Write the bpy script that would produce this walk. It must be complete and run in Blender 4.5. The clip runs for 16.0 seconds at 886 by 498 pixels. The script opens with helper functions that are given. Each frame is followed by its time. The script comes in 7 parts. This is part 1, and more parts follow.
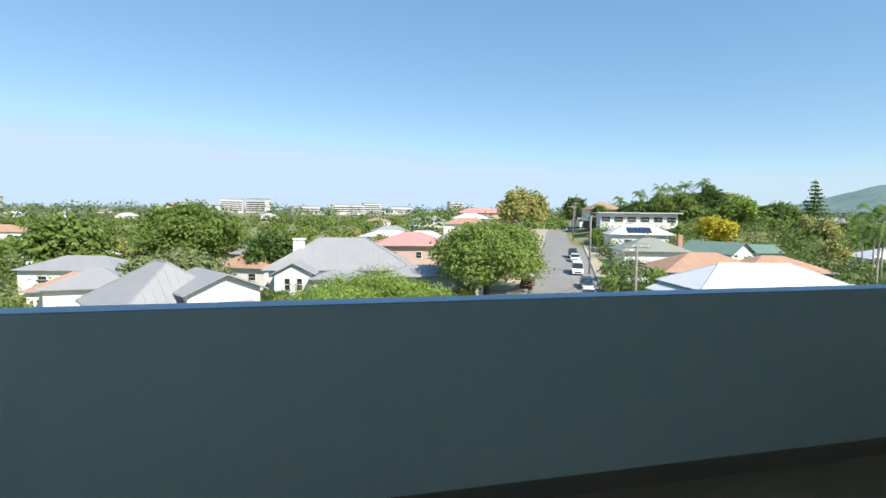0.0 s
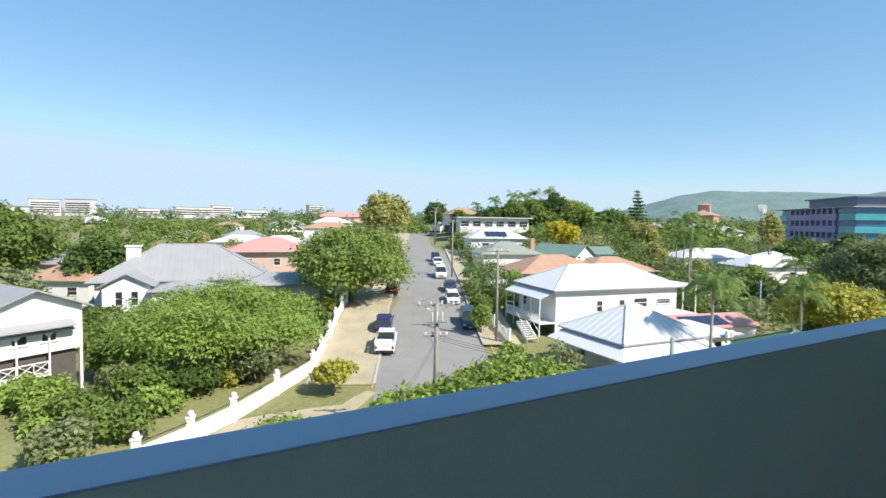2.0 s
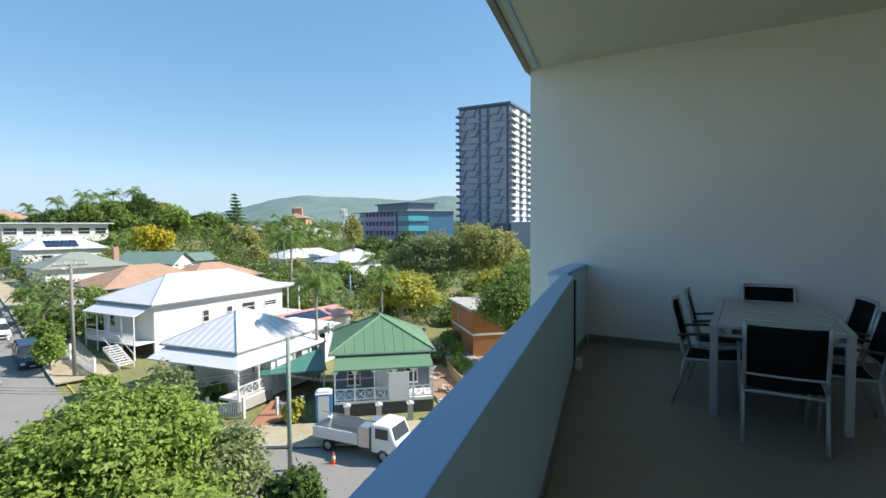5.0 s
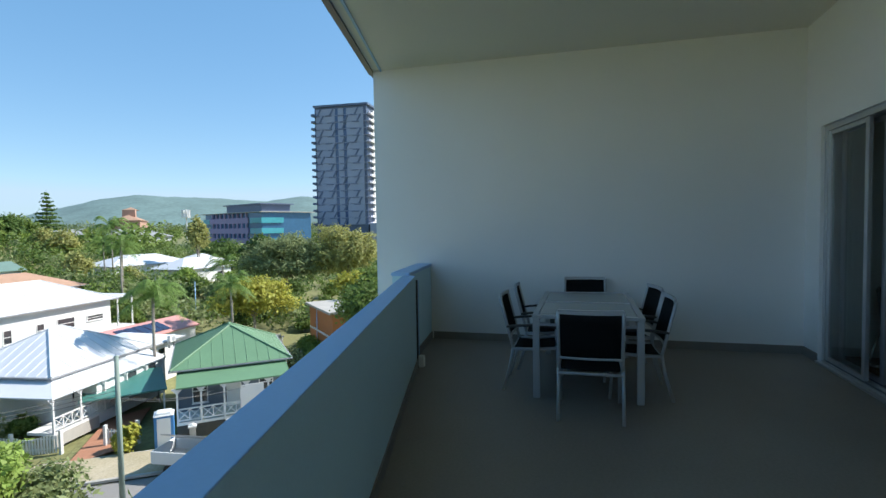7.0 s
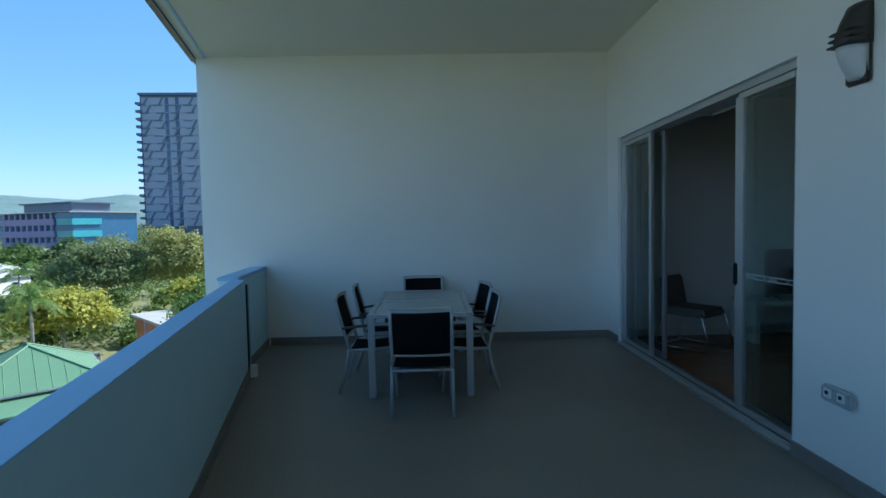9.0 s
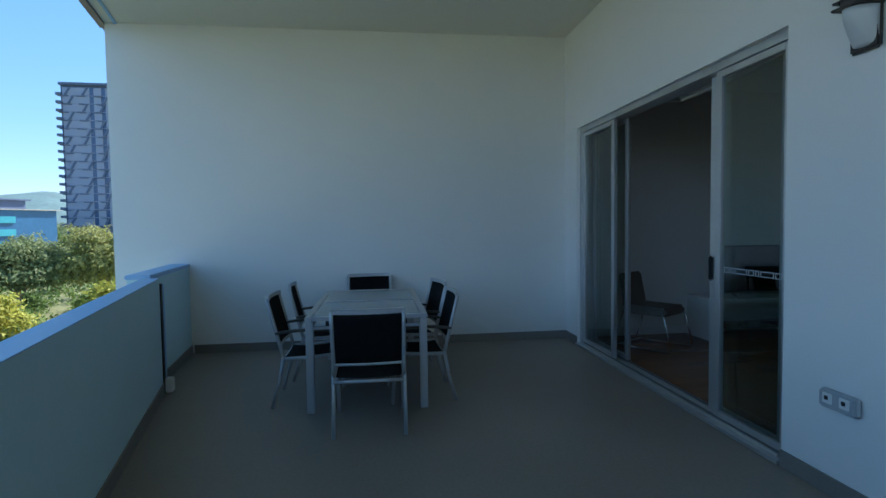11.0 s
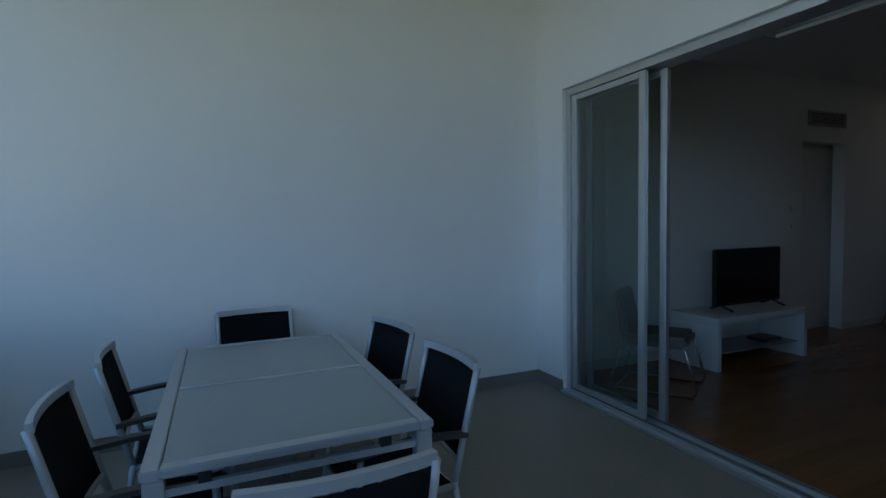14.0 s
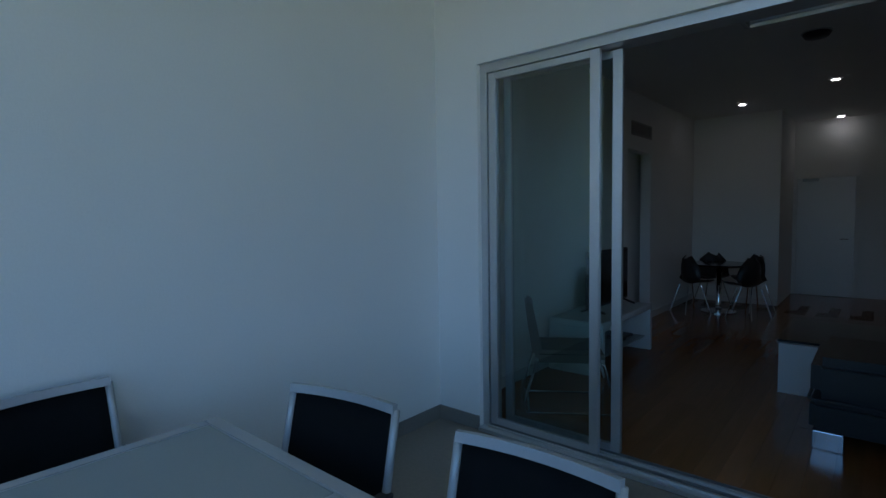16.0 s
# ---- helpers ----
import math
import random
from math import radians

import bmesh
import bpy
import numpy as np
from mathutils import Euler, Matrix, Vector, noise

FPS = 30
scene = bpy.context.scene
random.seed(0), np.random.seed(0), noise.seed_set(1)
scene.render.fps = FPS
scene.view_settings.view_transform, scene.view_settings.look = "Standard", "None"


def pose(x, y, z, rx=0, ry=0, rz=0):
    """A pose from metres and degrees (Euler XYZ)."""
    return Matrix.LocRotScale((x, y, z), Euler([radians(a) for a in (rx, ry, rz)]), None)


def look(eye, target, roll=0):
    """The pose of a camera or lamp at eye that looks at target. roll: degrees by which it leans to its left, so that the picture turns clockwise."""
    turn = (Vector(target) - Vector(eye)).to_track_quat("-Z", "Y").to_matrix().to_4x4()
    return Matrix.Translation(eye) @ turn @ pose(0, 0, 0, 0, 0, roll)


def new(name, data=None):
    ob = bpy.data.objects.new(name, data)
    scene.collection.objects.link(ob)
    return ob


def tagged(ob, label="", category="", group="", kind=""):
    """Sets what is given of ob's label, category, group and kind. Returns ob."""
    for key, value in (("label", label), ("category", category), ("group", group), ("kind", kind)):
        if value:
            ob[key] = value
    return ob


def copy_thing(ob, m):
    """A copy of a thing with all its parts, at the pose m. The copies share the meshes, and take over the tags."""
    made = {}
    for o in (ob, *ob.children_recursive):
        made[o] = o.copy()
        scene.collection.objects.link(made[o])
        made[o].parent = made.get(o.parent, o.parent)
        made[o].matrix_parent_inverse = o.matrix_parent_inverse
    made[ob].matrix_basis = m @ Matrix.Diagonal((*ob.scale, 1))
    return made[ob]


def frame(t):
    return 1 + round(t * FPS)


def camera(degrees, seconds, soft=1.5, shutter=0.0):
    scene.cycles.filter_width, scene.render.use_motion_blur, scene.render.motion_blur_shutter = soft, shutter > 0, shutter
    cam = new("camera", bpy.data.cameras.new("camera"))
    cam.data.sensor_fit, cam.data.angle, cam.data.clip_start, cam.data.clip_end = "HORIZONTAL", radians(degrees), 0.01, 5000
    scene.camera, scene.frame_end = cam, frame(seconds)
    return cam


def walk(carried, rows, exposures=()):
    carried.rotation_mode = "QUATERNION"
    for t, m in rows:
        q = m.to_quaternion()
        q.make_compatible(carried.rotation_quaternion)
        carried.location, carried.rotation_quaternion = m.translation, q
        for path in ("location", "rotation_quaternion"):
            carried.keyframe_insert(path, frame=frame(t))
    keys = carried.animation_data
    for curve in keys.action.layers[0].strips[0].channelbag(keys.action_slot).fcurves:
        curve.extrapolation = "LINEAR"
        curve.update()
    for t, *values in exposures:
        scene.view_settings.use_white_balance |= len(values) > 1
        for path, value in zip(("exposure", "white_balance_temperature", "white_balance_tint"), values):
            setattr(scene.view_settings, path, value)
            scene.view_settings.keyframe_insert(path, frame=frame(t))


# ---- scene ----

# ------------------------------------------------------------ camera and walk
PATH = [
    (0.0, -6.403, 0.762, 1.431, -1.09, -3.67, -0.70),
    (0.5, -6.599, 1.011, 1.452, -5.19, -3.28, -0.85),
    (1.0, -6.647, 1.401, 1.468, -10.61, -3.11, -0.90),
    (1.5, -6.620, 1.691, 1.488, -14.29, -3.11, -0.95),
    (2.0, -6.656, 2.008, 1.504, -16.46, -3.02, -0.85),
    (2.5, -6.690, 2.320, 1.503, -20.70, -3.00, -0.90),
    (3.0, -6.710, 2.570, 1.490, -25.45, -2.85, -0.60),
    (3.5, -6.899, 2.678, 1.521, -34.53, -2.76, -0.19),
    (4.0, -6.951, 2.740, 1.544, -45.16, -2.62, -0.03),
    (6.5, -6.893, 2.528, 1.578, -70.57, -2.54, 0.86),
    (7.0, -6.875, 2.500, 1.570, -74.79, -2.53, 0.91),
    (7.5, -6.870, 2.460, 1.565, -79.33, -2.53, 0.97),
    (8.0, -6.854, 2.402, 1.570, -83.69, -2.62, 1.04),
    (8.5, -6.833, 2.358, 1.561, -87.71, -2.67, 1.11),
    (9.0, -6.813, 2.330, 1.561, -91.09, -2.75, 1.18),
    (11.5, -5.956, 2.389, 1.451, -101.44, -2.74, 0.81),
    (12.0, -5.559, 2.439, 1.456, -107.40, -2.89, 0.91),
    (12.5, -5.176, 2.523, 1.455, -110.77, -2.91, 0.88),
    (13.0, -4.791, 2.562, 1.476, -112.44, -3.14, 0.95),
    (13.5, -4.396, 2.613, 1.494, -113.04, -3.20, 0.98),
    (14.0, -3.976, 2.701, 1.504, -113.79, -3.21, 0.99),
    (14.5, -3.572, 2.730, 1.502, -115.56, -3.26, 1.02),
    (15.0, -3.154, 2.823, 1.513, -121.07, -3.39, 0.92),
    (15.5, -2.822, 2.886, 1.528, -129.63, -3.61, 0.77),
    (16.0, -2.537, 2.918, 1.546, -139.61, -3.71, 0.87),
]
cam = camera(81.6, 16.0)
walk(cam, [(t, pose(x, y, z, 90 + p, r, w)) for t, x, y, z, w, p, r in PATH],
     [(0.0, 0.72, 6750, 11), (4.0, 0.72, 6700, 11), (7.0, 0.72, 6350, 10), (9.0, 0.84, 5550, 7), (11.5, 1.12, 5850, 14), (13.0, 1.2, 6100, 18), (16.0, 1.17, 5650, 15)])

# ------------------------------------------------------------ sky and sun
SUN_EL, SUN_AZ = radians(43), math.atan2(0.62, -0.785)   # azimuth from +y towards +x
world = bpy.data.worlds.new("sky")
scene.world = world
world.use_nodes = True
wn = world.node_tree
sky = wn.nodes.new("ShaderNodeTexSky")
sky.sky_type, sky.sun_disc = "NISHITA", False
sky.sun_elevation, sky.sun_rotation = SUN_EL, SUN_AZ
sky.air_density, sky.dust_density, sky.ozone_density = 1.0, 0.1, 1.0
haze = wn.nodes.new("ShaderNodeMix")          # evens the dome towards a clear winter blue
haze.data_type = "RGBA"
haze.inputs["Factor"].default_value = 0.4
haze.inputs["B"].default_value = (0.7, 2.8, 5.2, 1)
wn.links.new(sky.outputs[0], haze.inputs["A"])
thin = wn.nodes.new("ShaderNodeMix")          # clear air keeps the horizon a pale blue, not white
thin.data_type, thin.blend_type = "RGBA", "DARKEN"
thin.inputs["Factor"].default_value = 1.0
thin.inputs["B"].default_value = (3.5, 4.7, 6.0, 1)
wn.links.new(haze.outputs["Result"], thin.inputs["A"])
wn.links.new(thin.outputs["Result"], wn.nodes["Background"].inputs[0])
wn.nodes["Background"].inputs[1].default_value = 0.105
sun_data = bpy.data.lights.new("sun", "SUN")
sun_data.energy, sun_data.angle, sun_data.color = 4.4, radians(0.53), (1.0, 0.95, 0.87)
sun = new("sun", sun_data)
to_sun = Vector((math.sin(SUN_AZ) * math.cos(SUN_EL), math.cos(SUN_AZ) * math.cos(SUN_EL), math.sin(SUN_EL)))
sun.matrix_world = look(to_sun * 60, (0, 0, 0))


# ------------------------------------------------------------ materials
def material(name, color, rough=0.6, metal=0.0, vary=0.12, scale=3.0, fine=60.0, bump=0.0, bump_scale=40.0,
             random_part=0.0, island=0.0, spec=0.5, emit=0.0, transmission=0.0, dark=None, streak=None):
    m = bpy.data.materials.new(name)
    m.use_nodes = True
    t = m.node_tree
    n, l = t.nodes, t.links
    b = n["Principled BSDF"]
    b.inputs["Roughness"].default_value, b.inputs["Metallic"].default_value = rough, metal
    b.inputs["Specular IOR Level"].default_value = spec
    co = n.new("ShaderNodeTexCoord")
    src = co.outputs["Object"]
    if streak:
        mp = n.new("ShaderNodeMapping")
        mp.inputs["Scale"].default_value = streak
        l.new(src, mp.inputs["Vector"])
        src = mp.outputs[0]
    n1 = n.new("ShaderNodeTexNoise")
    n1.inputs["Scale"].default_value, n1.inputs["Detail"].default_value = scale, 5
    n2 = n.new("ShaderNodeTexNoise")
    n2.inputs["Scale"].default_value, n2.inputs["Detail"].default_value = fine, 2
    l.new(src, n1.inputs["Vector"])
    l.new(src, n2.inputs["Vector"])
    add = n.new("ShaderNodeMath")
    add.operation = "ADD"
    l.new(n1.outputs[0], add.inputs[0])
    l.new(n2.outputs[0], add.inputs[1])
    last = add.outputs[0]
    if random_part:
        oi = n.new("ShaderNodeObjectInfo")
        mul = n.new("ShaderNodeMath")
        mul.operation = "MULTIPLY_ADD"
        mul.inputs[1].default_value = random_part
        l.new(oi.outputs["Random"], mul.inputs[0])
        l.new(last, mul.inputs[2])
        last = mul.outputs[0]
    if island:
        ge = n.new("ShaderNodeNewGeometry")
        mul = n.new("ShaderNodeMath")
        mul.operation = "MULTIPLY_ADD"
        mul.inputs[1].default_value = island
        l.new(ge.outputs["Random Per Island"], mul.inputs[0])
        l.new(last, mul.inputs[2])
        last = mul.outputs[0]
    mr = n.new("ShaderNodeMapRange")
    mr.inputs["From Min"].default_value = 0.55
    mr.inputs["From Max"].default_value = 1.45 + random_part + island
    l.new(last, mr.inputs["Value"])
    mix = n.new("ShaderNodeMix")
    mix.data_type = "RGBA"
    c = Vector(color)
    lo = Vector(dark) if dark else c * (1 - vary)
    hi = c * (1 + vary)
    mix.inputs["A"].default_value = (*lo, 1)
    mix.inputs["B"].default_value = (*[min(1.0, v) for v in hi], 1)
    l.new(mr.outputs[0], mix.inputs["Factor"])
    l.new(mix.outputs["Result"], b.inputs["Base Color"])
    if bump:
        n3 = n.new("ShaderNodeTexNoise")
        n3.inputs["Scale"].default_value, n3.inputs["Detail"].default_value = bump_scale, 4
        l.new(src, n3.inputs["Vector"])
        bp = n.new("ShaderNodeBump")
        bp.inputs["Strength"].default_value, bp.inputs["Distance"].default_value = bump, 0.02
        l.new(n3.outputs[0], bp.inputs["Height"])
        l.new(bp.outputs[0], b.inputs["Normal"])
    if emit:
        b.inputs["Emission Color"].default_value = (*color, 1)
        b.inputs["Emission Strength"].default_value = emit
    if transmission:
        b.inputs["Transmission Weight"].default_value = transmission
    return m


def leaf_material(name, color, vary=0.35):
    m = material(name, color, 0.55, vary=vary, scale=0.25, fine=2.0, island=0.9, spec=0.25)
    t = m.node_tree
    b = t.nodes["Principled BSDF"]
    out = t.nodes["Material Output"]
    tr = t.nodes.new("ShaderNodeBsdfTranslucent")
    mx = t.nodes.new("ShaderNodeMixShader")
    mx.inputs[0].default_value = 0.38
    link = b.inputs["Base Color"].links[0].from_socket
    t.links.new(link, tr.inputs[0])
    t.links.new(b.outputs[0], mx.inputs[1])
    t.links.new(tr.outputs[0], mx.inputs[2])
    t.links.new(mx.outputs[0], out.inputs[0])
    return m


def glass_material(name, tint, rough=0.0, clear=0.9):
    """Thin pane: see-through mixed with a mirror by its gloss."""
    m = bpy.data.materials.new(name)
    m.use_nodes = True
    t = m.node_tree
    t.nodes.remove(t.nodes["Principled BSDF"])
    tr, gl = t.nodes.new("ShaderNodeBsdfTransparent"), t.nodes.new("ShaderNodeBsdfGlossy")
    fr, mx = t.nodes.new("ShaderNodeFresnel"), t.nodes.new("ShaderNodeMixShader")
    tr.inputs[0].default_value = (*tint, 1)
    gl.inputs["Roughness"].default_value = rough
    fr.inputs[0].default_value = 2.1            # tinted pane, both faces of the pane together
    t.links.new(fr.outputs[0], mx.inputs[0])
    t.links.new(tr.outputs[0], mx.inputs[1])
    t.links.new(gl.outputs[0], mx.inputs[2])
    t.links.new(mx.outputs[0], t.nodes["Material Output"].inputs[0])
    return m


M = {}
M["render_wall"] = material("painted_render", (0.82, 0.82, 0.80), 0.75, vary=0.03, scale=1.2, fine=90, bump=0.12, bump_scale=160)
M["ceiling"] = material("soffit_paint", (0.77, 0.75, 0.69), 0.8, vary=0.02, scale=0.8, fine=40)
# white balustrade paint with the blue of the skylight mixed into its colour
M["bal_skylit"] = material("balustrade_paint_skylit", (0.57, 0.77, 0.84), 0.6, vary=0.04, scale=1.5, fine=70, bump=0.08, bump_scale=120)
# bluer than the wall below: skylight on the top is put into its colour
M["cap"] = material("cap_paint_skylit", (0.33, 0.54, 0.81), 0.45, vary=0.04, scale=2, fine=60)
M["tile"] = material("balcony_floor", (0.25, 0.215, 0.18), 0.5, vary=0.14, scale=1.1, fine=45, bump=0.06, bump_scale=200)
M["skirt"] = material("skirting_tile", (0.22, 0.20, 0.18), 0.5, vary=0.1, scale=4, fine=60)
M["dark_gutter"] = material("dark_metal_gutter", (0.12, 0.125, 0.13), 0.4, 0.6, vary=0.1)
M["alu"] = material("brushed_aluminium", (0.62, 0.63, 0.64), 0.38, 0.85, vary=0.06, scale=2, fine=80)
# darker copy of the aluminium, with the track's shade in its colour
M["alu_shaded"] = material("shaded_aluminium_track", (0.25, 0.26, 0.27), 0.5, 0.7, vary=0.1)
M["glass"] = glass_material("door_glass", (0.70, 0.86, 0.82))
M["frost"] = material("frosted_dash", (0.75, 0.8, 0.8), 0.6, vary=0.02)
M["black"] = material("black_plastic", (0.02, 0.02, 0.022), 0.4, vary=0.1)
M["screen"] = material("tv_screen", (0.008, 0.008, 0.009), 0.12, vary=0.05)
M["powder"] = material("silver_powder_coat", (0.47, 0.48, 0.50), 0.45, 0.35, vary=0.05, scale=4, fine=120)
M["sling"] = material("black_mesh_sling", (0.009, 0.009, 0.010), 0.85, spec=0.15, vary=0.2, scale=20, fine=400, bump=0.3, bump_scale=600)
M["table_glass"] = material("frosted_table_glass", (0.31, 0.33, 0.33), 0.22, vary=0.04, scale=2, fine=200)
M["arm"] = material("dark_resin_arm", (0.05, 0.045, 0.042), 0.5, vary=0.15)
M["white_gloss"] = material("white_gloss_board", (0.80, 0.80, 0.79), 0.25, vary=0.02)
M["white_plastic"] = material("white_plastic", (0.78, 0.78, 0.76), 0.4, vary=0.02)
M["grey_plastic"] = material("grey_plastic", (0.42, 0.44, 0.46), 0.45, vary=0.05)
M["timber"] = material("timber_floor", (0.25, 0.105, 0.036), 0.22, vary=0.3, scale=2.0, fine=30, random_part=0.5, streak=(14, 1.2, 1))
M["room_wall"] = material("room_paint", (0.86, 0.86, 0.84), 0.8, vary=0.02, scale=1, fine=50)
M["chrome"] = material("chrome", (0.75, 0.76, 0.78), 0.12, 1.0, vary=0.02)
M["taupe"] = material("taupe_upholstery", (0.20, 0.18, 0.16), 0.8, vary=0.12, scale=6, fine=300, bump=0.2, bump_scale=400)
M["black_leather"] = material("black_leather", (0.02, 0.02, 0.022), 0.4, vary=0.2, scale=8, fine=150, bump=0.2, bump_scale=120)
M["vent"] = material("vent_grey", (0.35, 0.36, 0.36), 0.5, vary=0.05)
M["lamp_white"] = material("opal_diffuser", (0.62, 0.64, 0.65), 0.35, vary=0.03)
M["bronze"] = material("dark_bronze_housing", (0.07, 0.06, 0.055), 0.45, 0.4, vary=0.15)
M["downlight"] = material("downlight_lens", (1.0, 0.93, 0.82), 0.4, vary=0.0, emit=9.0)


# ------------------------------------------------------------ shape helpers
class Geo:
    """Gathers vertices and faces of one mesh."""
    def __init__(self):
        self.v, self.f = [], []

    def put(self, verts, faces):
        k = len(self.v)
        self.v += [tuple(p) for p in verts]
        self.f += [tuple(i + k for i in q) for q in faces]
        return self

    def box(self, x0, y0, z0, x1, y1, z1, m=None):
        vs = [Vector((x, y, z)) for x in (x0, x1) for y in (y0, y1) for z in (z0, z1)]
        if m is not None:
            vs = [m @ p for p in vs]
        return self.put(vs, [(0, 1, 3, 2), (4, 6, 7, 5), (0, 4, 5, 1), (2, 3, 7, 6), (0, 2, 6, 4), (1, 5, 7, 3)])

    def prism(self, poly, z0, z1, m=None):
        """A plan polygon raised from z0 to z1."""
        n = len(poly)
        vs = [Vector((x, y, z0)) for x, y in poly] + [Vector((x, y, z1)) for x, y in poly]
        if m is not None:
            vs = [m @ p for p in vs]
        return self.put(vs, [tuple(reversed(range(n))), tuple(range(n, 2 * n))] + [(i, (i + 1) % n, n + (i + 1) % n, n + i) for i in range(n)])

    def tube(self, pts, r, n=8, r1=None, cap=True):
        pts = [Vector(p) for p in pts]
        rings = []
        for i, p in enumerate(pts):
            d = (pts[min(i + 1, len(pts) - 1)] - pts[max(i - 1, 0)]).normalized()
            a = d.cross(Vector((0, 0, 1)) if abs(d.z) < 0.9 else Vector((1, 0, 0))).normalized()
            b = d.cross(a)
            rr = r if r1 is None else r + (r1 - r) * i / (len(pts) - 1)
            rings.append([p + a * rr * math.cos(2 * math.pi * j / n) + b * rr * math.sin(2 * math.pi * j / n) for j in range(n)])
        vs = [q for ring in rings for q in ring]
        fs = [(i * n + j, i * n + (j + 1) % n, (i + 1) * n + (j + 1) % n, (i + 1) * n + j) for i in range(len(pts) - 1) for j in range(n)]
        if cap:
            fs += [tuple(reversed(range(n))), tuple(range((len(pts) - 1) * n, len(pts) * n))]
        return self.put(vs, fs)

    def lathe(self, profile, n=16, m=None):
        """Rings of (radius, z) turned about z."""
        vs = [Vector((r * math.cos(2 * math.pi * j / n), r * math.sin(2 * math.pi * j / n), z)) for r, z in profile for j in range(n)]
        if m is not None:
            vs = [m @ p for p in vs]
        k = len(profile)
        fs = [(i * n + j, i * n + (j + 1) % n, (i + 1) * n + (j + 1) % n, (i + 1) * n + j) for i in range(k - 1) for j in range(n)]
        fs += [tuple(reversed(range(n))), tuple(range((k - 1) * n, k * n))]
        return self.put(vs, fs)

    def sheet(self, rows, thick=0.0):
        """A surface through rows of points, with thickness along its normal."""
        a, b = len(rows), len(rows[0])
        vs = [Vector(p) for r in rows for p in r]
        quads = [(i * b + j, i * b + j + 1, (i + 1) * b + j + 1, (i + 1) * b + j) for i in range(a - 1) for j in range(b - 1)]
        if not thick:
            return self.put(vs, quads)
        nor = [Vector() for _ in vs]
        for q in quads:
            k = (vs[q[1]] - vs[q[0]]).cross(vs[q[3]] - vs[q[0]])
            for i in q:
                nor[i] += k
        back = [p - k.normalized() * thick for p, k in zip(vs, nor)]
        n = len(vs)
        rim = [j for j in range(b)] + [i * b + b - 1 for i in range(1, a)] + [(a - 1) * b + j for j in range(b - 2, -1, -1)] + [i * b for i in range(a - 2, 0, -1)]
        side = [(rim[(i + 1) % len(rim)], rim[i], rim[i] + n, rim[(i + 1) % len(rim)] + n) for i in range(len(rim))]
        return self.put(vs + back, quads + [tuple(i + n for i in reversed(q)) for q in quads] + side)


def part(name, geo, mat, parent=None, label="", bevel=0.0, smooth=False, m=None):
    me = bpy.data.meshes.new(name)
    me.from_pydata(geo.v, [], geo.f)
    if bevel:
        bm = bmesh.new()
        bm.from_mesh(me)
        bmesh.ops.bevel(bm, geom=bm.edges[:], offset=bevel, segments=2, affect="EDGES", clamp_overlap=True)
        bm.to_mesh(me)
        bm.free()
    if smooth:
        me.shade_smooth()
    me.materials.append(M[mat] if isinstance(mat, str) else mat)
    ob = new(name, me)
    if parent:
        ob.parent = parent
    if m is not None:
        ob.matrix_basis = m
    if label:
        tagged(ob, label)
    return ob


def share(name, me, parent, m):
    ob = new(name, me)
    ob.parent = parent
    ob.matrix_basis = m
    return ob


def thing(name, label, category, group="", m=None):
    ob = tagged(new(name), label, category, group)
    ob.empty_display_size = 0.2
    if m is not None:
        ob.matrix_basis = m
    return ob


def structure(name, geo, mat, label="", bevel=0.0, smooth=False):
    ob = part(name, geo, mat, bevel=bevel, smooth=smooth)
    return tagged(ob, label or name.replace("_", " "), name.split("_")[0], kind="structure")


# ------------------------------------------------------------ balcony structure
CEIL, DOOR_H = 3.78, 2.585
DX0, DX1 = -3.545, -0.38
KX = -1.50                      # where the long balustrade meets the short end piece


def bal(x):
    """Inner face of the long balustrade."""
    return 4.63 + 0.230 * x


def soff(x):
    return 5.36 + 0.225 * x


structure("floor_balcony", Geo().prism([(-11.2, -1.4), (-5.4, -1.4), (-5.4, -0.1), (0.2, -0.1), (0.2, 4.72), (KX, bal(KX) + 0.14), (-11.2, bal(-11.2) + 0.14)], -0.35, 0.0),
          "tile", "large-format grey-brown balcony floor tiles")
structure("wall_end", Geo().box(0.0, -0.2, -1.5, 0.22, 5.36, CEIL), "render_wall", "cream-white rendered end wall of the balcony")
w = Geo()
w.box(DX1, -0.2, 0.0, -0.0, 0.0, CEIL).box(-5.4, -0.2, 0.0, DX0, 0.0, CEIL).box(DX0, -0.2, DOOR_H, DX1, 0.0, CEIL)
structure("wall_door_side", w, "render_wall", "cream-white rendered wall with the sliding door opening")
structure("wall_recess", Geo().box(-11.2, -1.6, 0.0, -5.4, -1.4, CEIL).box(-5.6, -1.4, 0.0, -5.4, -0.2, CEIL), "render_wall", "cream-white rendered wall of the recess")
structure("wall_west_balustrade", Geo().box(-11.2, -1.4, -0.9, -11.05, bal(-11.05) - 0.003, 1.0), "bal_skylit", "solid grey balustrade closing the balcony")
structure("wall_west_column", Geo().box(-11.4, -1.6, 0.0, -11.0, -1.41, CEIL - 0.002), "render_wall", "rendered corner pier")
structure("ceiling_balcony", Geo().prism([(-11.4, -1.6), (-5.4, -1.6), (-5.4, -0.2), (0.22, -0.2), (0.22, soff(0.22)), (-11.4, soff(-11.4))], CEIL, CEIL + 0.25),
          "ceiling", "flat painted balcony ceiling")
g = Geo()
for off, za, zb in ((0.0, CEIL - 0.03, CEIL + 0.3), (0.055, CEIL + 0.02, CEIL + 0.3)):
    g.prism([(-11.4, soff(-11.4) + off), (0.22, soff(0.22) + off), (0.22, soff(0.22) + off + 0.05), (-11.4, soff(-11.4) + off + 0.05)], za, zb)
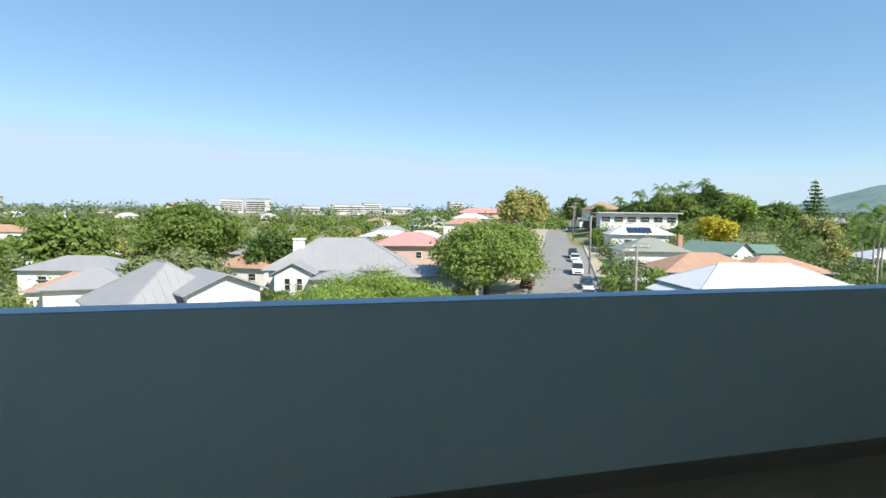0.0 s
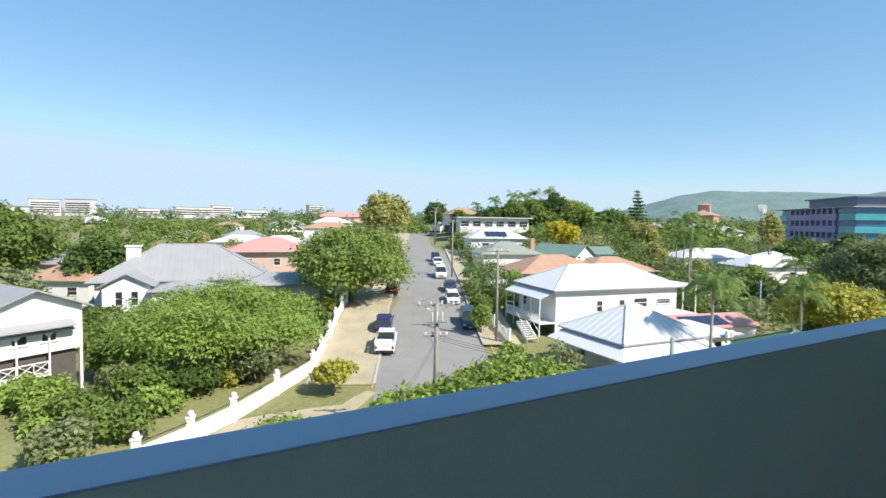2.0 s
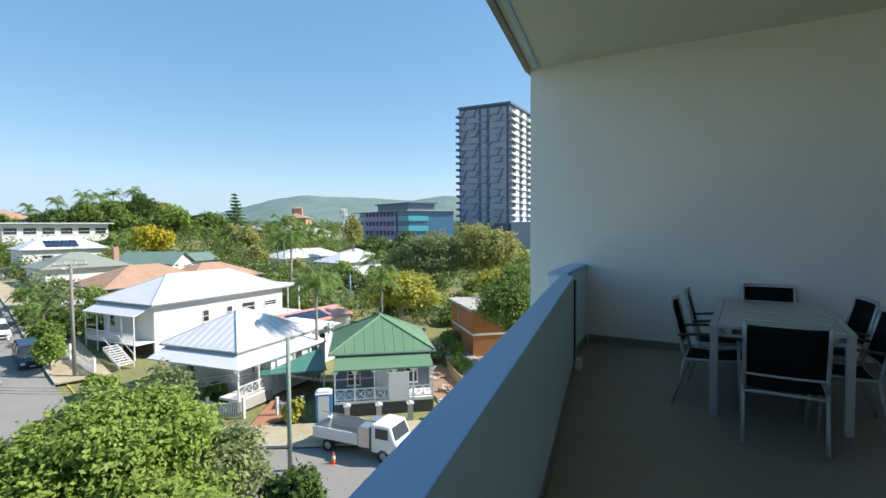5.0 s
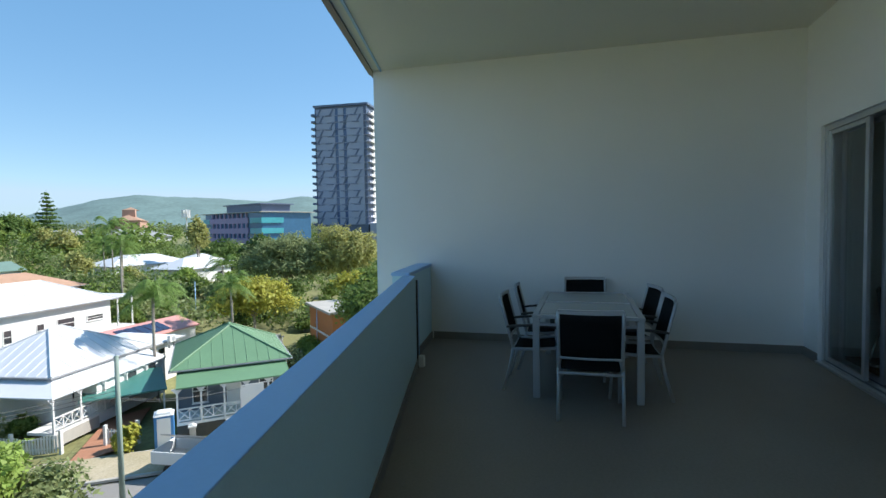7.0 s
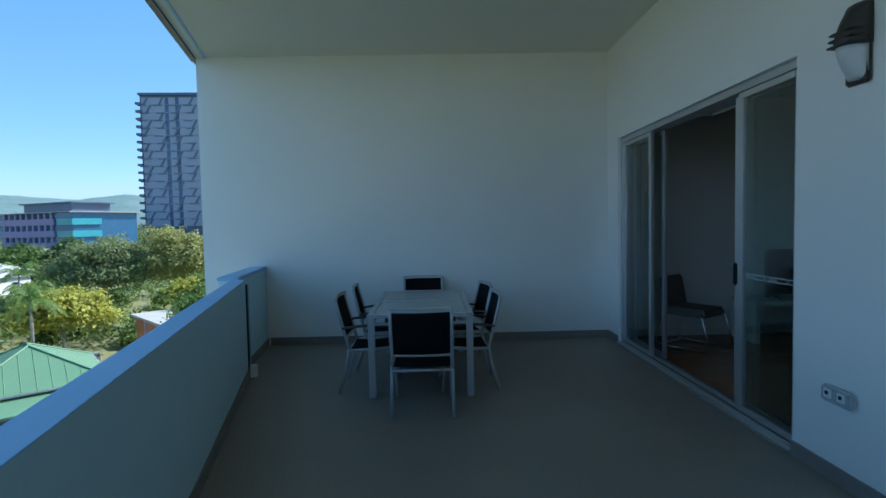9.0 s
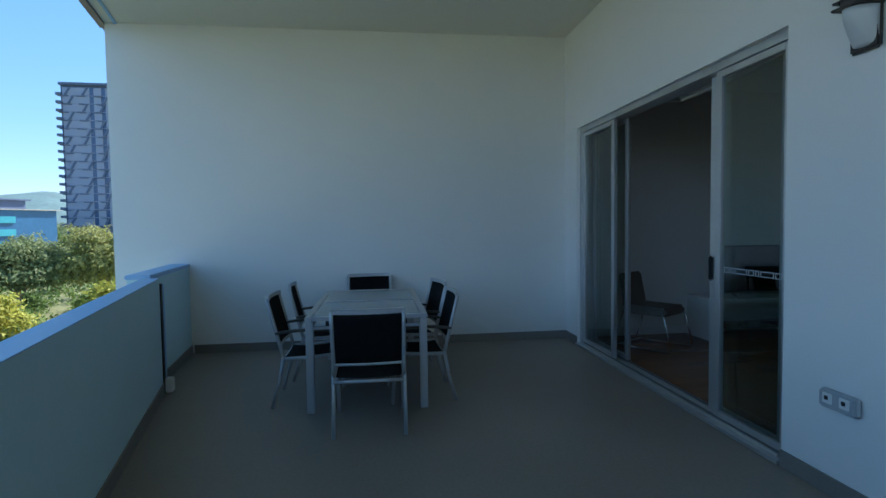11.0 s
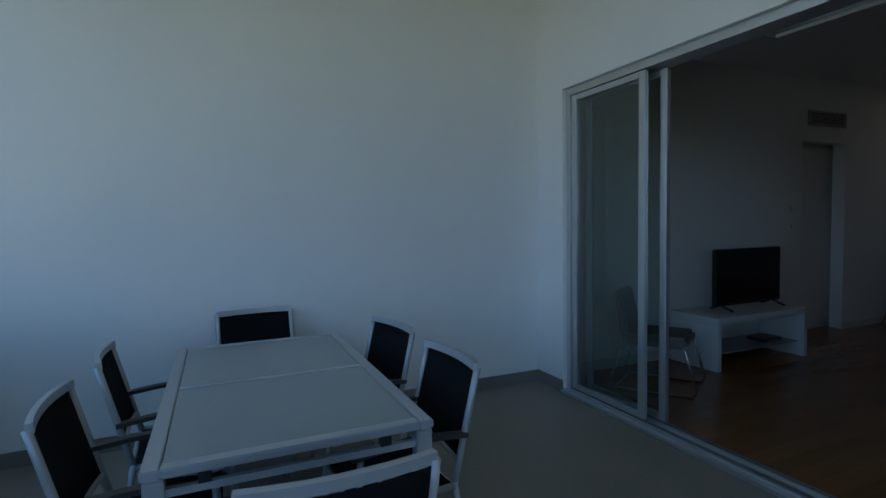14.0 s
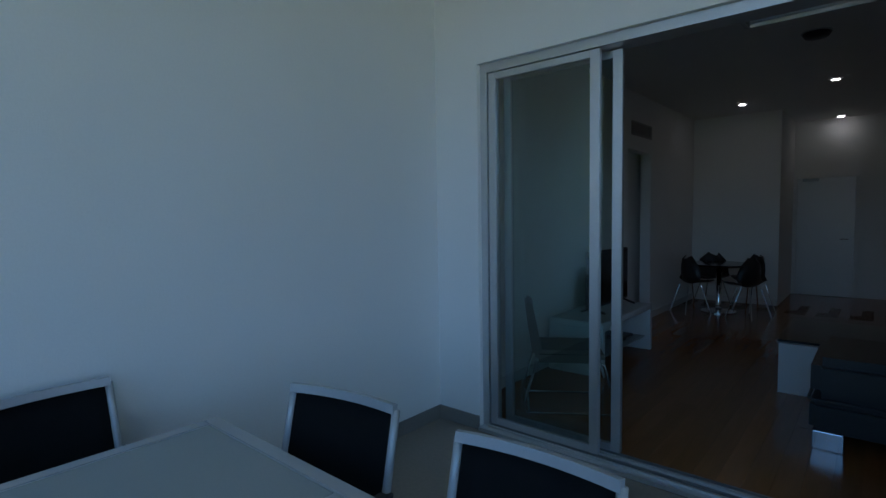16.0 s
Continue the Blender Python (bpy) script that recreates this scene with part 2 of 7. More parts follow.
structure("trim_gutter", g, "dark_gutter", "dark metal gutter edge along the balcony ceiling")
structure("trim_ceiling_bead", Geo().prism([(-11.4, soff(-11.4) - 0.13), (0.0, soff(0.0) - 0.13), (0.0, soff(0.0) - 0.10), (-11.4, soff(-11.4) - 0.10)], CEIL - 0.012, CEIL - 0.002),
          "cap", "thin pale bead along the ceiling edge")
g = Geo().prism([(-11.2, bal(-11.2)), (KX, bal(KX)), (KX, bal(KX) + 0.14), (-11.2, bal(-11.2) + 0.14)], -0.9, 1.024)
structure("wall_balustrade", g, "bal_skylit", "solid balcony balustrade wall, its white paint tinted with blue skylight")
structure("trim_balustrade_cap", Geo().prism([(-11.2, bal(-11.2) - 0.002), (KX, bal(KX) - 0.002), (KX, bal(KX) + 0.15), (-11.2, bal(-11.2) + 0.15)], 1.024, 1.03),
          "cap", "smooth pale cap of the balustrade with sky blue in its colour", bevel=0.002)
g = Geo().prism([(KX + 0.07, 4.385), (0.0, 4.555), (0.0, 4.755), (KX + 0.07, 4.585)], -0.9, 1.015)
structure("wall_balustrade_end", g, "bal_skylit", "short grey balustrade piece at the end wall")
structure("trim_balustrade_end_cap", Geo().prism([(KX + 0.06, 4.375), (0.0, 4.545), (0.0, 4.77), (KX + 0.06, 4.6)], 1.015, 1.055), "cap", "pale cap of the short balustrade", bevel=0.008)
g = Geo()
g.prism([(-11.2, bal(-11.2) - 0.014), (KX - 0.02, bal(KX - 0.02) - 0.014), (KX - 0.02, bal(KX - 0.02) - 0.002), (-11.2, bal(-11.2) - 0.002)], 0.0, 0.1)
g.prism([(KX + 0.08, 4.374), (-0.016, 4.539), (-0.016, 4.551), (KX + 0.08, 4.386)], 0.0, 0.1)
g.box(-0.014, 0.014, 0.0, -0.002, 4.52, 0.1).box(DX1 + 0.004, 0.002, 0.0, -0.002, 0.014, 0.1).box(-5.4, 0.002, 0.0, DX0 - 0.004, 0.014, 0.1)
structure("baseboard_balcony", g, "skirt", "grey-brown tile skirting round the balcony")
structure("trim_balustrade_joint", Geo().box(KX + 0.001, bal(KX) - 0.012, -0.3, KX + 0.03, bal(KX) + 0.12, 0.98), "black", "dark gap between the two balustrade pieces")
pipe = thing("downpipe", "slim pale drain pipe beside the balustrade joint", "pipe", m=pose(KX + 0.052, bal(KX) + 0.0, 0))
part("pipe", Geo().tube([(0, 0, 0.03), (0, 0, 0.97)], 0.016, 10), "cap", pipe, smooth=True)
part("shoe", Geo().box(-0.035, -0.07, 0.0, 0.035, 0.03, 0.13), "white_plastic", pipe, bevel=0.008)
# the storeys of the building under and over the balcony
structure("wall_facade", Geo().prism([(-30, bal(-30) + 0.2), (0.2, bal(0.2) + 0.2), (0.2, -12), (-30, -12)], -13, -1.0), "render_wall", "rendered lower storeys of the apartment block")
structure("roof_block", Geo().prism([(-30, soff(-30) - 0.05), (0.22, soff(0.22) - 0.05), (0.22, -12), (-30, -12)], CEIL + 0.32, CEIL + 1.0), "render_wall", "flat roof slab of the apartment block")
structure("wall_end_outer", Geo().box(0.23, -12, -13, 8.0, 3.2, CEIL + 0.3), "render_wall", "rendered body of the apartment block")

# ------------------------------------------------------------ sliding door
door = thing("sliding_door", "wide aluminium sliding glass door standing half open", "sliding door")
door["kind"] = "structure"
door.name = "door_1"
FY0, FY1 = -0.195, -0.035
part("door_frame", Geo().box(DX0, FY0, DOOR_H - 0.06, DX1, FY1, DOOR_H - 0.002).box(DX0 + 0.002, FY0, 0.03, DX0 + 0.012, FY1, DOOR_H - 0.06).box(DX1 - 0.055, FY0, 0.03, DX1 - 0.002, FY1, DOOR_H - 0.06), "alu", door)
part("door_track", Geo().box(DX0 + 0.003, -0.19, 0.004, DX1 - 0.003, 0.03, 0.028), "alu", door)
for k, yy in enumerate((-0.02, -0.065, -0.125, -0.165)):
    part("rail", Geo().box(DX0 + 0.05, yy - 0.006, 0.029, DX1 - 0.05, yy + 0.006, 0.044), "alu_shaded" if k % 2 else "alu", door)


def door_panel(x0, x1, y, handle=None, dashes=False):
    p = part("door_panel", Geo().box(x0, y - 0.018, 0.05, x0 + 0.06, y + 0.018, DOOR_H - 0.065).box(x1 - 0.06, y - 0.018, 0.05, x1, y + 0.018, DOOR_H - 0.065)
             .box(x0 + 0.06, y - 0.017, 0.05, x1 - 0.06, y + 0.017, 0.095).box(x0 + 0.06, y - 0.017, DOOR_H - 0.11, x1 - 0.06, y + 0.017, DOOR_H - 0.065), "alu", door, bevel=0.003)
    pane = part("pane", Geo().put([(x1 - 0.06, y, 0.095), (x0 + 0.06, y, 0.095), (x0 + 0.06, y, DOOR_H - 0.11), (x1 - 0.06, y, DOOR_H - 0.11)], [(0, 1, 2, 3)]), "glass", p, "clear grey-green glass pane")
    pane.visible_shadow = False
    if dashes:
        d = Geo()
        x = x0 + 0.075
        k = 0
        while x < x1 - 0.14:
            wdt = (0.05, 0.11, 0.03)[k % 3]
            for a, b, c, e in ((x, 1.103, x + wdt, 1.107), (x, 1.135, x + wdt, 1.139), (x, 1.107, x + 0.004, 1.135), (x + wdt - 0.004, 1.107, x + wdt, 1.135)):
                d.box(a, y + 0.0035, b, c, y + 0.0045, e)
            x += wdt + 0.015
            k += 1
        part("decal", d, "frost", p, "row of small frosted safety rectangles")
    if handle:
        part("handle", Geo().box(handle - 0.018, y + 0.018, 1.02, handle + 0.018, y + 0.045, 1.21), "black", p, "black pull handle", bevel=0.012)


door_panel(-1.245, DX1 - 0.06, -0.065)
door_panel(-1.345, -0.50, -0.165)
door_panel(-3.44, -2.705, -0.125, handle=-2.735)
door_panel(DX0 + 0.014, -2.845, -0.065, dashes=True)

# ------------------------------------------------------------ wall lamp and power outlet
lamp = thing("wall_lamp", "dark bronze outdoor bulkhead lamp with a frosted lower lens", "wall lamp", m=pose(-4.04, 0.0, 2.27))
rows = []
for i in range(9):
    a = i / 8
    z = 0.42 - 0.22 * a
    d = 0.045 + 0.085 * math.sin(a * math.pi / 2)
    rows.append([(-0.075 * c, 0.004 + d * math.sqrt(max(0, 1 - abs(c) ** 2.2)), z) for c in (-1, -0.9, -0.7, -0.4, 0, 0.4, 0.7, 0.9, 1)])
part("hood", Geo().sheet(rows, 0.006), "bronze", lamp, smooth=True)
part("back_plate", Geo().box(-0.08, 0.0, 0.0, 0.08, 0.03, 0.43), "bronze", lamp, bevel=0.012)
rows = []
for i in range(9):
    a = i / 8
    z = 0.2 - 0.18 * a
    d = 0.12 * math.cos(a * math.pi / 2 * 0.9)
    rows.append([(-0.068 * c, 0.006 + d * math.sqrt(max(0, 1 - abs(c) ** 2.2)), z) for c in (-1, -0.9, -0.7, -0.4, 0, 0.4, 0.7, 0.9, 1)])
part("diffuser", Geo().sheet(rows, 0.004), "lamp_white", lamp, "frosted opal lens", smooth=True)
for k in range(3):
    part("rib", Geo().box(-0.078, 0.03, 0.205 + 0.035 * k, 0.078, 0.137 - 0.006 * k, 0.217 + 0.035 * k), "bronze", lamp, bevel=0.004)
outlet = thing("power_outlet", "grey weatherproof double power outlet on the wall", "power outlet", m=pose(-3.95, 0.0, 0.525))
part("cover", Geo().box(-0.11, 0.001, -0.05, 0.11, 0.05, 0.05), "grey_plastic", outlet, bevel=0.014)
for dx in (-0.055, 0.045):
    part("socket", Geo().box(dx - 0.03, 0.0505, -0.02, dx + 0.03, 0.056, 0.035), "white_plastic", outlet, bevel=0.004)
    part("switch", Geo().box(dx - 0.012, 0.0565, 0.0, dx + 0.012, 0.063, 0.022), "black", outlet, bevel=0.003)

# ------------------------------------------------------------ outdoor table and chairs
TX0, TX1, TY0, TY1, TZ = -2.235, -0.54, 1.985, 2.945, 0.76
table = thing("patio_table", "silver aluminium patio table with two frosted glass inserts", "table", m=pose((TX0 + TX1) / 2, (TY0 + TY1) / 2, 0))
hx, hy = (TX1 - TX0) / 2, (TY1 - TY0) / 2
g = Geo()
for s in (-1, 1):
    g.box(-hx, s * hy - (0.055 if s > 0 else 0), TZ - 0.03, hx, s * hy + (0.055 if s < 0 else 0), TZ)
    g.box(s * hx - (0.055 if s > 0 else 0), -hy + 0.056, TZ - 0.03, s * hx + (0.055 if s < 0 else 0), hy - 0.056, TZ)
g.box(-0.02, -hy + 0.056, TZ - 0.03, 0.02, hy - 0.056, TZ)
part("tabletop_frame", g, "powder", table, bevel=0.004)
for x0, x1 in ((-hx + 0.058, -0.023), (0.023, hx - 0.058)):
    part("glass_insert", Geo().box(x0, -hy + 0.059, TZ - 0.02, x1, hy - 0.059, TZ - 0.003), "table_glass", table, "grey frosted glass insert")
g = Geo()
for s in (-1, 1):
    g.box(-hx + 0.06, s * (hy - 0.035) - 0.012, TZ - 0.10, hx - 0.06, s * (hy - 0.035) + 0.012, TZ - 0.032)
    g.box(s * (hx - 0.035) - 0.012, -hy + 0.06, TZ - 0.10, s * (hx - 0.035) + 0.012, hy - 0.06, TZ - 0.075)
part("apron", g, "powder", table)
for sx in (-1, 1):
    for sy in (-1, 1):
        part("leg", Geo().box(sx * (hx - 0.035) - 0.03, sy * (hy - 0.035) - 0.03, 0.0, sx * (hx - 0.035) + 0.03, sy * (hy - 0.035) + 0.03, TZ - 0.032), "powder", table, bevel=0.005)
for s in (-1, 1):
    part("slide_lock", Geo().box(-hx + 0.02, s * 0.3 - 0.02, TZ - 0.075, -hx + 0.05, s * 0.3 + 0.02, TZ - 0.035), "black", table)


def patio_chair():
    """Stacking armchair, facing +x, origin on the floor under the seat's middle."""
    c = thing("patio_chair", "silver aluminium patio armchair with black mesh sling", "chair", "chairs round the patio table")
    W = 0.25
    for s in (-1, 1):
        y = s * W
        part("rear_leg", Geo().tube([(-0.30, y, 0.0), (-0.235, y, 0.22), (-0.20, y, 0.42)], 0.014, 8), "powder", c, smooth=True)
        part("front_leg", Geo().tube([(0.235, y, 0.0), (0.215, y, 0.3), (0.20, y, 0.62)], 0.014, 8), "powder", c, smooth=True)
        part("seat_rail", Geo().tube([(0.23, y, 0.425), (0.0, y, 0.405), (-0.20, y, 0.40)], 0.015, 8), "powder", c, smooth=True)
        part("armrest", Geo().sheet([[(-0.26 + 0.5 * u, y - 0.02, 0.62 + 0.02 * math.sin(u * 3.1)), (-0.26 + 0.5 * u, y + 0.02, 0.62 + 0.02 * math.sin(u * 3.1))] for u in (0, .15, .3, .45, .6, .75, .9, 1.0)], -0.02),
             "arm", c, "dark resin armrest", smooth=False)
    # upright frame, leaning back
    up = [(-0.20 - 0.12 * k, 0.40 + 0.48 * k) for k in (0, 0.25, 0.5, 0.75, 1.0)]
    for s in (-1, 1):
        part("back_post", Geo().tube([(x, s * (W - 0.005), z) for x, z in up], 0.015, 8), "powder", c, smooth=True)
    bow = [(-0.32 - 0.03 * (1 - (2 * k - 1) ** 2), W * (2 * k - 1), 0.885) for k in [i / 8 for i in range(9)]]
    part("top_rail", Geo().sheet([[(x, y, z - 0.016), (x - 0.003, y, z + 0.016)] for x, y, z in bow], 0.022), "powder", c, smooth=False)
    low = [(-0.222 - 0.02 * (1 - (2 * k - 1) ** 2), W * (2 * k - 1), 0.50) for k in [i / 8 for i in range(9)]]
    part("lower_back_rail", Geo().tube(low, 0.012, 8), "powder", c, smooth=True)
    rows = []
    for i in range(7):
        a = i / 6
        x0, z0 = -0.225 - 0.092 * a, 0.51 + 0.355 * a
        rows.append([(x0 - (0.02 + 0.012 * a) * (1 - (2 * k / 8 - 1) ** 2), (W - 0.012) * (2 * k / 8 - 1), z0) for k in range(9)])
    part("back_sling", Geo().sheet(rows, 0.004), "sling", c, "black woven mesh back", smooth=True)
    rows = [[(0.22 - 0.42 * i / 6, (W - 0.012) * (2 * k / 6 - 1), 0.425 - 0.02 * math.sin(i / 6 * 3.14) - 0.012 * (1 - (k / 3 - 1) ** 2) - 0.02 * i / 6) for k in range(7)] for i in range(7)]
    part("seat_sling", Geo().sheet(rows, 0.004), "sling", c, "black woven mesh seat", smooth=True)
    part("front_rail", Geo().tube([(0.222, -W, 0.40), (0.222, W, 0.40)], 0.012, 8), "powder", c, smooth=True)
    part("rear_rail", Geo().tube([(-0.215, -W, 0.37), (-0.215, W, 0.37)], 0.012, 8), "powder", c, smooth=True)
    return c


chair = patio_chair()
spots = [(-2.445, 2.445, 0), (-1.80, 2.94, -90), (-1.06, 2.90, -87), (-1.85, 2.05, 93), (-1.10, 2.07, 100), (-0.455, 2.455, 184)]
chair.matrix_basis = pose(spots[0][0], spots[0][1], 0, 0, 0, spots[0][2])
for x, y, a in spots[1:]:
    copy_thing(chair, pose(x, y, 0, 0, 0, a))

# ------------------------------------------------------------ the living room behind the door
RZ = 3.15
structure("ceiling_room", Geo().box(-6.2, -8.8, RZ, 0.2, -0.2, RZ + 0.12), "room_wall", "flat white living room ceiling")
g = Geo().box(0.0, -3.82, 0, 0.15, -0.2, RZ).box(0.0, -6.9, 0, 0.15, -4.70, RZ).box(0.0, -4.70, 2.39, 0.15, -3.82, RZ)
structure("wall_room_east", g, "room_wall", "white living room wall with a hall opening")
structure("wall_room_back", Geo().box(-1.30, -7.05, 0, 0.15, -6.9, RZ).box(-1.30, -8.55, 0, -1.15, -7.05, RZ), "room_wall", "white wall behind the dining chairs")
structure("wall_room_entry", Geo().box(-6.2, -8.7, 0, -1.15, -8.55, RZ), "room_wall", "white wall with the entry door")
structure("wall_room_west", Geo().box(-6.2, -8.55, 0, -6.05, -0.2, RZ), "room_wall", "white side wall of the living room")
structure("wall_hall", Geo().box(0.15, -5.3, 0, 2.2, -5.15, RZ).box(0.15, -3.7, 0, 2.2, -3.55, RZ).box(2.0, -5.15, 0, 2.2, -3.7, RZ).box(0.15, -5.15, 2.5, 2.0, -3.7, 2.6), "room_wall", "white walls of the hall")
structure("trim_hall_door_head", Geo().box(1.2, -4.95, 2.02, 1.3, -3.72, 2.09), "black", "dark door head in the hall")
structure("baseboard_room", Geo().box(-0.012, -3.82, 0, -0.001, -0.2, 0.09).box(-0.012, -6.89, 0, -0.001, -4.70, 0.09).box(-1.29, -6.898, 0, -0.012, -6.887, 0.09), "white_gloss", "white skirting board")
fl = structure("floor_room", Geo().box(-6.2, -8.7, -0.12, 2.2, -0.2, -0.012), "timber", "polished red-brown timber floor boards")
board = Geo().box(-0.0645, -1.1985, -0.011, 0.0645, 1.1985, -0.002)
bme = bpy.data.meshes.new("plank")
bme.from_pydata(board.v, [], board.f)
bme.materials.append(M["timber"])
entry = thing("entry_door", "plain white entry door with a lever handle", "door", m=pose(-1.78, -8.545, 0))
entry["kind"] = "structure"
entry.name = "door_2"
part("leaf", Geo().box(-0.42, 0.0, 0.01, 0.42, 0.04, 2.12), "white_gloss", entry, bevel=0.004)
part("door_jamb", Geo().box(-0.48, 0.0, 0, -0.425, 0.03, 2.18).box(0.425, 0.0, 0, 0.48, 0.03, 2.18).box(-0.425, 0.0, 2.125, 0.425, 0.03, 2.18), "room_wall", entry)
part("handle", Geo().tube([(-0.34, 0.04, 1.03), (-0.34, 0.085, 1.03), (-0.22, 0.085, 1.03)], 0.01, 8), "chrome", entry)
part("door_closer", Geo().box(0.1, 0.04, 2.06, 0.34, 0.09, 2.11), "grey_plastic", entry, bevel=0.005)

for k in range(48):
    for j in range(4):
        share("plank", bme, fl, pose(-6.08 + 0.13 * k, -7.45 + 2.4 * j - ((0.0, 0.9, 0.35)[k % 3] if j else 0.0), 0))
tv_bench = thing("tv_bench", "white gloss television bench with a low glass shelf", "tv bench", m=pose(-0.32, -2.305, 0))
part("top", Geo().box(-0.28, -0.68, 0.46, 0.28, 0.68, 0.52), "white_gloss", tv_bench, bevel=0.006)
for sy in (-1, 1):
    part("side_panel", Geo().box(-0.28, sy * 0.65 - 0.03, 0, 0.28, sy * 0.65 + 0.03, 0.458), "white_gloss", tv_bench, bevel=0.004)
part("back_panel", Geo().box(0.2, -0.618, 0.05, 0.23, 0.618, 0.458), "white_gloss", tv_bench)
part("glass_shelf", Geo().box(-0.22, -0.618, 0.15, 0.198, 0.618, 0.16), "table_glass", tv_bench, "clear glass shelf")
box = thing("media_box", "small dark media box on the glass shelf", "media box", m=pose(-0.36, -2.65, 0.161))
part("case", Geo().box(-0.1, -0.14, 0, 0.1, 0.14, 0.04), "black", box, bevel=0.008)
part("label_strip", Geo().box(-0.104, -0.08, 0.012, -0.1005, 0.08, 0.02), "grey_plastic", box)
tv = thing("television", "black flat-screen television on splayed feet", "television", m=pose(-0.32, -2.425, 0.521))
part("housing", Geo().box(-0.02, -0.505, 0.05, 0.03, 0.505, 0.635), "black", tv, bevel=0.008)
part("screen", Geo().box(-0.0235, -0.49, 0.075, -0.0205, 0.49, 0.62), "screen", tv)
for sy in (-0.4, 0.4):
    part("foot", Geo().tube([(-0.14, sy, 0.012), (0.0, sy, 0.055), (0.12, sy, 0.012)], 0.012, 6), "black", tv)
lc = thing("lounge_chair", "taupe upholstered chair on a chrome sled frame", "chair", m=pose(-0.63, -0.83, 0, 0, 0, -147.7))
part("seat", Geo().box(-0.25, -0.24, 0.40, 0.27, 0.24, 0.50), "taupe", lc, bevel=0.03)
part("backrest", Geo().put([(-0.27, -0.22, 0.45), (-0.19, -0.22, 0.45), (-0.27, -0.21, 0.86), (-0.33, -0.21, 0.86), (-0.27, 0.22, 0.45), (-0.19, 0.22, 0.45), (-0.27, 0.21, 0.86), (-0.33, 0.21, 0.86)],
                           [(0, 1, 2, 3), (7, 6, 5, 4), (0, 4, 5, 1), (1, 5, 6, 2), (2, 6, 7, 3), (3, 7, 4, 0)]), "taupe", lc, bevel=0.02)
for sy in (-0.25, 0.25):
    part("sled_frame", Geo().tube([(0.2, sy, 0.42), (0.26, sy, 0.40), (0.345, sy, 0.06), (0.32, sy, 0.012), (-0.32, sy, 0.012), (-0.345, sy, 0.06), (-0.24, sy, 0.42)], 0.011, 8), "chrome", lc, smooth=True)
part("cross_tube", Geo().tube([(-0.30, -0.25, 0.014), (-0.30, 0.25, 0.014)], 0.01, 8), "chrome", lc)
vent = thing("air_vent", "grey air-conditioning grille high on the wall", "air vent", m=pose(-0.002, -4.285, 2.58))
part("frame", Geo().box(-0.02, -0.37, 0, 0, 0.37, 0.02).box(-0.02, -0.37, 0.16, 0, 0.37, 0.18).box(-0.02, -0.37, 0.02, 0, -0.35, 0.16).box(-0.02, 0.35, 0.02, 0, 0.37, 0.16), "vent", vent)
for k in range(6):
    part("slat", Geo().box(-0.018, -0.35, 0.026 + 0.022 * k, -0.002, 0.35, 0.034 + 0.022 * k), "vent", vent)
part("backing", Geo().box(-0.003, -0.35, 0.02, -0.001, 0.35, 0.16), "black", vent)
for zz, hh in ((1.53, 0.09), (1.32, 0.08)):
    sw = thing("wall_switch", "white wall switch plate beside the hall opening", "switch", m=pose(-0.001, -3.61, zz))
    part("plate", Geo().box(-0.012, -0.04, 0, 0, 0.04, hh), "white_plastic", sw, bevel=0.004)
    part("rocker", Geo().box(-0.016, -0.012, hh / 2 - 0.015, -0.0125, 0.012, hh / 2 + 0.015), "grey_plastic", sw)
# the last two lamps, at x -3.9, are added and stay out of view
for x, y in ((-0.91, -5.95), (-2.07, -5.09), (-1.97, -8.3), (-3.9, -5.1), (-3.9, -2.7)):
    dl = thing("downlight", "small round lit recessed ceiling downlight", "ceiling light", "downlights of the living room", m=pose(x, y, RZ))
    part("ring", Geo().lathe([(0.045, -0.012), (0.065, -0.010), (0.07, -0.001), (0.045, -0.001)], 18), "white_plastic", dl, smooth=True)
    part("lens", Geo().lathe([(0.042, -0.017), (0.042, -0.0125)], 16), "downlight", dl, "glowing lens")
blind = thing("roller_blind", "rolled-up white roller blind above the door", "blind", m=pose(-2.77, -0.33, 2.58))
part("roll", Geo().tube([(-0.8, 0, 0), (0.8, 0, 0)], 0.028, 12), "white_plastic", blind, smooth=True)
part("bottom_bar", Geo().box(-0.8, -0.012, -0.05, 0.8, 0.012, -0.03), "white_gloss", blind, bevel=0.004)
for sx in (-0.82, 0.82):
    part("bracket", Geo().box(sx - 0.012, -0.035, -0.04, sx + 0.012, 0.127, 0.045), "alu", blind)
det = thing("smoke_detector", "dark round detector on the ceiling", "detector", m=pose(-2.05, -2.9, RZ))
part("case", Geo().lathe([(0.02, -0.06), (0.09, -0.05), (0.11, -0.02), (0.11, -0.002)], 16), "black", det, smooth=True)
part("base", Geo().lathe([(0.12, -0.01), (0.12, -0.001)], 16), "grey_plastic", det)
dt = thing("dining_table", "small round black dining table with a pedestal", "table", m=pose(-0.66, -5.85, 0))
part("tabletop", Geo().lathe([(0.43, 0.72), (0.45, 0.73), (0.45, 0.745), (0.44, 0.75)], 28), "screen", dt)
part("pedestal", Geo().lathe([(0.05, 0.03), (0.04, 0.1), (0.04, 0.719)], 12), "chrome", dt, smooth=True)
part("foot", Geo().lathe([(0.25, 0.0), (0.25, 0.012), (0.06, 0.03)], 20), "chrome", dt)
sh = thing("shell_chair", "black moulded shell chair on thin metal legs", "chair", "shell chairs round the dining table")
rows = []
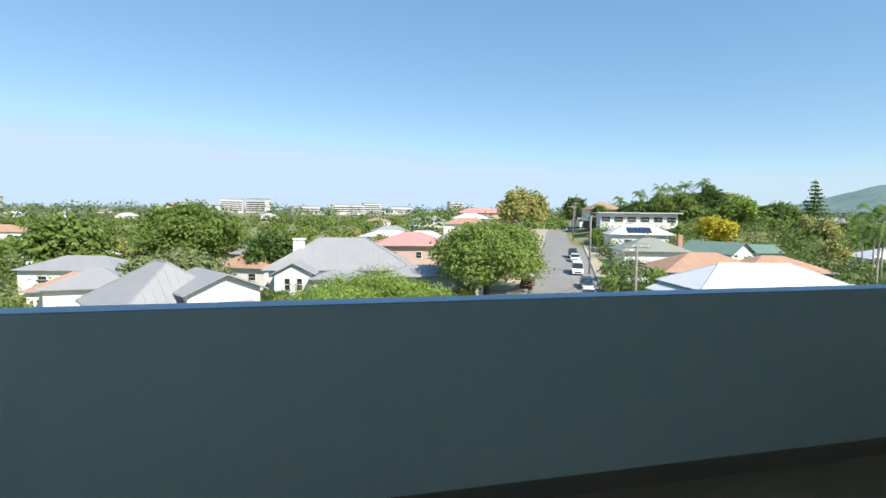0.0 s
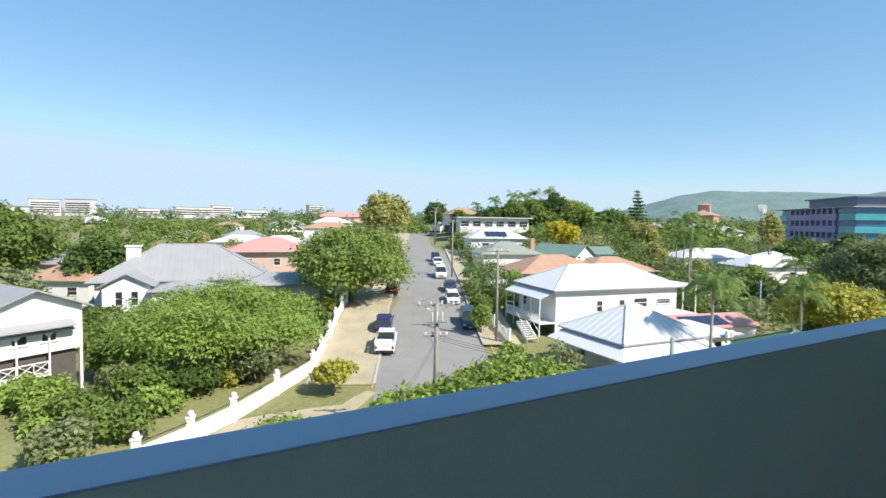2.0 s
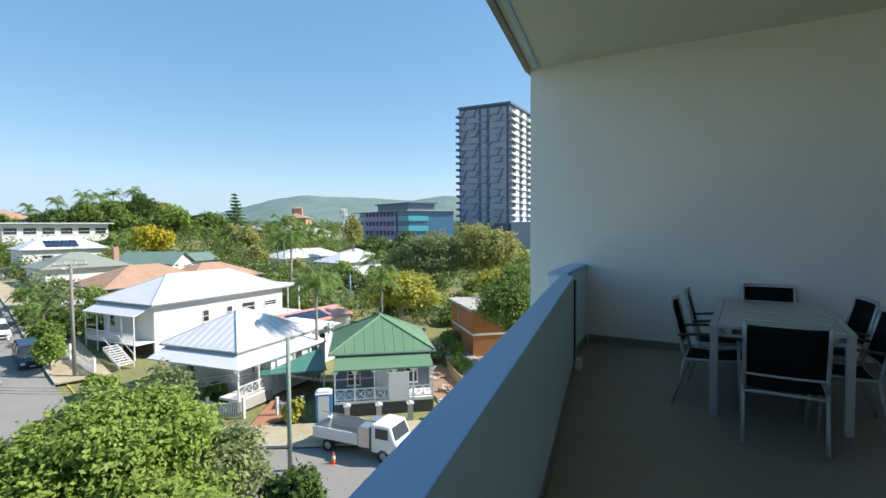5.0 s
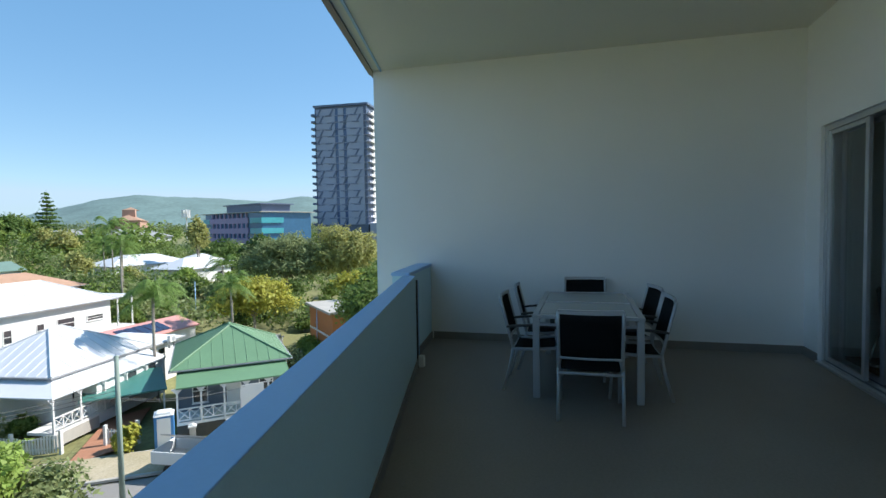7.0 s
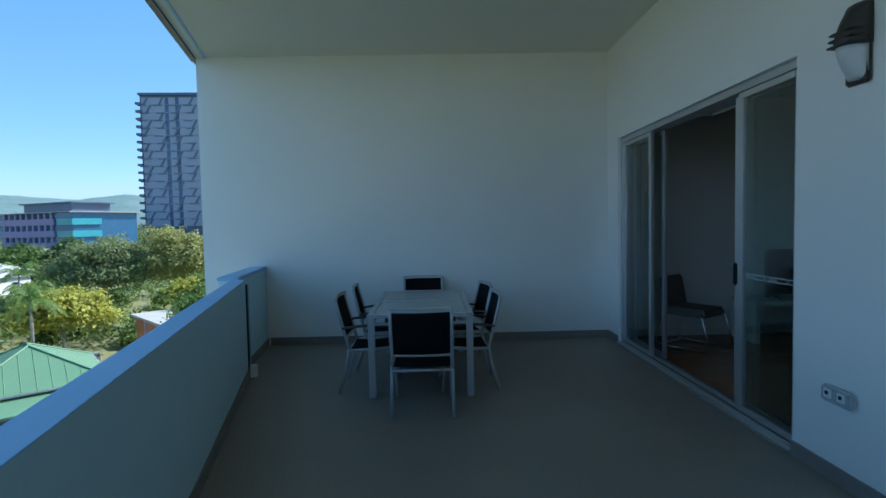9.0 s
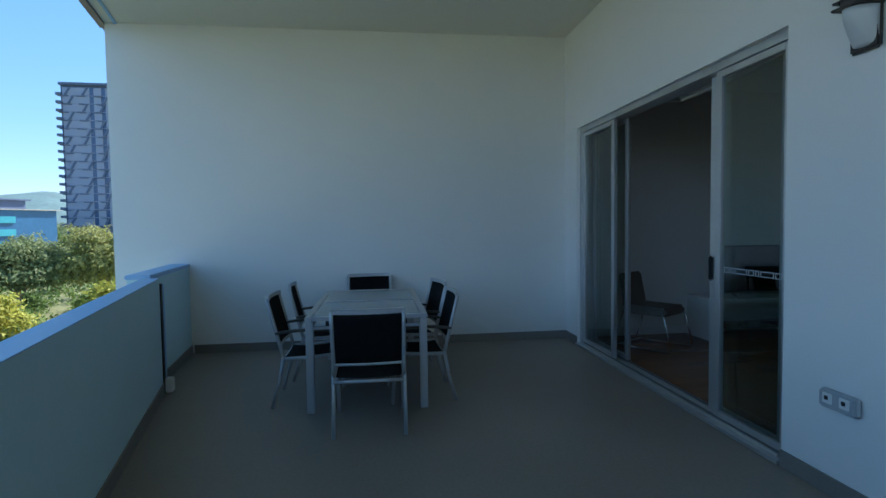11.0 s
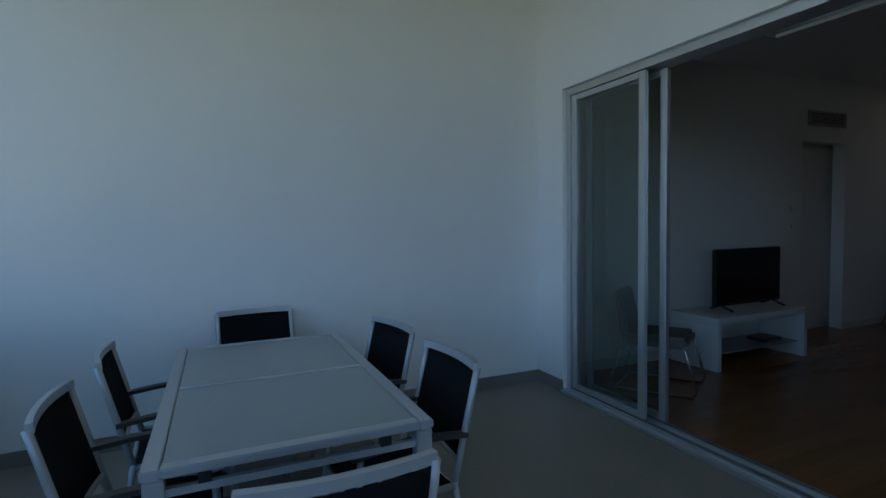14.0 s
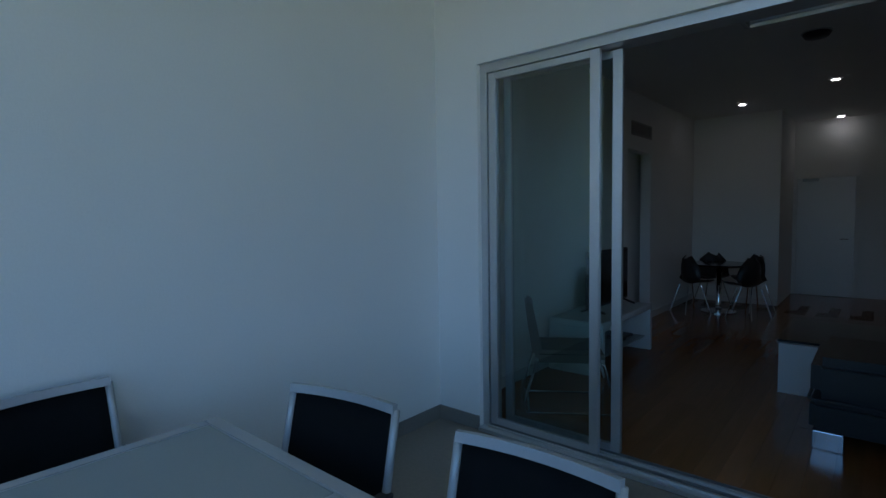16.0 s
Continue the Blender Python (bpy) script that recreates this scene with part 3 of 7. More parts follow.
for i in range(9):
    a = i / 8
    z = 0.43 + (0.03 if a < 0.5 else 0) + max(0.0, (a - 0.45)) ** 1.3 * 0.85
    x = 0.22 - 0.5 * min(a, 0.62) - 0.12 * max(0.0, a - 0.62)
    wdt = 0.27 * math.sqrt(max(0.06, 1 - max(0.0, (a - 0.62) / 0.40) ** 2))
    rows.append([(x + 0.10 * abs(c) ** 2 * (a > 0.5), wdt * c, z + 0.06 * abs(c) ** 2) for c in (-1, -0.66, -0.33, 0, 0.33, 0.66, 1)])
part("shell", Geo().sheet(rows, -0.012), "black", sh, smooth=True)
for sx in (-1, 1):
    for sy in (-1, 1):
        part("leg", Geo().tube([(sx * 0.1, sy * 0.12, 0.43), (sx * 0.2, sy * 0.22, 0.0)], 0.009, 6), "chrome", sh)
sh.matrix_basis = pose(-0.33, -5.55, 0, 0, 0, -135)
for x, y, a in ((-0.45, -6.35, 75), (-1.08, -6.2, 40), (-1.12, -5.55, -25)):
    copy_thing(sh, pose(x, y, 0, 0, 0, a))
ot = thing("leather_sofa", "black leather sofa chaise on short chrome legs", "sofa", m=pose(-3.12, -1.5, 0))
part("base", Geo().box(-0.9, -0.42, 0.12, 0.9, 0.42, 0.32), "black_leather", ot, bevel=0.03)
part("cushion", Geo().box(-0.9, -0.42, 0.322, 0.9, 0.42, 0.60), "black_leather", ot, bevel=0.06)
part("seam_piping", Geo().tube([(-0.9, 0.425, 0.33), (0.88, 0.425, 0.33), (0.905, 0.38, 0.33), (0.905, -0.4, 0.33)], 0.01, 6), "black_leather", ot)
for sx in (-0.8, 0.8):
    for sy in (-0.34, 0.34):
        part("leg", Geo().box(sx - 0.08, sy - 0.05, 0, sx + 0.08, sy + 0.05, 0.118), "chrome", ot, bevel=0.006)
ct = thing("coffee_table", "white coffee table with a dark glass top", "coffee table", m=pose(-2.45, -2.73, 0))
part("glass_top", Geo().box(-0.55, -0.55, 0.445, 0.55, 0.55, 0.46), "screen", ct)
part("edge_trim", Geo().box(-0.56, -0.56, 0.43, 0.56, 0.56, 0.4435), "chrome", ct)
for sx in (-1, 1):
    part("side_panel", Geo().box(-0.54, sx * 0.5 - 0.03, 0, 0.54, sx * 0.5 + 0.03, 0.429), "white_gloss", ct)

# ------------------------------------------------------------ neighbourhood: ground and streets
M["grass"] = material("dry_lawn", (0.20, 0.20, 0.08), 0.9, vary=0.35, scale=0.12, fine=3.0, bump=0.5, bump_scale=6)
M["dirt"] = material("sandy_verge", (0.41, 0.35, 0.255), 0.95, vary=0.22, scale=0.5, fine=8, bump=0.3, bump_scale=20, dark=(0.30, 0.26, 0.15))
M["asphalt"] = material("asphalt", (0.245, 0.235, 0.22), 0.9, vary=0.16, scale=0.35, fine=25, bump=0.25, bump_scale=80)
M["red_soil"] = material("red_brown_soil", (0.27, 0.175, 0.115), 0.95, vary=0.3, scale=0.9, fine=9, bump=0.6, bump_scale=12)
M["concrete"] = material("concrete", (0.42, 0.40, 0.36), 0.85, vary=0.18, scale=0.8, fine=20, bump=0.15, bump_scale=40)
M["pavers"] = material("terracotta_pavers", (0.36, 0.17, 0.10), 0.8, vary=0.2, scale=1.5, fine=12, random_part=0.4)
M["line_white"] = material("road_line_white", (0.62, 0.62, 0.60), 0.7, vary=0.15, scale=2, fine=30)
M["line_yellow"] = material("road_line_yellow", (0.58, 0.40, 0.06), 0.7, vary=0.2, scale=2, fine=30)
M["white_paint"] = material("weathered_white_paint", (0.72, 0.71, 0.69), 0.6, vary=0.05, scale=1.2, fine=30)
M["roof_white"] = material("white_metal_roof", (0.63, 0.64, 0.66), 0.45, vary=0.07, scale=0.5, fine=10, random_part=0.1)
M["roof_grey"] = material("pale_grey_metal_roof", (0.31, 0.31, 0.315), 0.5, vary=0.10, scale=0.5, fine=10)
M["roof_green"] = material("green_metal_roof", (0.13, 0.245, 0.135), 0.55, vary=0.12, scale=0.5, fine=10)
# the green cottage's wall: deep verandah shade is put into this dark blue
M["verandah_shade"] = material("verandah_shade_blue", (0.12, 0.15, 0.19), 0.6, vary=0.12, scale=0.6, fine=12)
M["cone_orange"] = material("orange_plastic", (0.75, 0.13, 0.03), 0.5, vary=0.08, scale=3, fine=30)
M["roof_teal"] = material("teal_metal_roof", (0.06, 0.20, 0.17), 0.5, vary=0.12, scale=0.5, fine=10)
M["roof_sage"] = material("sage_green_metal_roof", (0.15, 0.23, 0.19), 0.55, vary=0.12, scale=0.5, fine=10)
M["roof_olive"] = material("olive_grey_roof", (0.26, 0.29, 0.24), 0.6, vary=0.12, scale=0.6, fine=10)
M["roof_pink"] = material("pink_metal_roof", (0.56, 0.27, 0.24), 0.55, vary=0.10, scale=0.5, fine=10)
M["roof_tile"] = material("terracotta_roof_tile", (0.40, 0.245, 0.165), 0.8, vary=0.25, scale=0.8, fine=6, random_part=0.2)
M["brick_pink"] = material("pink_brick", (0.52, 0.38, 0.32), 0.85, vary=0.15, scale=2, fine=18)
M["brick_orange"] = material("orange_brick", (0.50, 0.19, 0.07), 0.8, vary=0.12, scale=1.2, fine=14, random_part=0.25)
M["brick_tan"] = material("tan_brick", (0.45, 0.27, 0.20), 0.85, vary=0.12, scale=1.0, fine=10)
M["win"] = material("dark_window_glass", (0.03, 0.035, 0.04), 0.08, vary=0.1, spec=0.8)
# dark timber of the yard posts, and painted shade under raised floors
M["shade"] = material("weathered_timber_and_shade", (0.09, 0.08, 0.07), 0.85, vary=0.2)
M["yard_timber"] = material("weathered_brown_timber", (0.30, 0.21, 0.13), 0.9, vary=0.25, scale=2, fine=30, streak=(1, 8, 8), random_part=0.4)
M["pole_wood"] = material("weathered_grey_pole", (0.26, 0.24, 0.21), 0.9, vary=0.2, scale=2, fine=30, streak=(8, 8, 0.6))
M["pole_green"] = material("green_grey_pole", (0.24, 0.30, 0.26), 0.8, vary=0.15, scale=2, fine=30)
M["wire"] = material("cable", (0.10, 0.10, 0.10), 0.6, vary=0.1)
M["ceramic"] = material("white_insulator", (0.7, 0.7, 0.68), 0.3, vary=0.05)
M["bark"] = material("bark", (0.17, 0.13, 0.10), 0.95, vary=0.25, scale=3, fine=20, bump=0.6, bump_scale=15)
M["bark_pale"] = material("pale_bark", (0.34, 0.30, 0.25), 0.9, vary=0.2, scale=2, fine=14, bump=0.4, bump_scale=12)
M["leaf_dark"] = leaf_material("leaf_dark_green", (0.1, 0.165, 0.04))
M["leaf_mid"] = leaf_material("leaf_mid_green", (0.17, 0.24, 0.055))
M["leaf_fresh"] = leaf_material("leaf_fresh_green", (0.23, 0.31, 0.075))
# far canopy only: aerial haze is put into this paler, greyer green
M["leaf_hazy"] = leaf_material("leaf_hazy_grey_green", (0.17, 0.215, 0.10))
M["leaf_bright"] = leaf_material("leaf_bright_green", (0.27, 0.37, 0.08))
M["leaf_olive"] = leaf_material("leaf_olive_grey", (0.245, 0.29, 0.125))
M["leaf_yellow"] = leaf_material("leaf_yellow_green", (0.42, 0.41, 0.07))
M["leaf_gold"] = leaf_material("leaf_golden", (0.56, 0.48, 0.05))
M["leaf_gum"] = leaf_material("leaf_gum", (0.38, 0.38, 0.13))
M["frond"] = leaf_material("palm_frond", (0.16, 0.25, 0.06))
M["tyre"] = material("tyre_rubber", (0.02, 0.02, 0.02), 0.85, vary=0.1)
M["rim"] = material("alloy_rim", (0.45, 0.46, 0.47), 0.35, 0.8, vary=0.05)
M["car_white"] = material("white_car_paint", (0.80, 0.80, 0.79), 0.25, vary=0.02, spec=0.6)
M["car_blue"] = material("dark_blue_car_paint", (0.03, 0.045, 0.14), 0.25, vary=0.05, spec=0.6)
M["car_navy"] = material("navy_car_paint", (0.03, 0.05, 0.085), 0.25, vary=0.05, spec=0.6)
M["car_red"] = material("dark_red_car_paint", (0.18, 0.02, 0.02), 0.25, vary=0.05, spec=0.6)
M["car_silver"] = material("silver_car_paint", (0.50, 0.51, 0.52), 0.3, 0.5, vary=0.03)
M["light_red"] = material("red_light_lens", (0.35, 0.02, 0.02), 0.2, vary=0.05)
M["light_clear"] = material("clear_light_lens", (0.7, 0.7, 0.7), 0.15, vary=0.03)
M["solar"] = material("solar_cells", (0.025, 0.035, 0.075), 0.15, vary=0.1, spec=0.7)
M["blue_plastic"] = material("blue_plastic", (0.07, 0.24, 0.50), 0.45, vary=0.06)
M["tower_pale"] = material("tower_pale_panel", (0.33, 0.35, 0.44), 0.6, vary=0.06, scale=0.2, fine=2)
M["tower_glass"] = material("tower_blue_glass", (0.06, 0.10, 0.20), 0.25, vary=0.15, scale=0.2, fine=2, spec=0.7)
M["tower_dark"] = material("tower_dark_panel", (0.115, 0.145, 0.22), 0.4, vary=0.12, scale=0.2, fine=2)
M["office_teal"] = material("teal_spandrel_glass", (0.07, 0.36, 0.42), 0.2, vary=0.12, scale=0.15, fine=1, spec=0.7)
M["office_mauve"] = material("mauve_cladding", (0.34, 0.26, 0.40), 0.6, vary=0.08, scale=0.2, fine=2)
M["office_glass"] = material("blue_office_glass", (0.05, 0.15, 0.28), 0.2, 0.2, vary=0.15, scale=0.15, fine=1, spec=0.8)
# the blue in the hill's green is distance haze put into its colour
M["hill"] = material("wooded_range_hazed", (0.13, 0.20, 0.19), 0.95, vary=0.3, scale=0.008, fine=0.06, bump=1.0, bump_scale=0.05)
M["city"] = material("far_city_wall", (0.60, 0.58, 0.57), 0.8, vary=0.1, random_part=0.5)

GY = [0, 36, 52, 72, 100, 180, 260, 600, 1200, 5000]
GZ = [-12, -12, -10.8, -8.8, -7.2, -4.2, -4, 0, 8, 10]
RU = (0.233, 0.9725)


def gz(x, y):
    """Height of the ground."""
    right = float(np.interp(y, GY, GZ))
    left = float(np.interp(y, [0, 100, 300, 700, 1200, 5000], [-12, -11, -8, 0, 8, 10]))
    k = min(1.0, max(0.0, (x + 22) / 22))
    k = k * k * (3 - 2 * k)
    hill = 7.0 * math.exp(-(((x - 72) / 30) ** 2 + ((y - 155) / 36) ** 2))
    return left + (right - left) * k + hill


def spread(a, b, first, grow):
    out, step = [a], first
    while out[-1] < b:
        out.append(out[-1] + step)
        step *= grow
    return out


xs = [-v for v in reversed(spread(30, 4200, 4, 1.22))] + [-26 + 3 * i for i in range(1, 19)] + spread(32, 4200, 4, 1.22)
ys = [-400, -200, -80, -30, -10] + [2.5 * i for i in range(0, 42)] + spread(105, 4600, 5, 1.18)
rows = [[(x, y, gz(x, y) - 0.10) for x in xs] for y in ys]
structure("ground", Geo().sheet(rows), "grass", "dry lawn and garden ground of the neighbourhood", smooth=True)


def strip(line, half, dz, side=0.0):
    """A band that follows the ground along a line, moved sideways by side."""
    pts = []
    for (x0, y0), (x1, y1) in zip(line, line[1:]):
        n = max(1, int(math.hypot(x1 - x0, y1 - y0) / 2.5))
        pts += [(x0 + (x1 - x0) * i / n, y0 + (y1 - y0) * i / n) for i in range(n)]
    pts.append(line[-1])
    rows = []
    for i, p in enumerate(pts):
        a, b = pts[max(i - 1, 0)], pts[min(i + 1, len(pts) - 1)]
        d = Vector((b[0] - a[0], b[1] - a[1])).normalized()
        nx, ny = d.y, -d.x
        h = half(i / (len(pts) - 1)) if callable(half) else half
        cx, cy = p[0] + nx * side, p[1] + ny * side
        row = []
        for k in (-1, -0.5, 0, 0.5, 1):
            x, y = cx + nx * h * k, cy + ny * h * k
            row.append((x, y, gz(p[0], p[1]) + dz))
        rows.append(row)
    return rows


MAIN = [(3.2, 34), (4.6, 41), (7.0, 51), (10.0, 64), (14.2, 80), (21.6, 110), (31.5, 150), (39, 180), (48, 215)]
EX, NX = (0.56, -0.83), (0.83, 0.56)
ARM_R = [(4.0 + EX[0] * s, 33.8 + EX[1] * s) for s in (-2, 6, 14, 24, 40, 60)]
ARM_L = [(3.2 - 0.57 * s, 37.2 - 0.82 * s) for s in (-1, 8, 16, 26, 40, 60)]
structure("road_main", Geo().sheet(strip(MAIN, 5.0, -0.03), -0.04), "asphalt", "worn grey asphalt street climbing the hill")
structure("road_right_arm", Geo().sheet(strip(ARM_R, 5.0, -0.036), -0.04), "asphalt", "asphalt cross street")
structure("road_left_arm", Geo().sheet(strip(ARM_L, 4.8, -0.042), -0.04), "asphalt", "asphalt street beside the white fence")
structure("verge_main_left", Geo().sheet(strip(MAIN[1:], 2.7, 0.05, -7.8), -0.1), "dirt", "dry sandy grass verge")
structure("verge_main_right", Geo().sheet(strip(MAIN[2:], 1.9, 0.05, 7.0), -0.1), "dirt", "dry sandy grass verge")
structure("verge_right_arm", Geo().sheet(strip(ARM_R[1:], 1.7, 0.05, -6.85), -0.1), "dirt", "dry grass verge beside the cross street")
structure("verge_left_arm", Geo().sheet(strip(ARM_L, 3.1, 0.05, 8.1), -0.1), "dirt", "sandy verge below the white fence")
structure("pavement_driveway", Geo().sheet(strip([(30.2, 19.6), (35.0, 24.6), (39.8, 28.6), (45.0, 32.4)], 1.6, 0.04), -0.06), "concrete", "pale concrete driveway beside the brick flats")
structure("ground_yard", Geo().sheet(strip([(27.6, 21.6), (32.0, 26.8), (37.6, 31.2), (43.0, 34.8)], 1.7, 0.03), -0.06), "red_soil", "bare red-brown soil of the building yard")
structure("pavement_right_arm", Geo().sheet(strip(ARM_R[1:], 0.7, 0.062, -8.0), -0.06), "concrete", "concrete footpath")
structure("pavement_left_arm", Geo().sheet(strip(ARM_L[1:], 0.7, 0.062, 9.6), -0.06), "concrete", "concrete footpath")
for nm, line, side in (("kerb_main_left", MAIN[1:], -5.08), ("kerb_main_right", MAIN[2:], 5.08), ("kerb_right_arm", ARM_R[1:], -5.08), ("kerb_left_arm", ARM_L[1:], 4.9)):
    structure(nm, Geo().sheet(strip(line, 0.11, 0.075, side), -0.14), "concrete", "low concrete kerb")
g = Geo()
for k in range(16):
    s0, s1 = 0.05 + k * 0.06, 0.05 + k * 0.06 + 0.022
    def along(s):
        L = [math.hypot(b[0] - a[0], b[1] - a[1]) for a, b in zip(MAIN, MAIN[1:])]
        d = s * sum(L)
        for (a, b), q in zip(zip(MAIN, MAIN[1:]), L):
            if d <= q:
                return (a[0] + (b[0] - a[0]) * d / q, a[1] + (b[1] - a[1]) * d / q)
            d -= q
        return MAIN[-1]
    g.sheet(strip([along(s0), along(s1)], 0.07, -0.022, 0.3))
structure("road_marking_dashes", g, "line_white", "white dashed centre line")
structure("road_marking_yellow", Geo().sheet(strip([(-0.6, 41.5), (1.0, 48), (2.2, 53)], 0.07, -0.022, -0.0)).sheet(strip([(12.1, 47), (13.2, 52), (14.2, 57)], 0.07, -0.022, 0)), "line_yellow", "yellow no-parking edge lines")
g = Geo()
for k in range(3):
    x, y = ARM_R[1][0] + EX[0] * (4 + 6 * k), ARM_R[1][1] + EX[1] * (4 + 6 * k)
    g.sheet(strip([(x, y), (x + EX[0] * 2.6, y + EX[1] * 2.6)], 0.06, -0.024))
structure("road_marking_cross", g, "line_white", "white dashed line of the cross street")


# ------------------------------------------------------------ plants
def leaves(lobes, n, size, seed, shell=0.55, up=0.35, aspect=0.55):
    """A crown of many small folded leaf clumps spread through uneven lobes."""
    r = np.random.RandomState(seed)
    lob = np.array(lobes, float)
    wgt = (lob[:, 3] * lob[:, 4] + lob[:, 4] * lob[:, 5] + lob[:, 3] * lob[:, 5])
    pick = r.choice(len(lob), n, p=wgt / wgt.sum())
    d = r.normal(size=(n, 3))
    d /= np.linalg.norm(d, axis=1)[:, None]
    d[:, 2] = np.where((d[:, 2] < -0.35) & (r.rand(n) < 0.6), -d[:, 2], d[:, 2])
    rad = shell + (1.12 - shell) * r.rand(n) ** 0.75
    bump = 1 + 0.26 * np.sin(d[:, 0] * 7 + pick) * np.sin(d[:, 1] * 6 + 2 * pick) + 0.14 * np.sin(d[:, 2] * 13 + pick) + 0.10 * np.sin(d[:, 0] * 17 + d[:, 1] * 19 + 3 * pick)
    c = lob[pick, :3] + d * (rad * bump)[:, None] * lob[pick, 3:6]
    nor = d * 0.7 + r.normal(size=(n, 3)) * 0.55 + np.array([0, 0, up])
    nor /= np.linalg.norm(nor, axis=1)[:, None]
    a = np.cross(nor, r.normal(size=(n, 3)))
    a /= np.linalg.norm(a, axis=1)[:, None]
    b = np.cross(nor, a)
    s = size * (0.6 + 0.8 * r.rand(n))[:, None]
    v = np.stack([c - a * s, c + b * s * aspect - nor * s * 0.18, c + a * s, c - b * s * aspect - nor * s * 0.18], axis=1).reshape(-1, 3)
    return v


def leaf_mesh(name, v, mat):
    me = bpy.data.meshes.new(name)
    n = len(v) // 4
    me.vertices.add(len(v))
    me.vertices.foreach_set("co", v.astype(np.float32).ravel())
    me.loops.add(4 * n)
    me.loops.foreach_set("vertex_index", np.arange(4 * n, dtype=np.int32))
    me.polygons.add(n)
    me.polygons.foreach_set("loop_start", np.arange(0, 4 * n, 4, dtype=np.int32))
    me.update(calc_edges=True)
    me.materials.append(M[mat])
    return me


def tree(name, label, x, y, height, radius, mat, seed, n=3000, size=0.35, base=0.32, flat=0.6, lobes=11, trunk=0.22, bark="bark", up=0.35, group="", lump=0.34):
    """A tapered trunk with limbs and a crown of leaf clumps."""
    rnd = random.Random(seed)
    t = thing(name, label, "tree" if "shrub" not in name and "hedge" not in name else "shrub", group, m=pose(x, y, gz(x, y) - 0.1, 0, 0, rnd.uniform(0, 360)))
    zc = height * (base + 1) / 2
    hz = height * (1 - base) / 2
    lob = []
    for i in range(lobes):
        a, q = i * 2.4 + rnd.uniform(-0.4, 0.4), math.sqrt((i + 0.5) / lobes)
        rr = radius * lump * (1 + 0.5 * rnd.random())
        px, py = math.cos(a) * q * (radius - rr), math.sin(a) * q * (radius - rr)
        top = math.sqrt(max(0.0, 1 - (q * 0.85) ** 2))
        pz = zc + hz * (top * rnd.uniform(-0.15, 0.75) - 0.22 - 0.28 * q)
        lob.append((px, py, min(pz, height - rr * flat), rr, rr, rr * flat))
    g = Geo().tube([(0, 0, 0), (0.02 * height * rnd.uniform(-1, 1), 0, height * base * 0.7), (0.04 * height * rnd.uniform(-1, 1), 0.03 * height * rnd.uniform(-1, 1), height * base * 1.3)], trunk, 9, trunk * 0.6)
    for lx, ly, lz, rr, _, _ in lob:
        g.tube([(0, 0, height * base * rnd.uniform(0.75, 1.2)), (lx * 0.45, ly * 0.45, (height * base + lz) / 2 + 0.05 * height), (lx * 0.95, ly * 0.95, lz)], trunk * 0.42, 6, trunk * 0.1)
    part("trunk", g, bark, t, smooth=True)
    crown = new("crown", leaf_mesh("crown", leaves(lob, n, size, seed, up=up), mat))
    crown.parent = t
    return t


def shrub(label, x, y, h, r, mat, seed, n=900, size=0.16, name="shrub"):
    return tree(name, label, x, y, h, r, mat, seed, n, size, base=0.06, flat=0.9 * h / (2 * r) + 0.25, lobes=6, trunk=0.05)


def palm(label, x, y, height, crown_r, seed, fronds=15, trunk=0.13, name="palm_tree"):
    rnd = random.Random(seed)
    t = thing(name, label, "palm tree", m=pose(x, y, gz(x, y) - 0.1, 0, 0, rnd.uniform(0, 360)))
    part("trunk", Geo().tube([(0, 0, 0), (0.1, 0.03, height * 0.5), (0.05, 0, height)], trunk, 9, trunk * 0.75), "bark_pale", t, smooth=True)
    vs = []
    for i in range(fronds):
        a = i * 2.4 + rnd.uniform(-0.2, 0.2)
        lift = rnd.uniform(0.1, 2.0)
        pts = []
        for k in range(15):
            s = k / 14
            pts.append(Vector((math.cos(a) * crown_r * s * (1 - 0.15 * lift), math.sin(a) * crown_r * s * (1 - 0.15 * lift), height + crown_r * (lift * s * 0.9 - (0.72 + 0.36 * lift) * s * s))))
        for k in range(1, 15):
            d = (pts[k] - pts[k - 1]).normalized()
            side = Vector((-math.sin(a), math.cos(a), 0))
            ln = crown_r * 0.22 * (1 - 0.55 * abs(2 * k / 14 - 0.9))
            for sg in (-1, 1):
                for f in (0.0, 0.5):
                    p = pts[k - 1].lerp(pts[k], f)
                    tip = p + side * sg * ln + d * ln * 0.45 + Vector((0, 0, -ln * rnd.uniform(0.35, 0.7)))
                    w2 = d * crown_r * 0.013
                    vs += [p - w2, p + w2, tip + w2 * 0.4, tip - w2 * 0.4]
    cr = new("crown", leaf_mesh("fronds", np.array([tuple(v) for v in vs]), "frond"))
    cr.parent = t
    return t


tree("shade_tree", "broad dense dark green shade tree beside the street", 0.9, 70.0, 11.4, 8.4, "leaf_fresh", 11, 44000, 0.21, 0.1, 0.85, 48, 0.42, lump=0.22)
tree("flat_topped_tree", "wide flat-topped bright green feathery tree in a garden", -12.6, 50.5, 8.4, 9.6, "leaf_bright", 12, 70000, 0.125, 0.1, 0.6, 52, 0.35, up=0.9, lump=0.19)
tree("street_tree", "bright green leafy tree near the street corner", 4.2, 25.6, 7.9, 4.9, "leaf_bright", 13, 48000, 0.125, 0.15, 0.7, 36, 0.22, up=0.6, lump=0.22)
tree("feathery_tree", "bright green feathery tree below the balcony", -3.6, 20.3, 6.7, 5.6, "leaf_bright", 14, 60000, 0.085, 0.2, 0.5, 46, 0.2, up=0.8, lump=0.19)
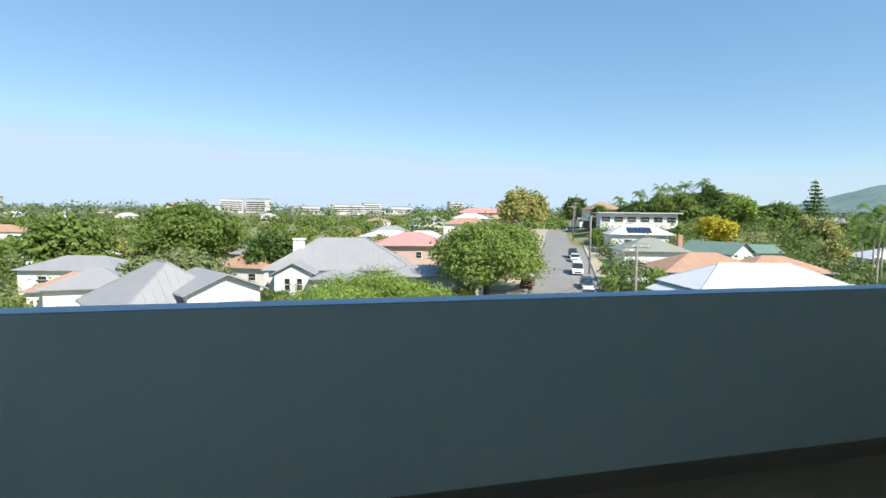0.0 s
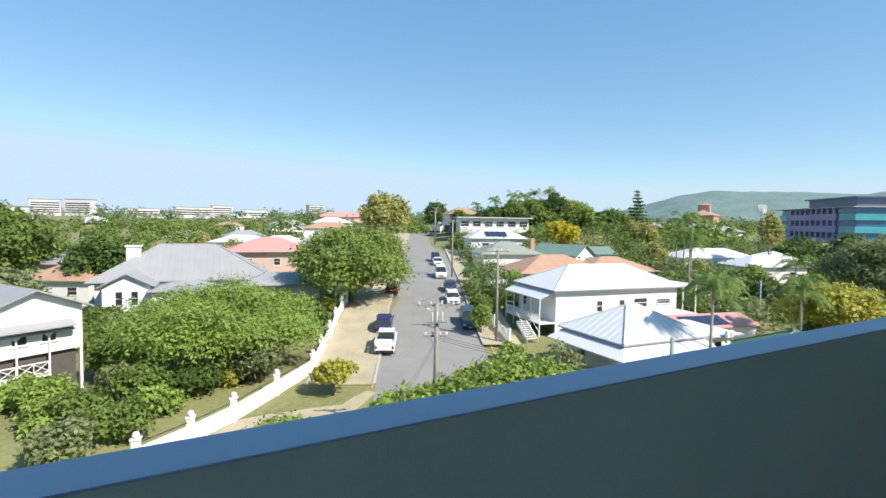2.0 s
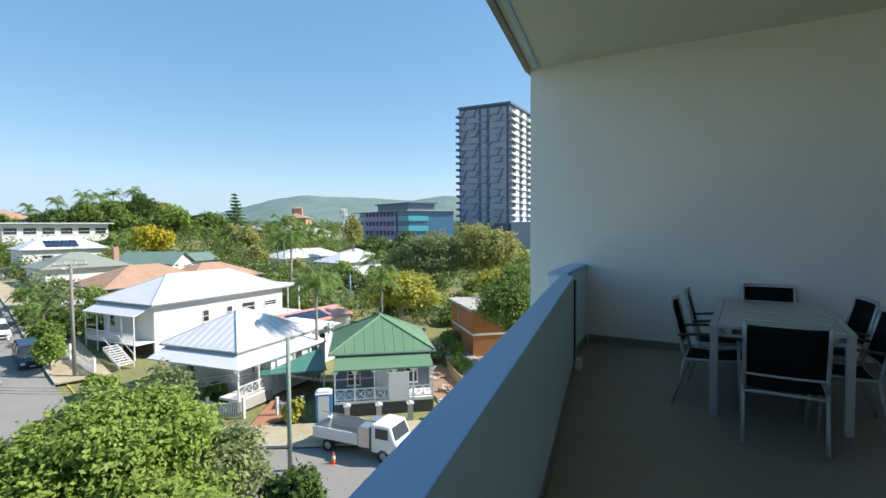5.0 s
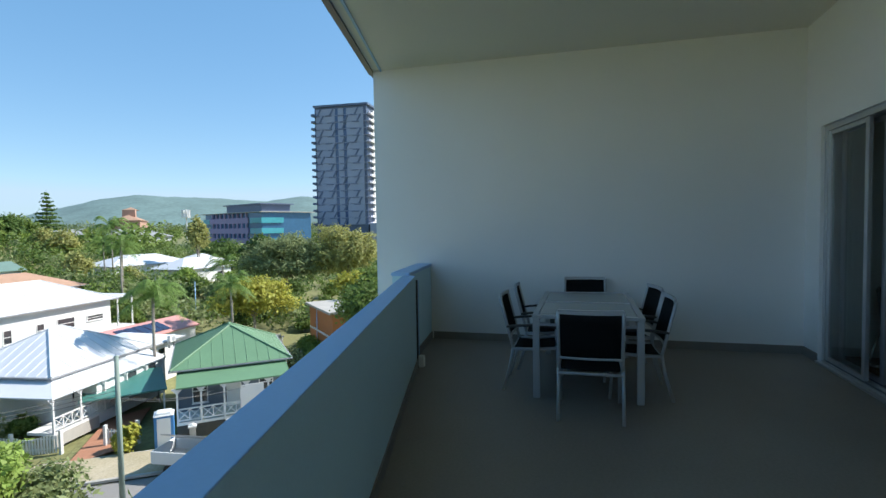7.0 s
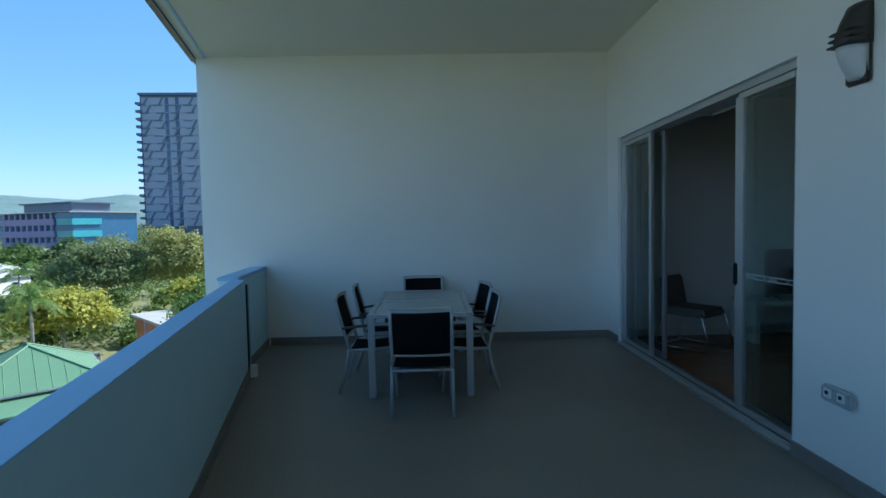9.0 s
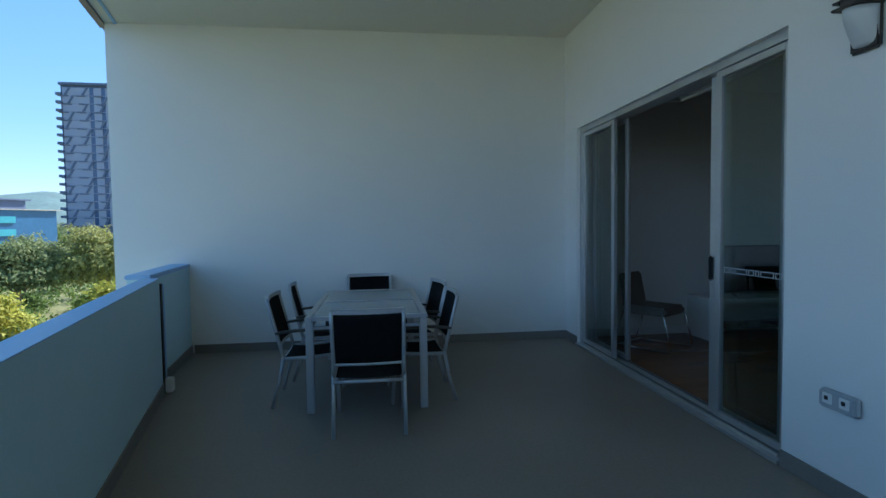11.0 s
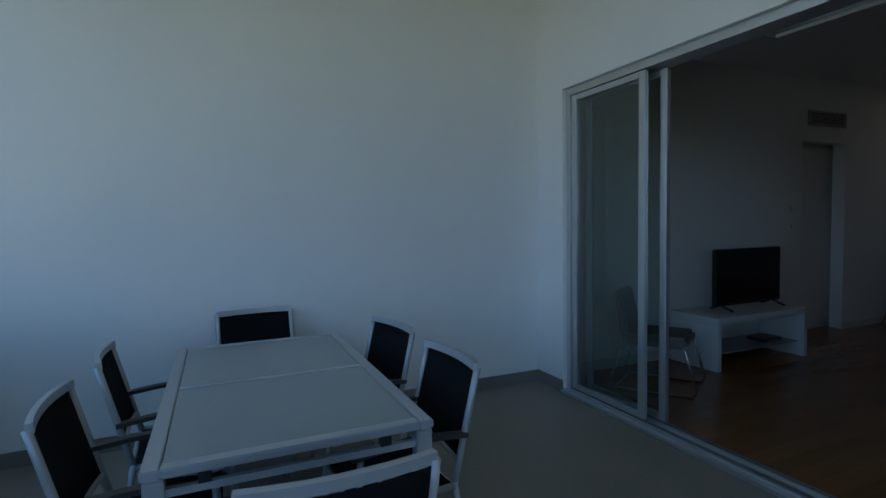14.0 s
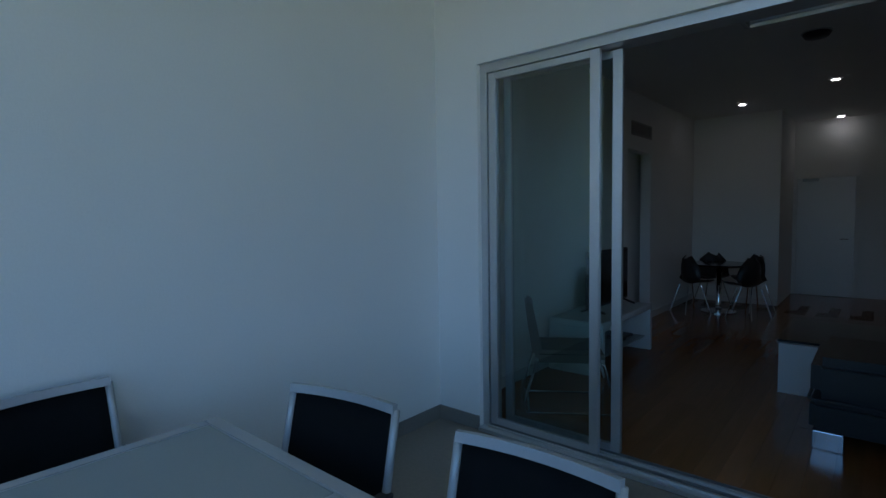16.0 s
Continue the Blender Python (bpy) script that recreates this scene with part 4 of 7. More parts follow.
tree("feathery_tree", "bright green feathery tree below the balcony", 2.2, 17.6, 6.2, 3.6, "leaf_bright", 15, 36000, 0.085, 0.2, 0.55, 30, 0.18, up=0.8, lump=0.22)
tree("feathery_tree", "low bright green feathery tree beside the lane", -5.8, 22.0, 6.3, 4.8, "leaf_bright", 83, 30000, 0.085, 0.2, 0.5, 30, 0.16, up=0.8, lump=0.21)
tree("feathery_tree", "low bright green feathery tree over the sandy verge", -7.2, 25.4, 5.4, 4.2, "leaf_bright", 84, 30000, 0.085, 0.15, 0.5, 28, 0.14, up=0.8, lump=0.22)
tree("young_tree", "slender light green young tree beside the pole", 1.0, 29.4, 5.0, 2.2, "leaf_bright", 85, 6000, 0.15, 0.25, 0.8, 9, 0.1)
tree("leafy_tree", "green tree before the orange brick flats", 39.5, 22.4, 10.3, 3.8, "leaf_mid", 86, 14000, 0.17, 0.25, 0.75, 16, 0.18)
tree("young_tree", "slender light green young tree near the corner", -1.0, 27.0, 6.0, 2.4, "leaf_bright", 16, 5000, 0.18, 0.3, 0.8, 8, 0.12)
tree("olive_tree", "grey-green leafy tree beneath a brighter tree", 7.6, 23.5, 5.0, 2.6, "leaf_olive", 17, 6000, 0.15, 0.2, 0.8, 9, 0.14)
tree("dark_tree", "small dark green conical tree by the pavement", 7.6, 18.6, 5.0, 1.5, "leaf_dark", 18, 5000, 0.15, 0.12, 1.1, 8, 0.1)
tree("street_tree", "small yellow-green street tree by the white fence", -3.6, 41.0, 3.4, 1.8, "leaf_yellow", 19, 3500, 0.15, 0.25, 0.7, 8, 0.09)
tree("street_tree", "small round light green street tree on the verge", 13.0, 53.4, 3.6, 1.5, "leaf_bright", 20, 2600, 0.15, 0.3, 0.85, 8, 0.08)
tree("olive_tree", "silvery olive-green garden tree behind the fence", -9.0, 44.8, 5.0, 2.3, "leaf_olive", 21, 6000, 0.14, 0.12, 0.95, 10, 0.12)
for k, (x, y, h, r, mt) in enumerate([(-13.5, 43.0, 3.2, 2.0, "leaf_dark"), (-16.5, 41.5, 3.4, 2.2, "leaf_mid"), (-11.2, 45.0, 2.6, 1.6, "leaf_yellow"), (-19.0, 46.5, 3.6, 2.0, "leaf_mid"),
                                      (-16.4, 36.0, 3.2, 2.0, "leaf_mid"), (-18.5, 33.0, 3.4, 2.2, "leaf_olive"), (-21.5, 38.5, 2.0, 1.6, "leaf_bright"), (-21.0, 48.5, 4.6, 1.8, "leaf_mid"), (-24.5, 43, 2.2, 2.0, "leaf_bright"),
                                      (-3.6, 60, 2.4, 1.2, "leaf_mid"), (-2.2, 65.5, 2.0, 1.0, "leaf_yellow"), (-5.0, 57, 2.0, 1.6, "leaf_bright"), (14.9, 38.8, 4.0, 2.3, "leaf_olive"), (13.7, 34.4, 1.9, 1.1, "leaf_dark"),
                                      (17.3, 37.4, 2.3, 0.9, "leaf_mid"), (17.9, 29.7, 1.9, 0.9, "leaf_yellow"), (14.4, 35.4, 0.9, 0.9, "leaf_dark"), (13.1, 45.5, 2.0, 1.4, "leaf_bright"), (16.0, 61, 2.6, 2.2, "leaf_mid"),
                                      (-22.5, 41.5, 3.0, 2.2, "leaf_bright"), (-19.6, 38.6, 2.6, 2.2, "leaf_mid"), (-15.2, 39.6, 2.4, 1.8, "leaf_bright"), (-18.2, 43.8, 3.0, 2.0, "leaf_olive"), (18.0, 70, 3.0, 2.0, "leaf_bright"), (20.5, 66.5, 2.4, 2.4, "leaf_mid"), (21.6, 79, 3.4, 2.4, "leaf_mid")]):
    shrub("leafy garden shrub in " + {"leaf_dark": "dark green", "leaf_mid": "mid green", "leaf_yellow": "yellow-green", "leaf_olive": "olive green", "leaf_bright": "bright green"}[mt], x, y, h, r, mt, 40 + k, 2200)

tree("spreading_tree", "large spreading mid-green tree rising above the suburb", -52.6, 101.0, 17.0, 10.0, "leaf_mid", 81, 24000, 0.34, 0.12, 0.7, 26, 0.4, lump=0.26)
tree("olive_tree", "broad pale grey-green tree behind the gabled house", -41.0, 69.5, 8.6, 8.0, "leaf_olive", 82, 22000, 0.24, 0.1, 0.6, 26, 0.3, lump=0.24)
tree("feathery_tree", "spreading yellow-green feathery tree behind the cottages", 46.0, 40.5, 8.6, 5.4, "leaf_yellow", 61, 16000, 0.2, 0.35, 0.45, 16, 0.2, "bark_pale", 0.7)
tree("gum_tree", "tall pale olive gum tree", 69, 50.5, 13.0, 8.0, "leaf_olive", 62, 30000, 0.2, 0.3, 0.55, 16, 0.3, "bark_pale")
tree("gum_tree", "tall golden-olive gum tree", 71, 40.5, 16.0, 6.0, "leaf_gum", 63, 30000, 0.2, 0.3, 0.75, 16, 0.32, "bark_pale")
tree("leafy_tree", "green tree overhanging the orange brick flats", 51.5, 27.0, 9.8, 4.4, "leaf_mid", 64, 12000, 0.2, 0.3, 0.65, 14, 0.2)
tree("leafy_tree", "dense green tree behind the flats", 60, 32, 9.0, 5, "leaf_yellow", 65, 5000, 0.32, 0.3, 0.6, 12, 0.2)
tree("golden_tree", "round golden-yellow tree among green gardens", 56.5, 113, 9.0, 4.4, "leaf_gold", 66, 4500, 0.36, 0.15, 0.85, 12, 0.2)
tree("gum_tree", "very tall gum tree on the crest of the street", 29.0, 192, 20.0, 8.5, "leaf_gum", 67, 9000, 0.5, 0.08, 1.0, 30, 0.4, "bark_pale", lump=0.24)
tree("gum_tree", "tall gum tree on the crest of the street", 22.0, 186, 17.0, 6.0, "leaf_gum", 68, 7000, 0.5, 0.08, 0.95, 18, 0.35, "bark_pale")
tree("dark_tree", "dark round tree on the crest", 46, 190, 14.0, 5.0, "leaf_dark", 69, 4000, 0.55, 0.2, 0.85, 12, 0.35)
for k, (x, y, h, r, mt) in enumerate([(53, 152, 8, 5, "leaf_dark"), (60, 150, 9, 5, "leaf_mid"), (67, 152, 10, 5.5, "leaf_mid"), (74, 151, 10, 5.5, "leaf_dark"), (81, 153, 9, 5, "leaf_gum"), (88, 158, 9, 5, "leaf_mid"), (45, 156, 8, 4, "leaf_mid"),
                                      (96, 150, 9, 6, "leaf_mid"), (64, 140, 7, 4.5, "leaf_mid"), (76, 138, 8, 5, "leaf_bright"), (86, 140, 8, 5, "leaf_dark")]):
    tree("hilltop_tree", "leafy tree crowding the hilltop gardens", x, y, h + 1.5, r, mt, 300 + k, 4000, 0.38, 0.05, 0.8, 12, 0.2)
tree("spreading_tree", "tall spreading green tree above the rooftops", -58, 108, 18, 9.5, "leaf_mid", 320, 9000, 0.5, 0.12, 0.6, 20, 0.4, "bark_pale")
tree("spreading_tree", "broad green tree above the rooftops", -70, 92, 13, 8, "leaf_mid", 321, 6000, 0.5, 0.08, 0.7, 16, 0.35)
tree("spreading_tree", "dense dark round tree beside a house", -34.5, 92, 11.5, 5.5, "leaf_dark", 322, 6000, 0.38, 0.08, 0.85, 16, 0.3)
tree("spreading_tree", "pale green spreading tree behind the gabled house", -45, 76, 7.5, 7, "leaf_olive", 323, 6000, 0.4, 0.05, 0.6, 14, 0.3)
palm("tall slim palm with an arching feathery crown", 26.6, 35.8, 8.5, 3.2, 71, 24, 0.14)
palm("tall palm with drooping fronds", 69, 87, 10.0, 4.2, 72)
palm("tall palm with drooping fronds", 63.5, 58.5, 6.2, 3.8, 73)
palm("slim palm with drooping fronds", 61.0, 80, 8.0, 3.0, 74)
palm("slim palm with a full drooping crown above the back gardens", 40.4, 39.3, 7.4, 3.0, 171, 22, 0.15)
palm("tall palm with a dark full crown among the gardens", 47.0, 61.0, 9.8, 3.2, 172, 22, 0.15)
palm("tall palm with a thin drooping crown", 55.5, 70.0, 8.4, 2.8, 173, 18, 0.14)
tree("slender_tree", "slender brown-green sparse tree before the offices", 83.7, 80.7, 15.5, 2.6, "leaf_gum", 174, 2600, 0.3, 0.25, 1.4, 12, 0.2, "bark_pale", lump=0.3)
for x, y, h in ((95, 84, 8.5), (101, 77, 9.5), (108, 72, 9.0)):
    tree("dark_tree", "dense dark green tree in the shade of the offices", x, y, h, 5.5, "leaf_dark", 175 + x, 6000, 0.36, 0.05, 0.8, 14, 0.25)
palm("low garden palm with wide fronds", 17.6, 66, 2.6, 2.2, 75, 12)
palm("low garden palm with wide fronds", 18.8, 73, 3.2, 2.4, 76, 12)
for k, (x, y, h) in enumerate([(58, 160, 13), (63, 157, 14), (67.5, 158, 13.5), (72, 160, 14.5), (76, 157, 15.5), (54, 166, 12), (81, 163, 13)]):
    palm("tall hilltop palm with a feathery crown", x, y, h - 5.0, 3.6, 80 + k, 15, 0.2)
# layered conifer on the skyline
t = thing("norfolk_pine", "tall layered dark green pine on the skyline", "tree", m=pose(138.5, 194, gz(138.5, 194)))
part("trunk", Geo().tube([(0, 0, 0), (0, 0, 21.5)], 0.35, 8, 0.05), "bark", t)
lob = [(0.8 * k % 1, 0.3, 5.5 + 1.45 * k, 4.8 - 0.38 * k, 4.8 - 0.38 * k, 0.42) for k in range(11)]
cr = new("crown", leaf_mesh("needles", leaves(lob, 3500, 0.5, 90, shell=0.2), "leaf_dark"))
cr.parent = t

# far gardens: several tree models, set again and again over the suburb
models = []
for k, (mt, h, r, fl) in enumerate([("leaf_dark", 8.5, 4.6, 0.7), ("leaf_mid", 9.5, 5.0, 0.6), ("leaf_olive", 8.0, 4.4, 0.65), ("leaf_bright", 7.5, 4.8, 0.5), ("leaf_gum", 12.0, 4.8, 0.8), ("leaf_mid", 6.0, 3.4, 0.75)]):
    models.append(tree("garden_tree", {"leaf_dark": "dense dark green garden tree", "leaf_mid": "mid green leafy garden tree", "leaf_olive": "olive green garden tree", "leaf_bright": "bright green spreading garden tree",
                                       "leaf_gum": "tall thin-leaved gum tree"}[mt], 0, 0, h, r, mt, 100 + k, 1900, 0.42, 0.04, fl + 0.15, 13, 0.2, group="garden trees of the suburb"))

# ------------------------------------------------------------ houses
HOUSES = [(69, 50.5, 9), (71, 40.5, 8), (46, 40.5, 7), (51.5, 27, 6), (56.5, 113, 6), (0.9, 70, 9), (-58, 108, 6), (27, 36, 2)]


def hip(L, W, z0, rise, eave, thick=0.14):
    """A hipped roof over a plan L by W, with fascia."""
    a, b = L / 2 + eave, W / 2 + eave
    r = max(a - b, 0.0)
    q = max(b - a, 0.0)
    ridge = [(-r, -q, z0 + rise), (r, q, z0 + rise)]
    v = [(-a, -b, z0), (a, -b, z0), (a, b, z0), (-a, b, z0)] + ridge + [(-a, -b, z0 - thick), (a, -b, z0 - thick), (a, b, z0 - thick), (-a, b, z0 - thick)]
    if a >= b:
        f = [(0, 1, 5, 4), (1, 2, 5), (2, 3, 4, 5), (3, 0, 4)]
    else:
        f = [(0, 1, 4), (1, 2, 5, 4), (2, 3, 5), (3, 0, 4, 5)]
    f += [(0, 6, 7, 1), (1, 7, 8, 2), (2, 8, 9, 3), (3, 9, 6, 0), (9, 8, 7, 6)]
    return Geo().put(v, f)


def hip_seams(L, W, z0, rise, eave, step=0.76):
    """Raised sheet joints and ridge caps of a hipped metal roof."""
    a, b = L / 2 + eave, W / 2 + eave
    m = min(a, b)
    g = Geo()
    def rise_at(x, y):
        return z0 + rise * min(1.0, min(a - abs(x), b - abs(y)) / m) + 0.012
    k = -a + step / 2
    while k < a:
        for s in (-1, 1):
            top = max(0.0, b - min(m, a - abs(k)))
            g.tube([(k, s * b, rise_at(k, b)), (k, s * top, rise_at(k, top))], 0.02, 4, cap=False)
        k += step
    k = -b + step / 2
    while k < b:
        for s in (-1, 1):
            top = max(0.0, a - min(m, b - abs(k)))
            g.tube([(s * a, k, rise_at(a, k)), (s * top, k, rise_at(top, k))], 0.02, 4, cap=False)
        k += step
    r, q = max(a - b, 0.0), max(b - a, 0.0)
    for sx in (-1, 1):
        for sy in (-1, 1):
            g.tube([(sx * a, sy * b, z0 + 0.03), (sx * r, sy * q, z0 + rise + 0.03)], 0.07, 6)
    if r or q:
        g.tube([(-r, -q, z0 + rise + 0.03), (r, q, z0 + rise + 0.03)], 0.07, 6)
    return g


def gable(L, W, z0, rise, eave, thick=0.12):
    """A gabled roof with its ridge along x."""
    a, b = L / 2 + eave, W / 2 + eave
    zb = z0 - rise * eave / (W / 2)
    g = Geo()
    for s in (-1, 1):
        g.put([(-a, s * b, zb), (a, s * b, zb), (a, 0, z0 + rise), (-a, 0, z0 + rise), (-a, s * b, zb - thick), (a, s * b, zb - thick), (a, 0, z0 + rise - thick), (-a, 0, z0 + rise - thick)],
              [(0, 1, 2, 3), (7, 6, 5, 4), (0, 4, 5, 1), (1, 5, 6, 2), (2, 6, 7, 3), (3, 7, 4, 0)])
    return g


def gable_wall(L, W, z0, rise, sides):
    g = Geo()
    for s in sides:
        x = s * L / 2
        g.put([(x, -W / 2, z0), (x, W / 2, z0), (x, 0, z0 + rise), (x - s * 0.1, -W / 2, z0), (x - s * 0.1, W / 2, z0), (x - s * 0.1, 0, z0 + rise)],
              [(0, 1, 2), (5, 4, 3), (0, 3, 4, 1), (1, 4, 5, 2), (2, 5, 3, 0)])
    return g


def window(h, x, y, z, w, ht, face, frame="white_paint"):
    """A recessed sash window on a wall; face: direction in degrees of its outside."""
    m = pose(x, y, z, 0, 0, face + 90)
    f = part("window", Geo().box(-w / 2, -0.05, 0, w / 2, 0.06, 0.07, m).box(-w / 2, -0.05, ht - 0.07, w / 2, 0.06, ht, m).box(-w / 2, -0.05, 0.07, -w / 2 + 0.07, 0.06, ht - 0.07, m)
             .box(w / 2 - 0.07, -0.05, 0.07, w / 2, 0.06, ht - 0.07, m).box(-w / 2 + 0.07, -0.04, ht / 2 - 0.03, w / 2 - 0.07, 0.05, ht / 2 + 0.03, m), frame, h)
    part("pane", Geo().box(-w / 2 + 0.07, -0.02, 0.07, w / 2 - 0.07, 0.0, ht - 0.07, m), "win", f)
    part("sill", Geo().box(-w / 2 - 0.06, -0.10, -0.06, w / 2 + 0.06, 0.02, -0.002, m), frame, f)


def house(name, label, x, y, yaw, L, W, floor_z, wall_h, rise, roof_mat, wall_mat="white_paint", eave=0.5, kind="hip", windows=(), seams=False, base=None):
    """floor_z and above are world heights; the walls run down to the ground."""
    z = base if base is not None else gz(x, y) - 0.3
    h = thing(name, label, "house", m=pose(x, y, z, 0, 0, yaw))
    f0, top = floor_z - z, floor_z - z + wall_h
    low = f0 > 1.2
    wl = part("wall", Geo().box(-L / 2, -W / 2, f0 if low else 0, L / 2, W / 2, top), wall_mat, h)
    if low:
        # a dark block stands in for the shade below the floor
        part("understorey", Geo().box(-L / 2 + 0.35, -W / 2 + 0.35, 0, L / 2 - 0.35, W / 2 - 0.35, f0 - 0.002), "shade", h, "dark block for the shadowed open space under the house")
        for i in range(max(2, int(L / 2.6))):
            px = -L / 2 + 0.1 + i * (L - 0.2) / (max(2, int(L / 2.6)) - 1)
            for py in (-W / 2 + 0.1, W / 2 - 0.1):
                part("stump", Geo().box(px - 0.1, py - 0.1, 0, px + 0.1, py + 0.1, f0 - 0.003), wall_mat, h)
    if kind == "hip":
        rf = part("roof", hip(L, W, top + 0.142, rise, eave), roof_mat, h)
        if seams:
            tagged(part("roof_seams", hip_seams(L, W, top + 0.142, rise, eave), roof_mat, rf), kind="stuff")
        part("gutter", Geo().box(-L / 2 - eave - 0.1, -W / 2 - eave - 0.1, top + 0.02, L / 2 + eave + 0.1, -W / 2 - eave - 0.004, top + 0.12).box(-L / 2 - eave - 0.1, -W / 2 - eave, top + 0.02, -L / 2 - eave - 0.004, W / 2 + eave, top + 0.12)
             .box(L / 2 + eave + 0.004, -W / 2 - eave, top + 0.02, L / 2 + eave + 0.1, W / 2 + eave, top + 0.12), "roof_grey", rf)
    else:
        part("roof", gable(L, W, top + 0.002 + 0.12, rise, eave), roof_mat, h)
        for sg in (-1, 1):
            part("gable", gable_wall(L, W, top + 0.002, rise - 0.02, (sg,)), wall_mat, h)
    for side, u, zz, w, ht in windows:
        if side == "f":
            window(h, u, -W / 2, f0 + zz, w, ht, -90)
        elif side == "l":
            window(h, -L / 2, u, f0 + zz, w, ht, 180)
        else:
            window(h, L / 2, u, f0 + zz, w, ht, 0)
    HOUSES.append((x, y, max(L, W) * 0.62 + 1.5))
    return h, f0, top


def skirt_roof(h, L, W, z, out, drop, mat, sides="fl"):
    """A lower verandah roof that runs round the front and side."""
    a, b = L / 2, W / 2
    g = Geo()
    if "f" in sides:
        x0 = -a - (out if "l" in sides else 0)
        g.put([(-a, -b, z), (a, -b, z), (a, -b - out, z - drop), (x0, -b - out, z - drop), (-a, -b, z - 0.08), (a, -b, z - 0.08), (a, -b - out, z - drop - 0.1), (x0, -b - out, z - drop - 0.1)],
              [(0, 3, 2, 1), (4, 5, 6, 7), (3, 7, 6, 2), (0, 4, 7, 3), (1, 2, 6, 5), (0, 1, 5, 4)])
    if "l" in sides:
        y0 = -b - (out if "f" in sides else 0)
        g.put([(-a, b, z), (-a, -b, z), (-a - out, y0, z - drop), (-a - out, b, z - drop), (-a, b, z - 0.08), (-a, -b, z - 0.08), (-a - out, y0, z - drop - 0.1), (-a - out, b, z - drop - 0.1)],
              [(0, 3, 2, 1), (4, 5, 6, 7), (3, 7, 6, 2), (0, 4, 7, 3), (1, 2, 6, 5), (0, 1, 5, 4)])
    part("verandah_roof", g, mat, h)


def verandah(h, x0, x1, y0, y1, f, top, posts=5, rail=True, cross=True, mat="white_paint", floor=True):
    """Floor, posts and rails along the front edge y0 from x0 to x1."""
    if floor:
        part("verandah_floor", Geo().box(x0, y0, f - 0.18, x1, y1 - 0.004, f), mat, h)
    for i in range(posts):
        px = x0 + 0.06 + (x1 - x0 - 0.12) * i / (posts - 1)
        part("post", Geo().box(px - 0.055, y0, f, px + 0.055, y0 + 0.11, top), mat, h)
        part("bracket", Geo().put([(px - 0.35, y0 + 0.05, top), (px + 0.35, y0 + 0.05, top), (px + 0.05, y0 + 0.05, top - 0.35), (px - 0.05, y0 + 0.05, top - 0.35),
                                   (px - 0.35, y0 + 0.08, top), (px + 0.35, y0 + 0.08, top), (px + 0.05, y0 + 0.08, top - 0.35), (px - 0.05, y0 + 0.08, top - 0.35)],
                                  [(0, 1, 2, 3), (7, 6, 5, 4), (0, 4, 5, 1), (1, 5, 6, 2), (2, 6, 7, 3), (3, 7, 4, 0)]), mat, h)
    if rail:
        for i in range(posts - 1):
            a = x0 + 0.06 + (x1 - x0 - 0.12) * i / (posts - 1) + 0.06
            b = x0 + 0.06 + (x1 - x0 - 0.12) * (i + 1) / (posts - 1) - 0.06
            g = Geo().box(a, y0 + 0.02, f + 0.85, b, y0 + 0.09, f + 0.93).box(a, y0 + 0.02, f + 0.12, b, y0 + 0.09, f + 0.19)
            n = max(1, round((b - a) / 0.75))
            for k in range(n):
                u, v = a + (b - a) * k / n, a + (b - a) * (k + 1) / n
                if cross:
                    g.tube([(u, y0 + 0.05, f + 0.19), (v, y0 + 0.05, f + 0.85)], 0.03, 4).tube([(v, y0 + 0.055, f + 0.19), (u, y0 + 0.055, f + 0.85)], 0.03, 4)
                g.box(v - 0.03, y0 + 0.03, f + 0.19, v + 0.03, y0 + 0.08, f + 0.85)
            tagged(part("railing", g, mat, h), kind="stuff")


# white cottage with hipped roof, nearest on the far side of the cross street
h, f0, top = house("cottage", "white timber cottage with a white hipped metal roof", 22.3, 40.6, 8, 8.6, 7.4, -10.9, 2.9, 2.3, "roof_white", seams=True, eave=0.45,
                   windows=[("f", -2.4, 0.9, 0.9, 1.4), ("f", 2.6, 0.9, 0.9, 1.4), ("l", 1.2, 0.9, 0.8, 1.4)])
skirt_roof(h, 8.6, 7.4, top + 0.02, 2.0, 0.7, "roof_white")
verandah(h, -6.2, 4.3, -5.6, -3.7, f0, top - 0.75, 6)
part("enclosed_verandah", Geo().box(-2.6, -5.45, 0.25, 4.3, -3.705, top - 0.76), "white_paint", h, "boarded white enclosed verandah")
window(h, 0.6, -5.45, f0 + 0.9, 1.3, 1.1, -90)
window(h, 2.9, -5.45, f0 + 0.9, 1.0, 1.1, -90)
part("lattice", Geo().box(-6.2, -5.58, 0.1, -2.62, -5.52, f0 - 0.2), "concrete", h, "pale lattice under the verandah")
h2, f2, t2 = house("cottage_annexe", "white rear wing with a low white metal roof", 29.2, 41.6, 8, 5.6, 6.0, -10.9, 2.5, 0.9, "roof_white", eave=0.4, windows=[("f", 0.5, 0.9, 1.0, 1.2)])
for ax in (27.2, 30.6):
    ac = thing("air_conditioner", "white outdoor air conditioner unit on a roof edge", "air conditioner", m=pose(ax, 38.0, -8.35, 0, 0, 8))
    part("case", Geo().box(-0.4, -0.15, 0, 0.4, 0.15, 0.6), "white_plastic", ac, bevel=0.02)
    part("grille", Geo().lathe([(0.22, 0.0), (0.22, 0.02)], 14, pose(0.1, -0.155, 0.3, 90, 0, 0)), "grey_plastic", ac)
    part("bracket", Geo().box(-0.35, -0.1, -0.5, -0.3, 0.1, 0).box(0.3, -0.1, -0.5, 0.35, 0.1, 0), "grey_plastic", ac)
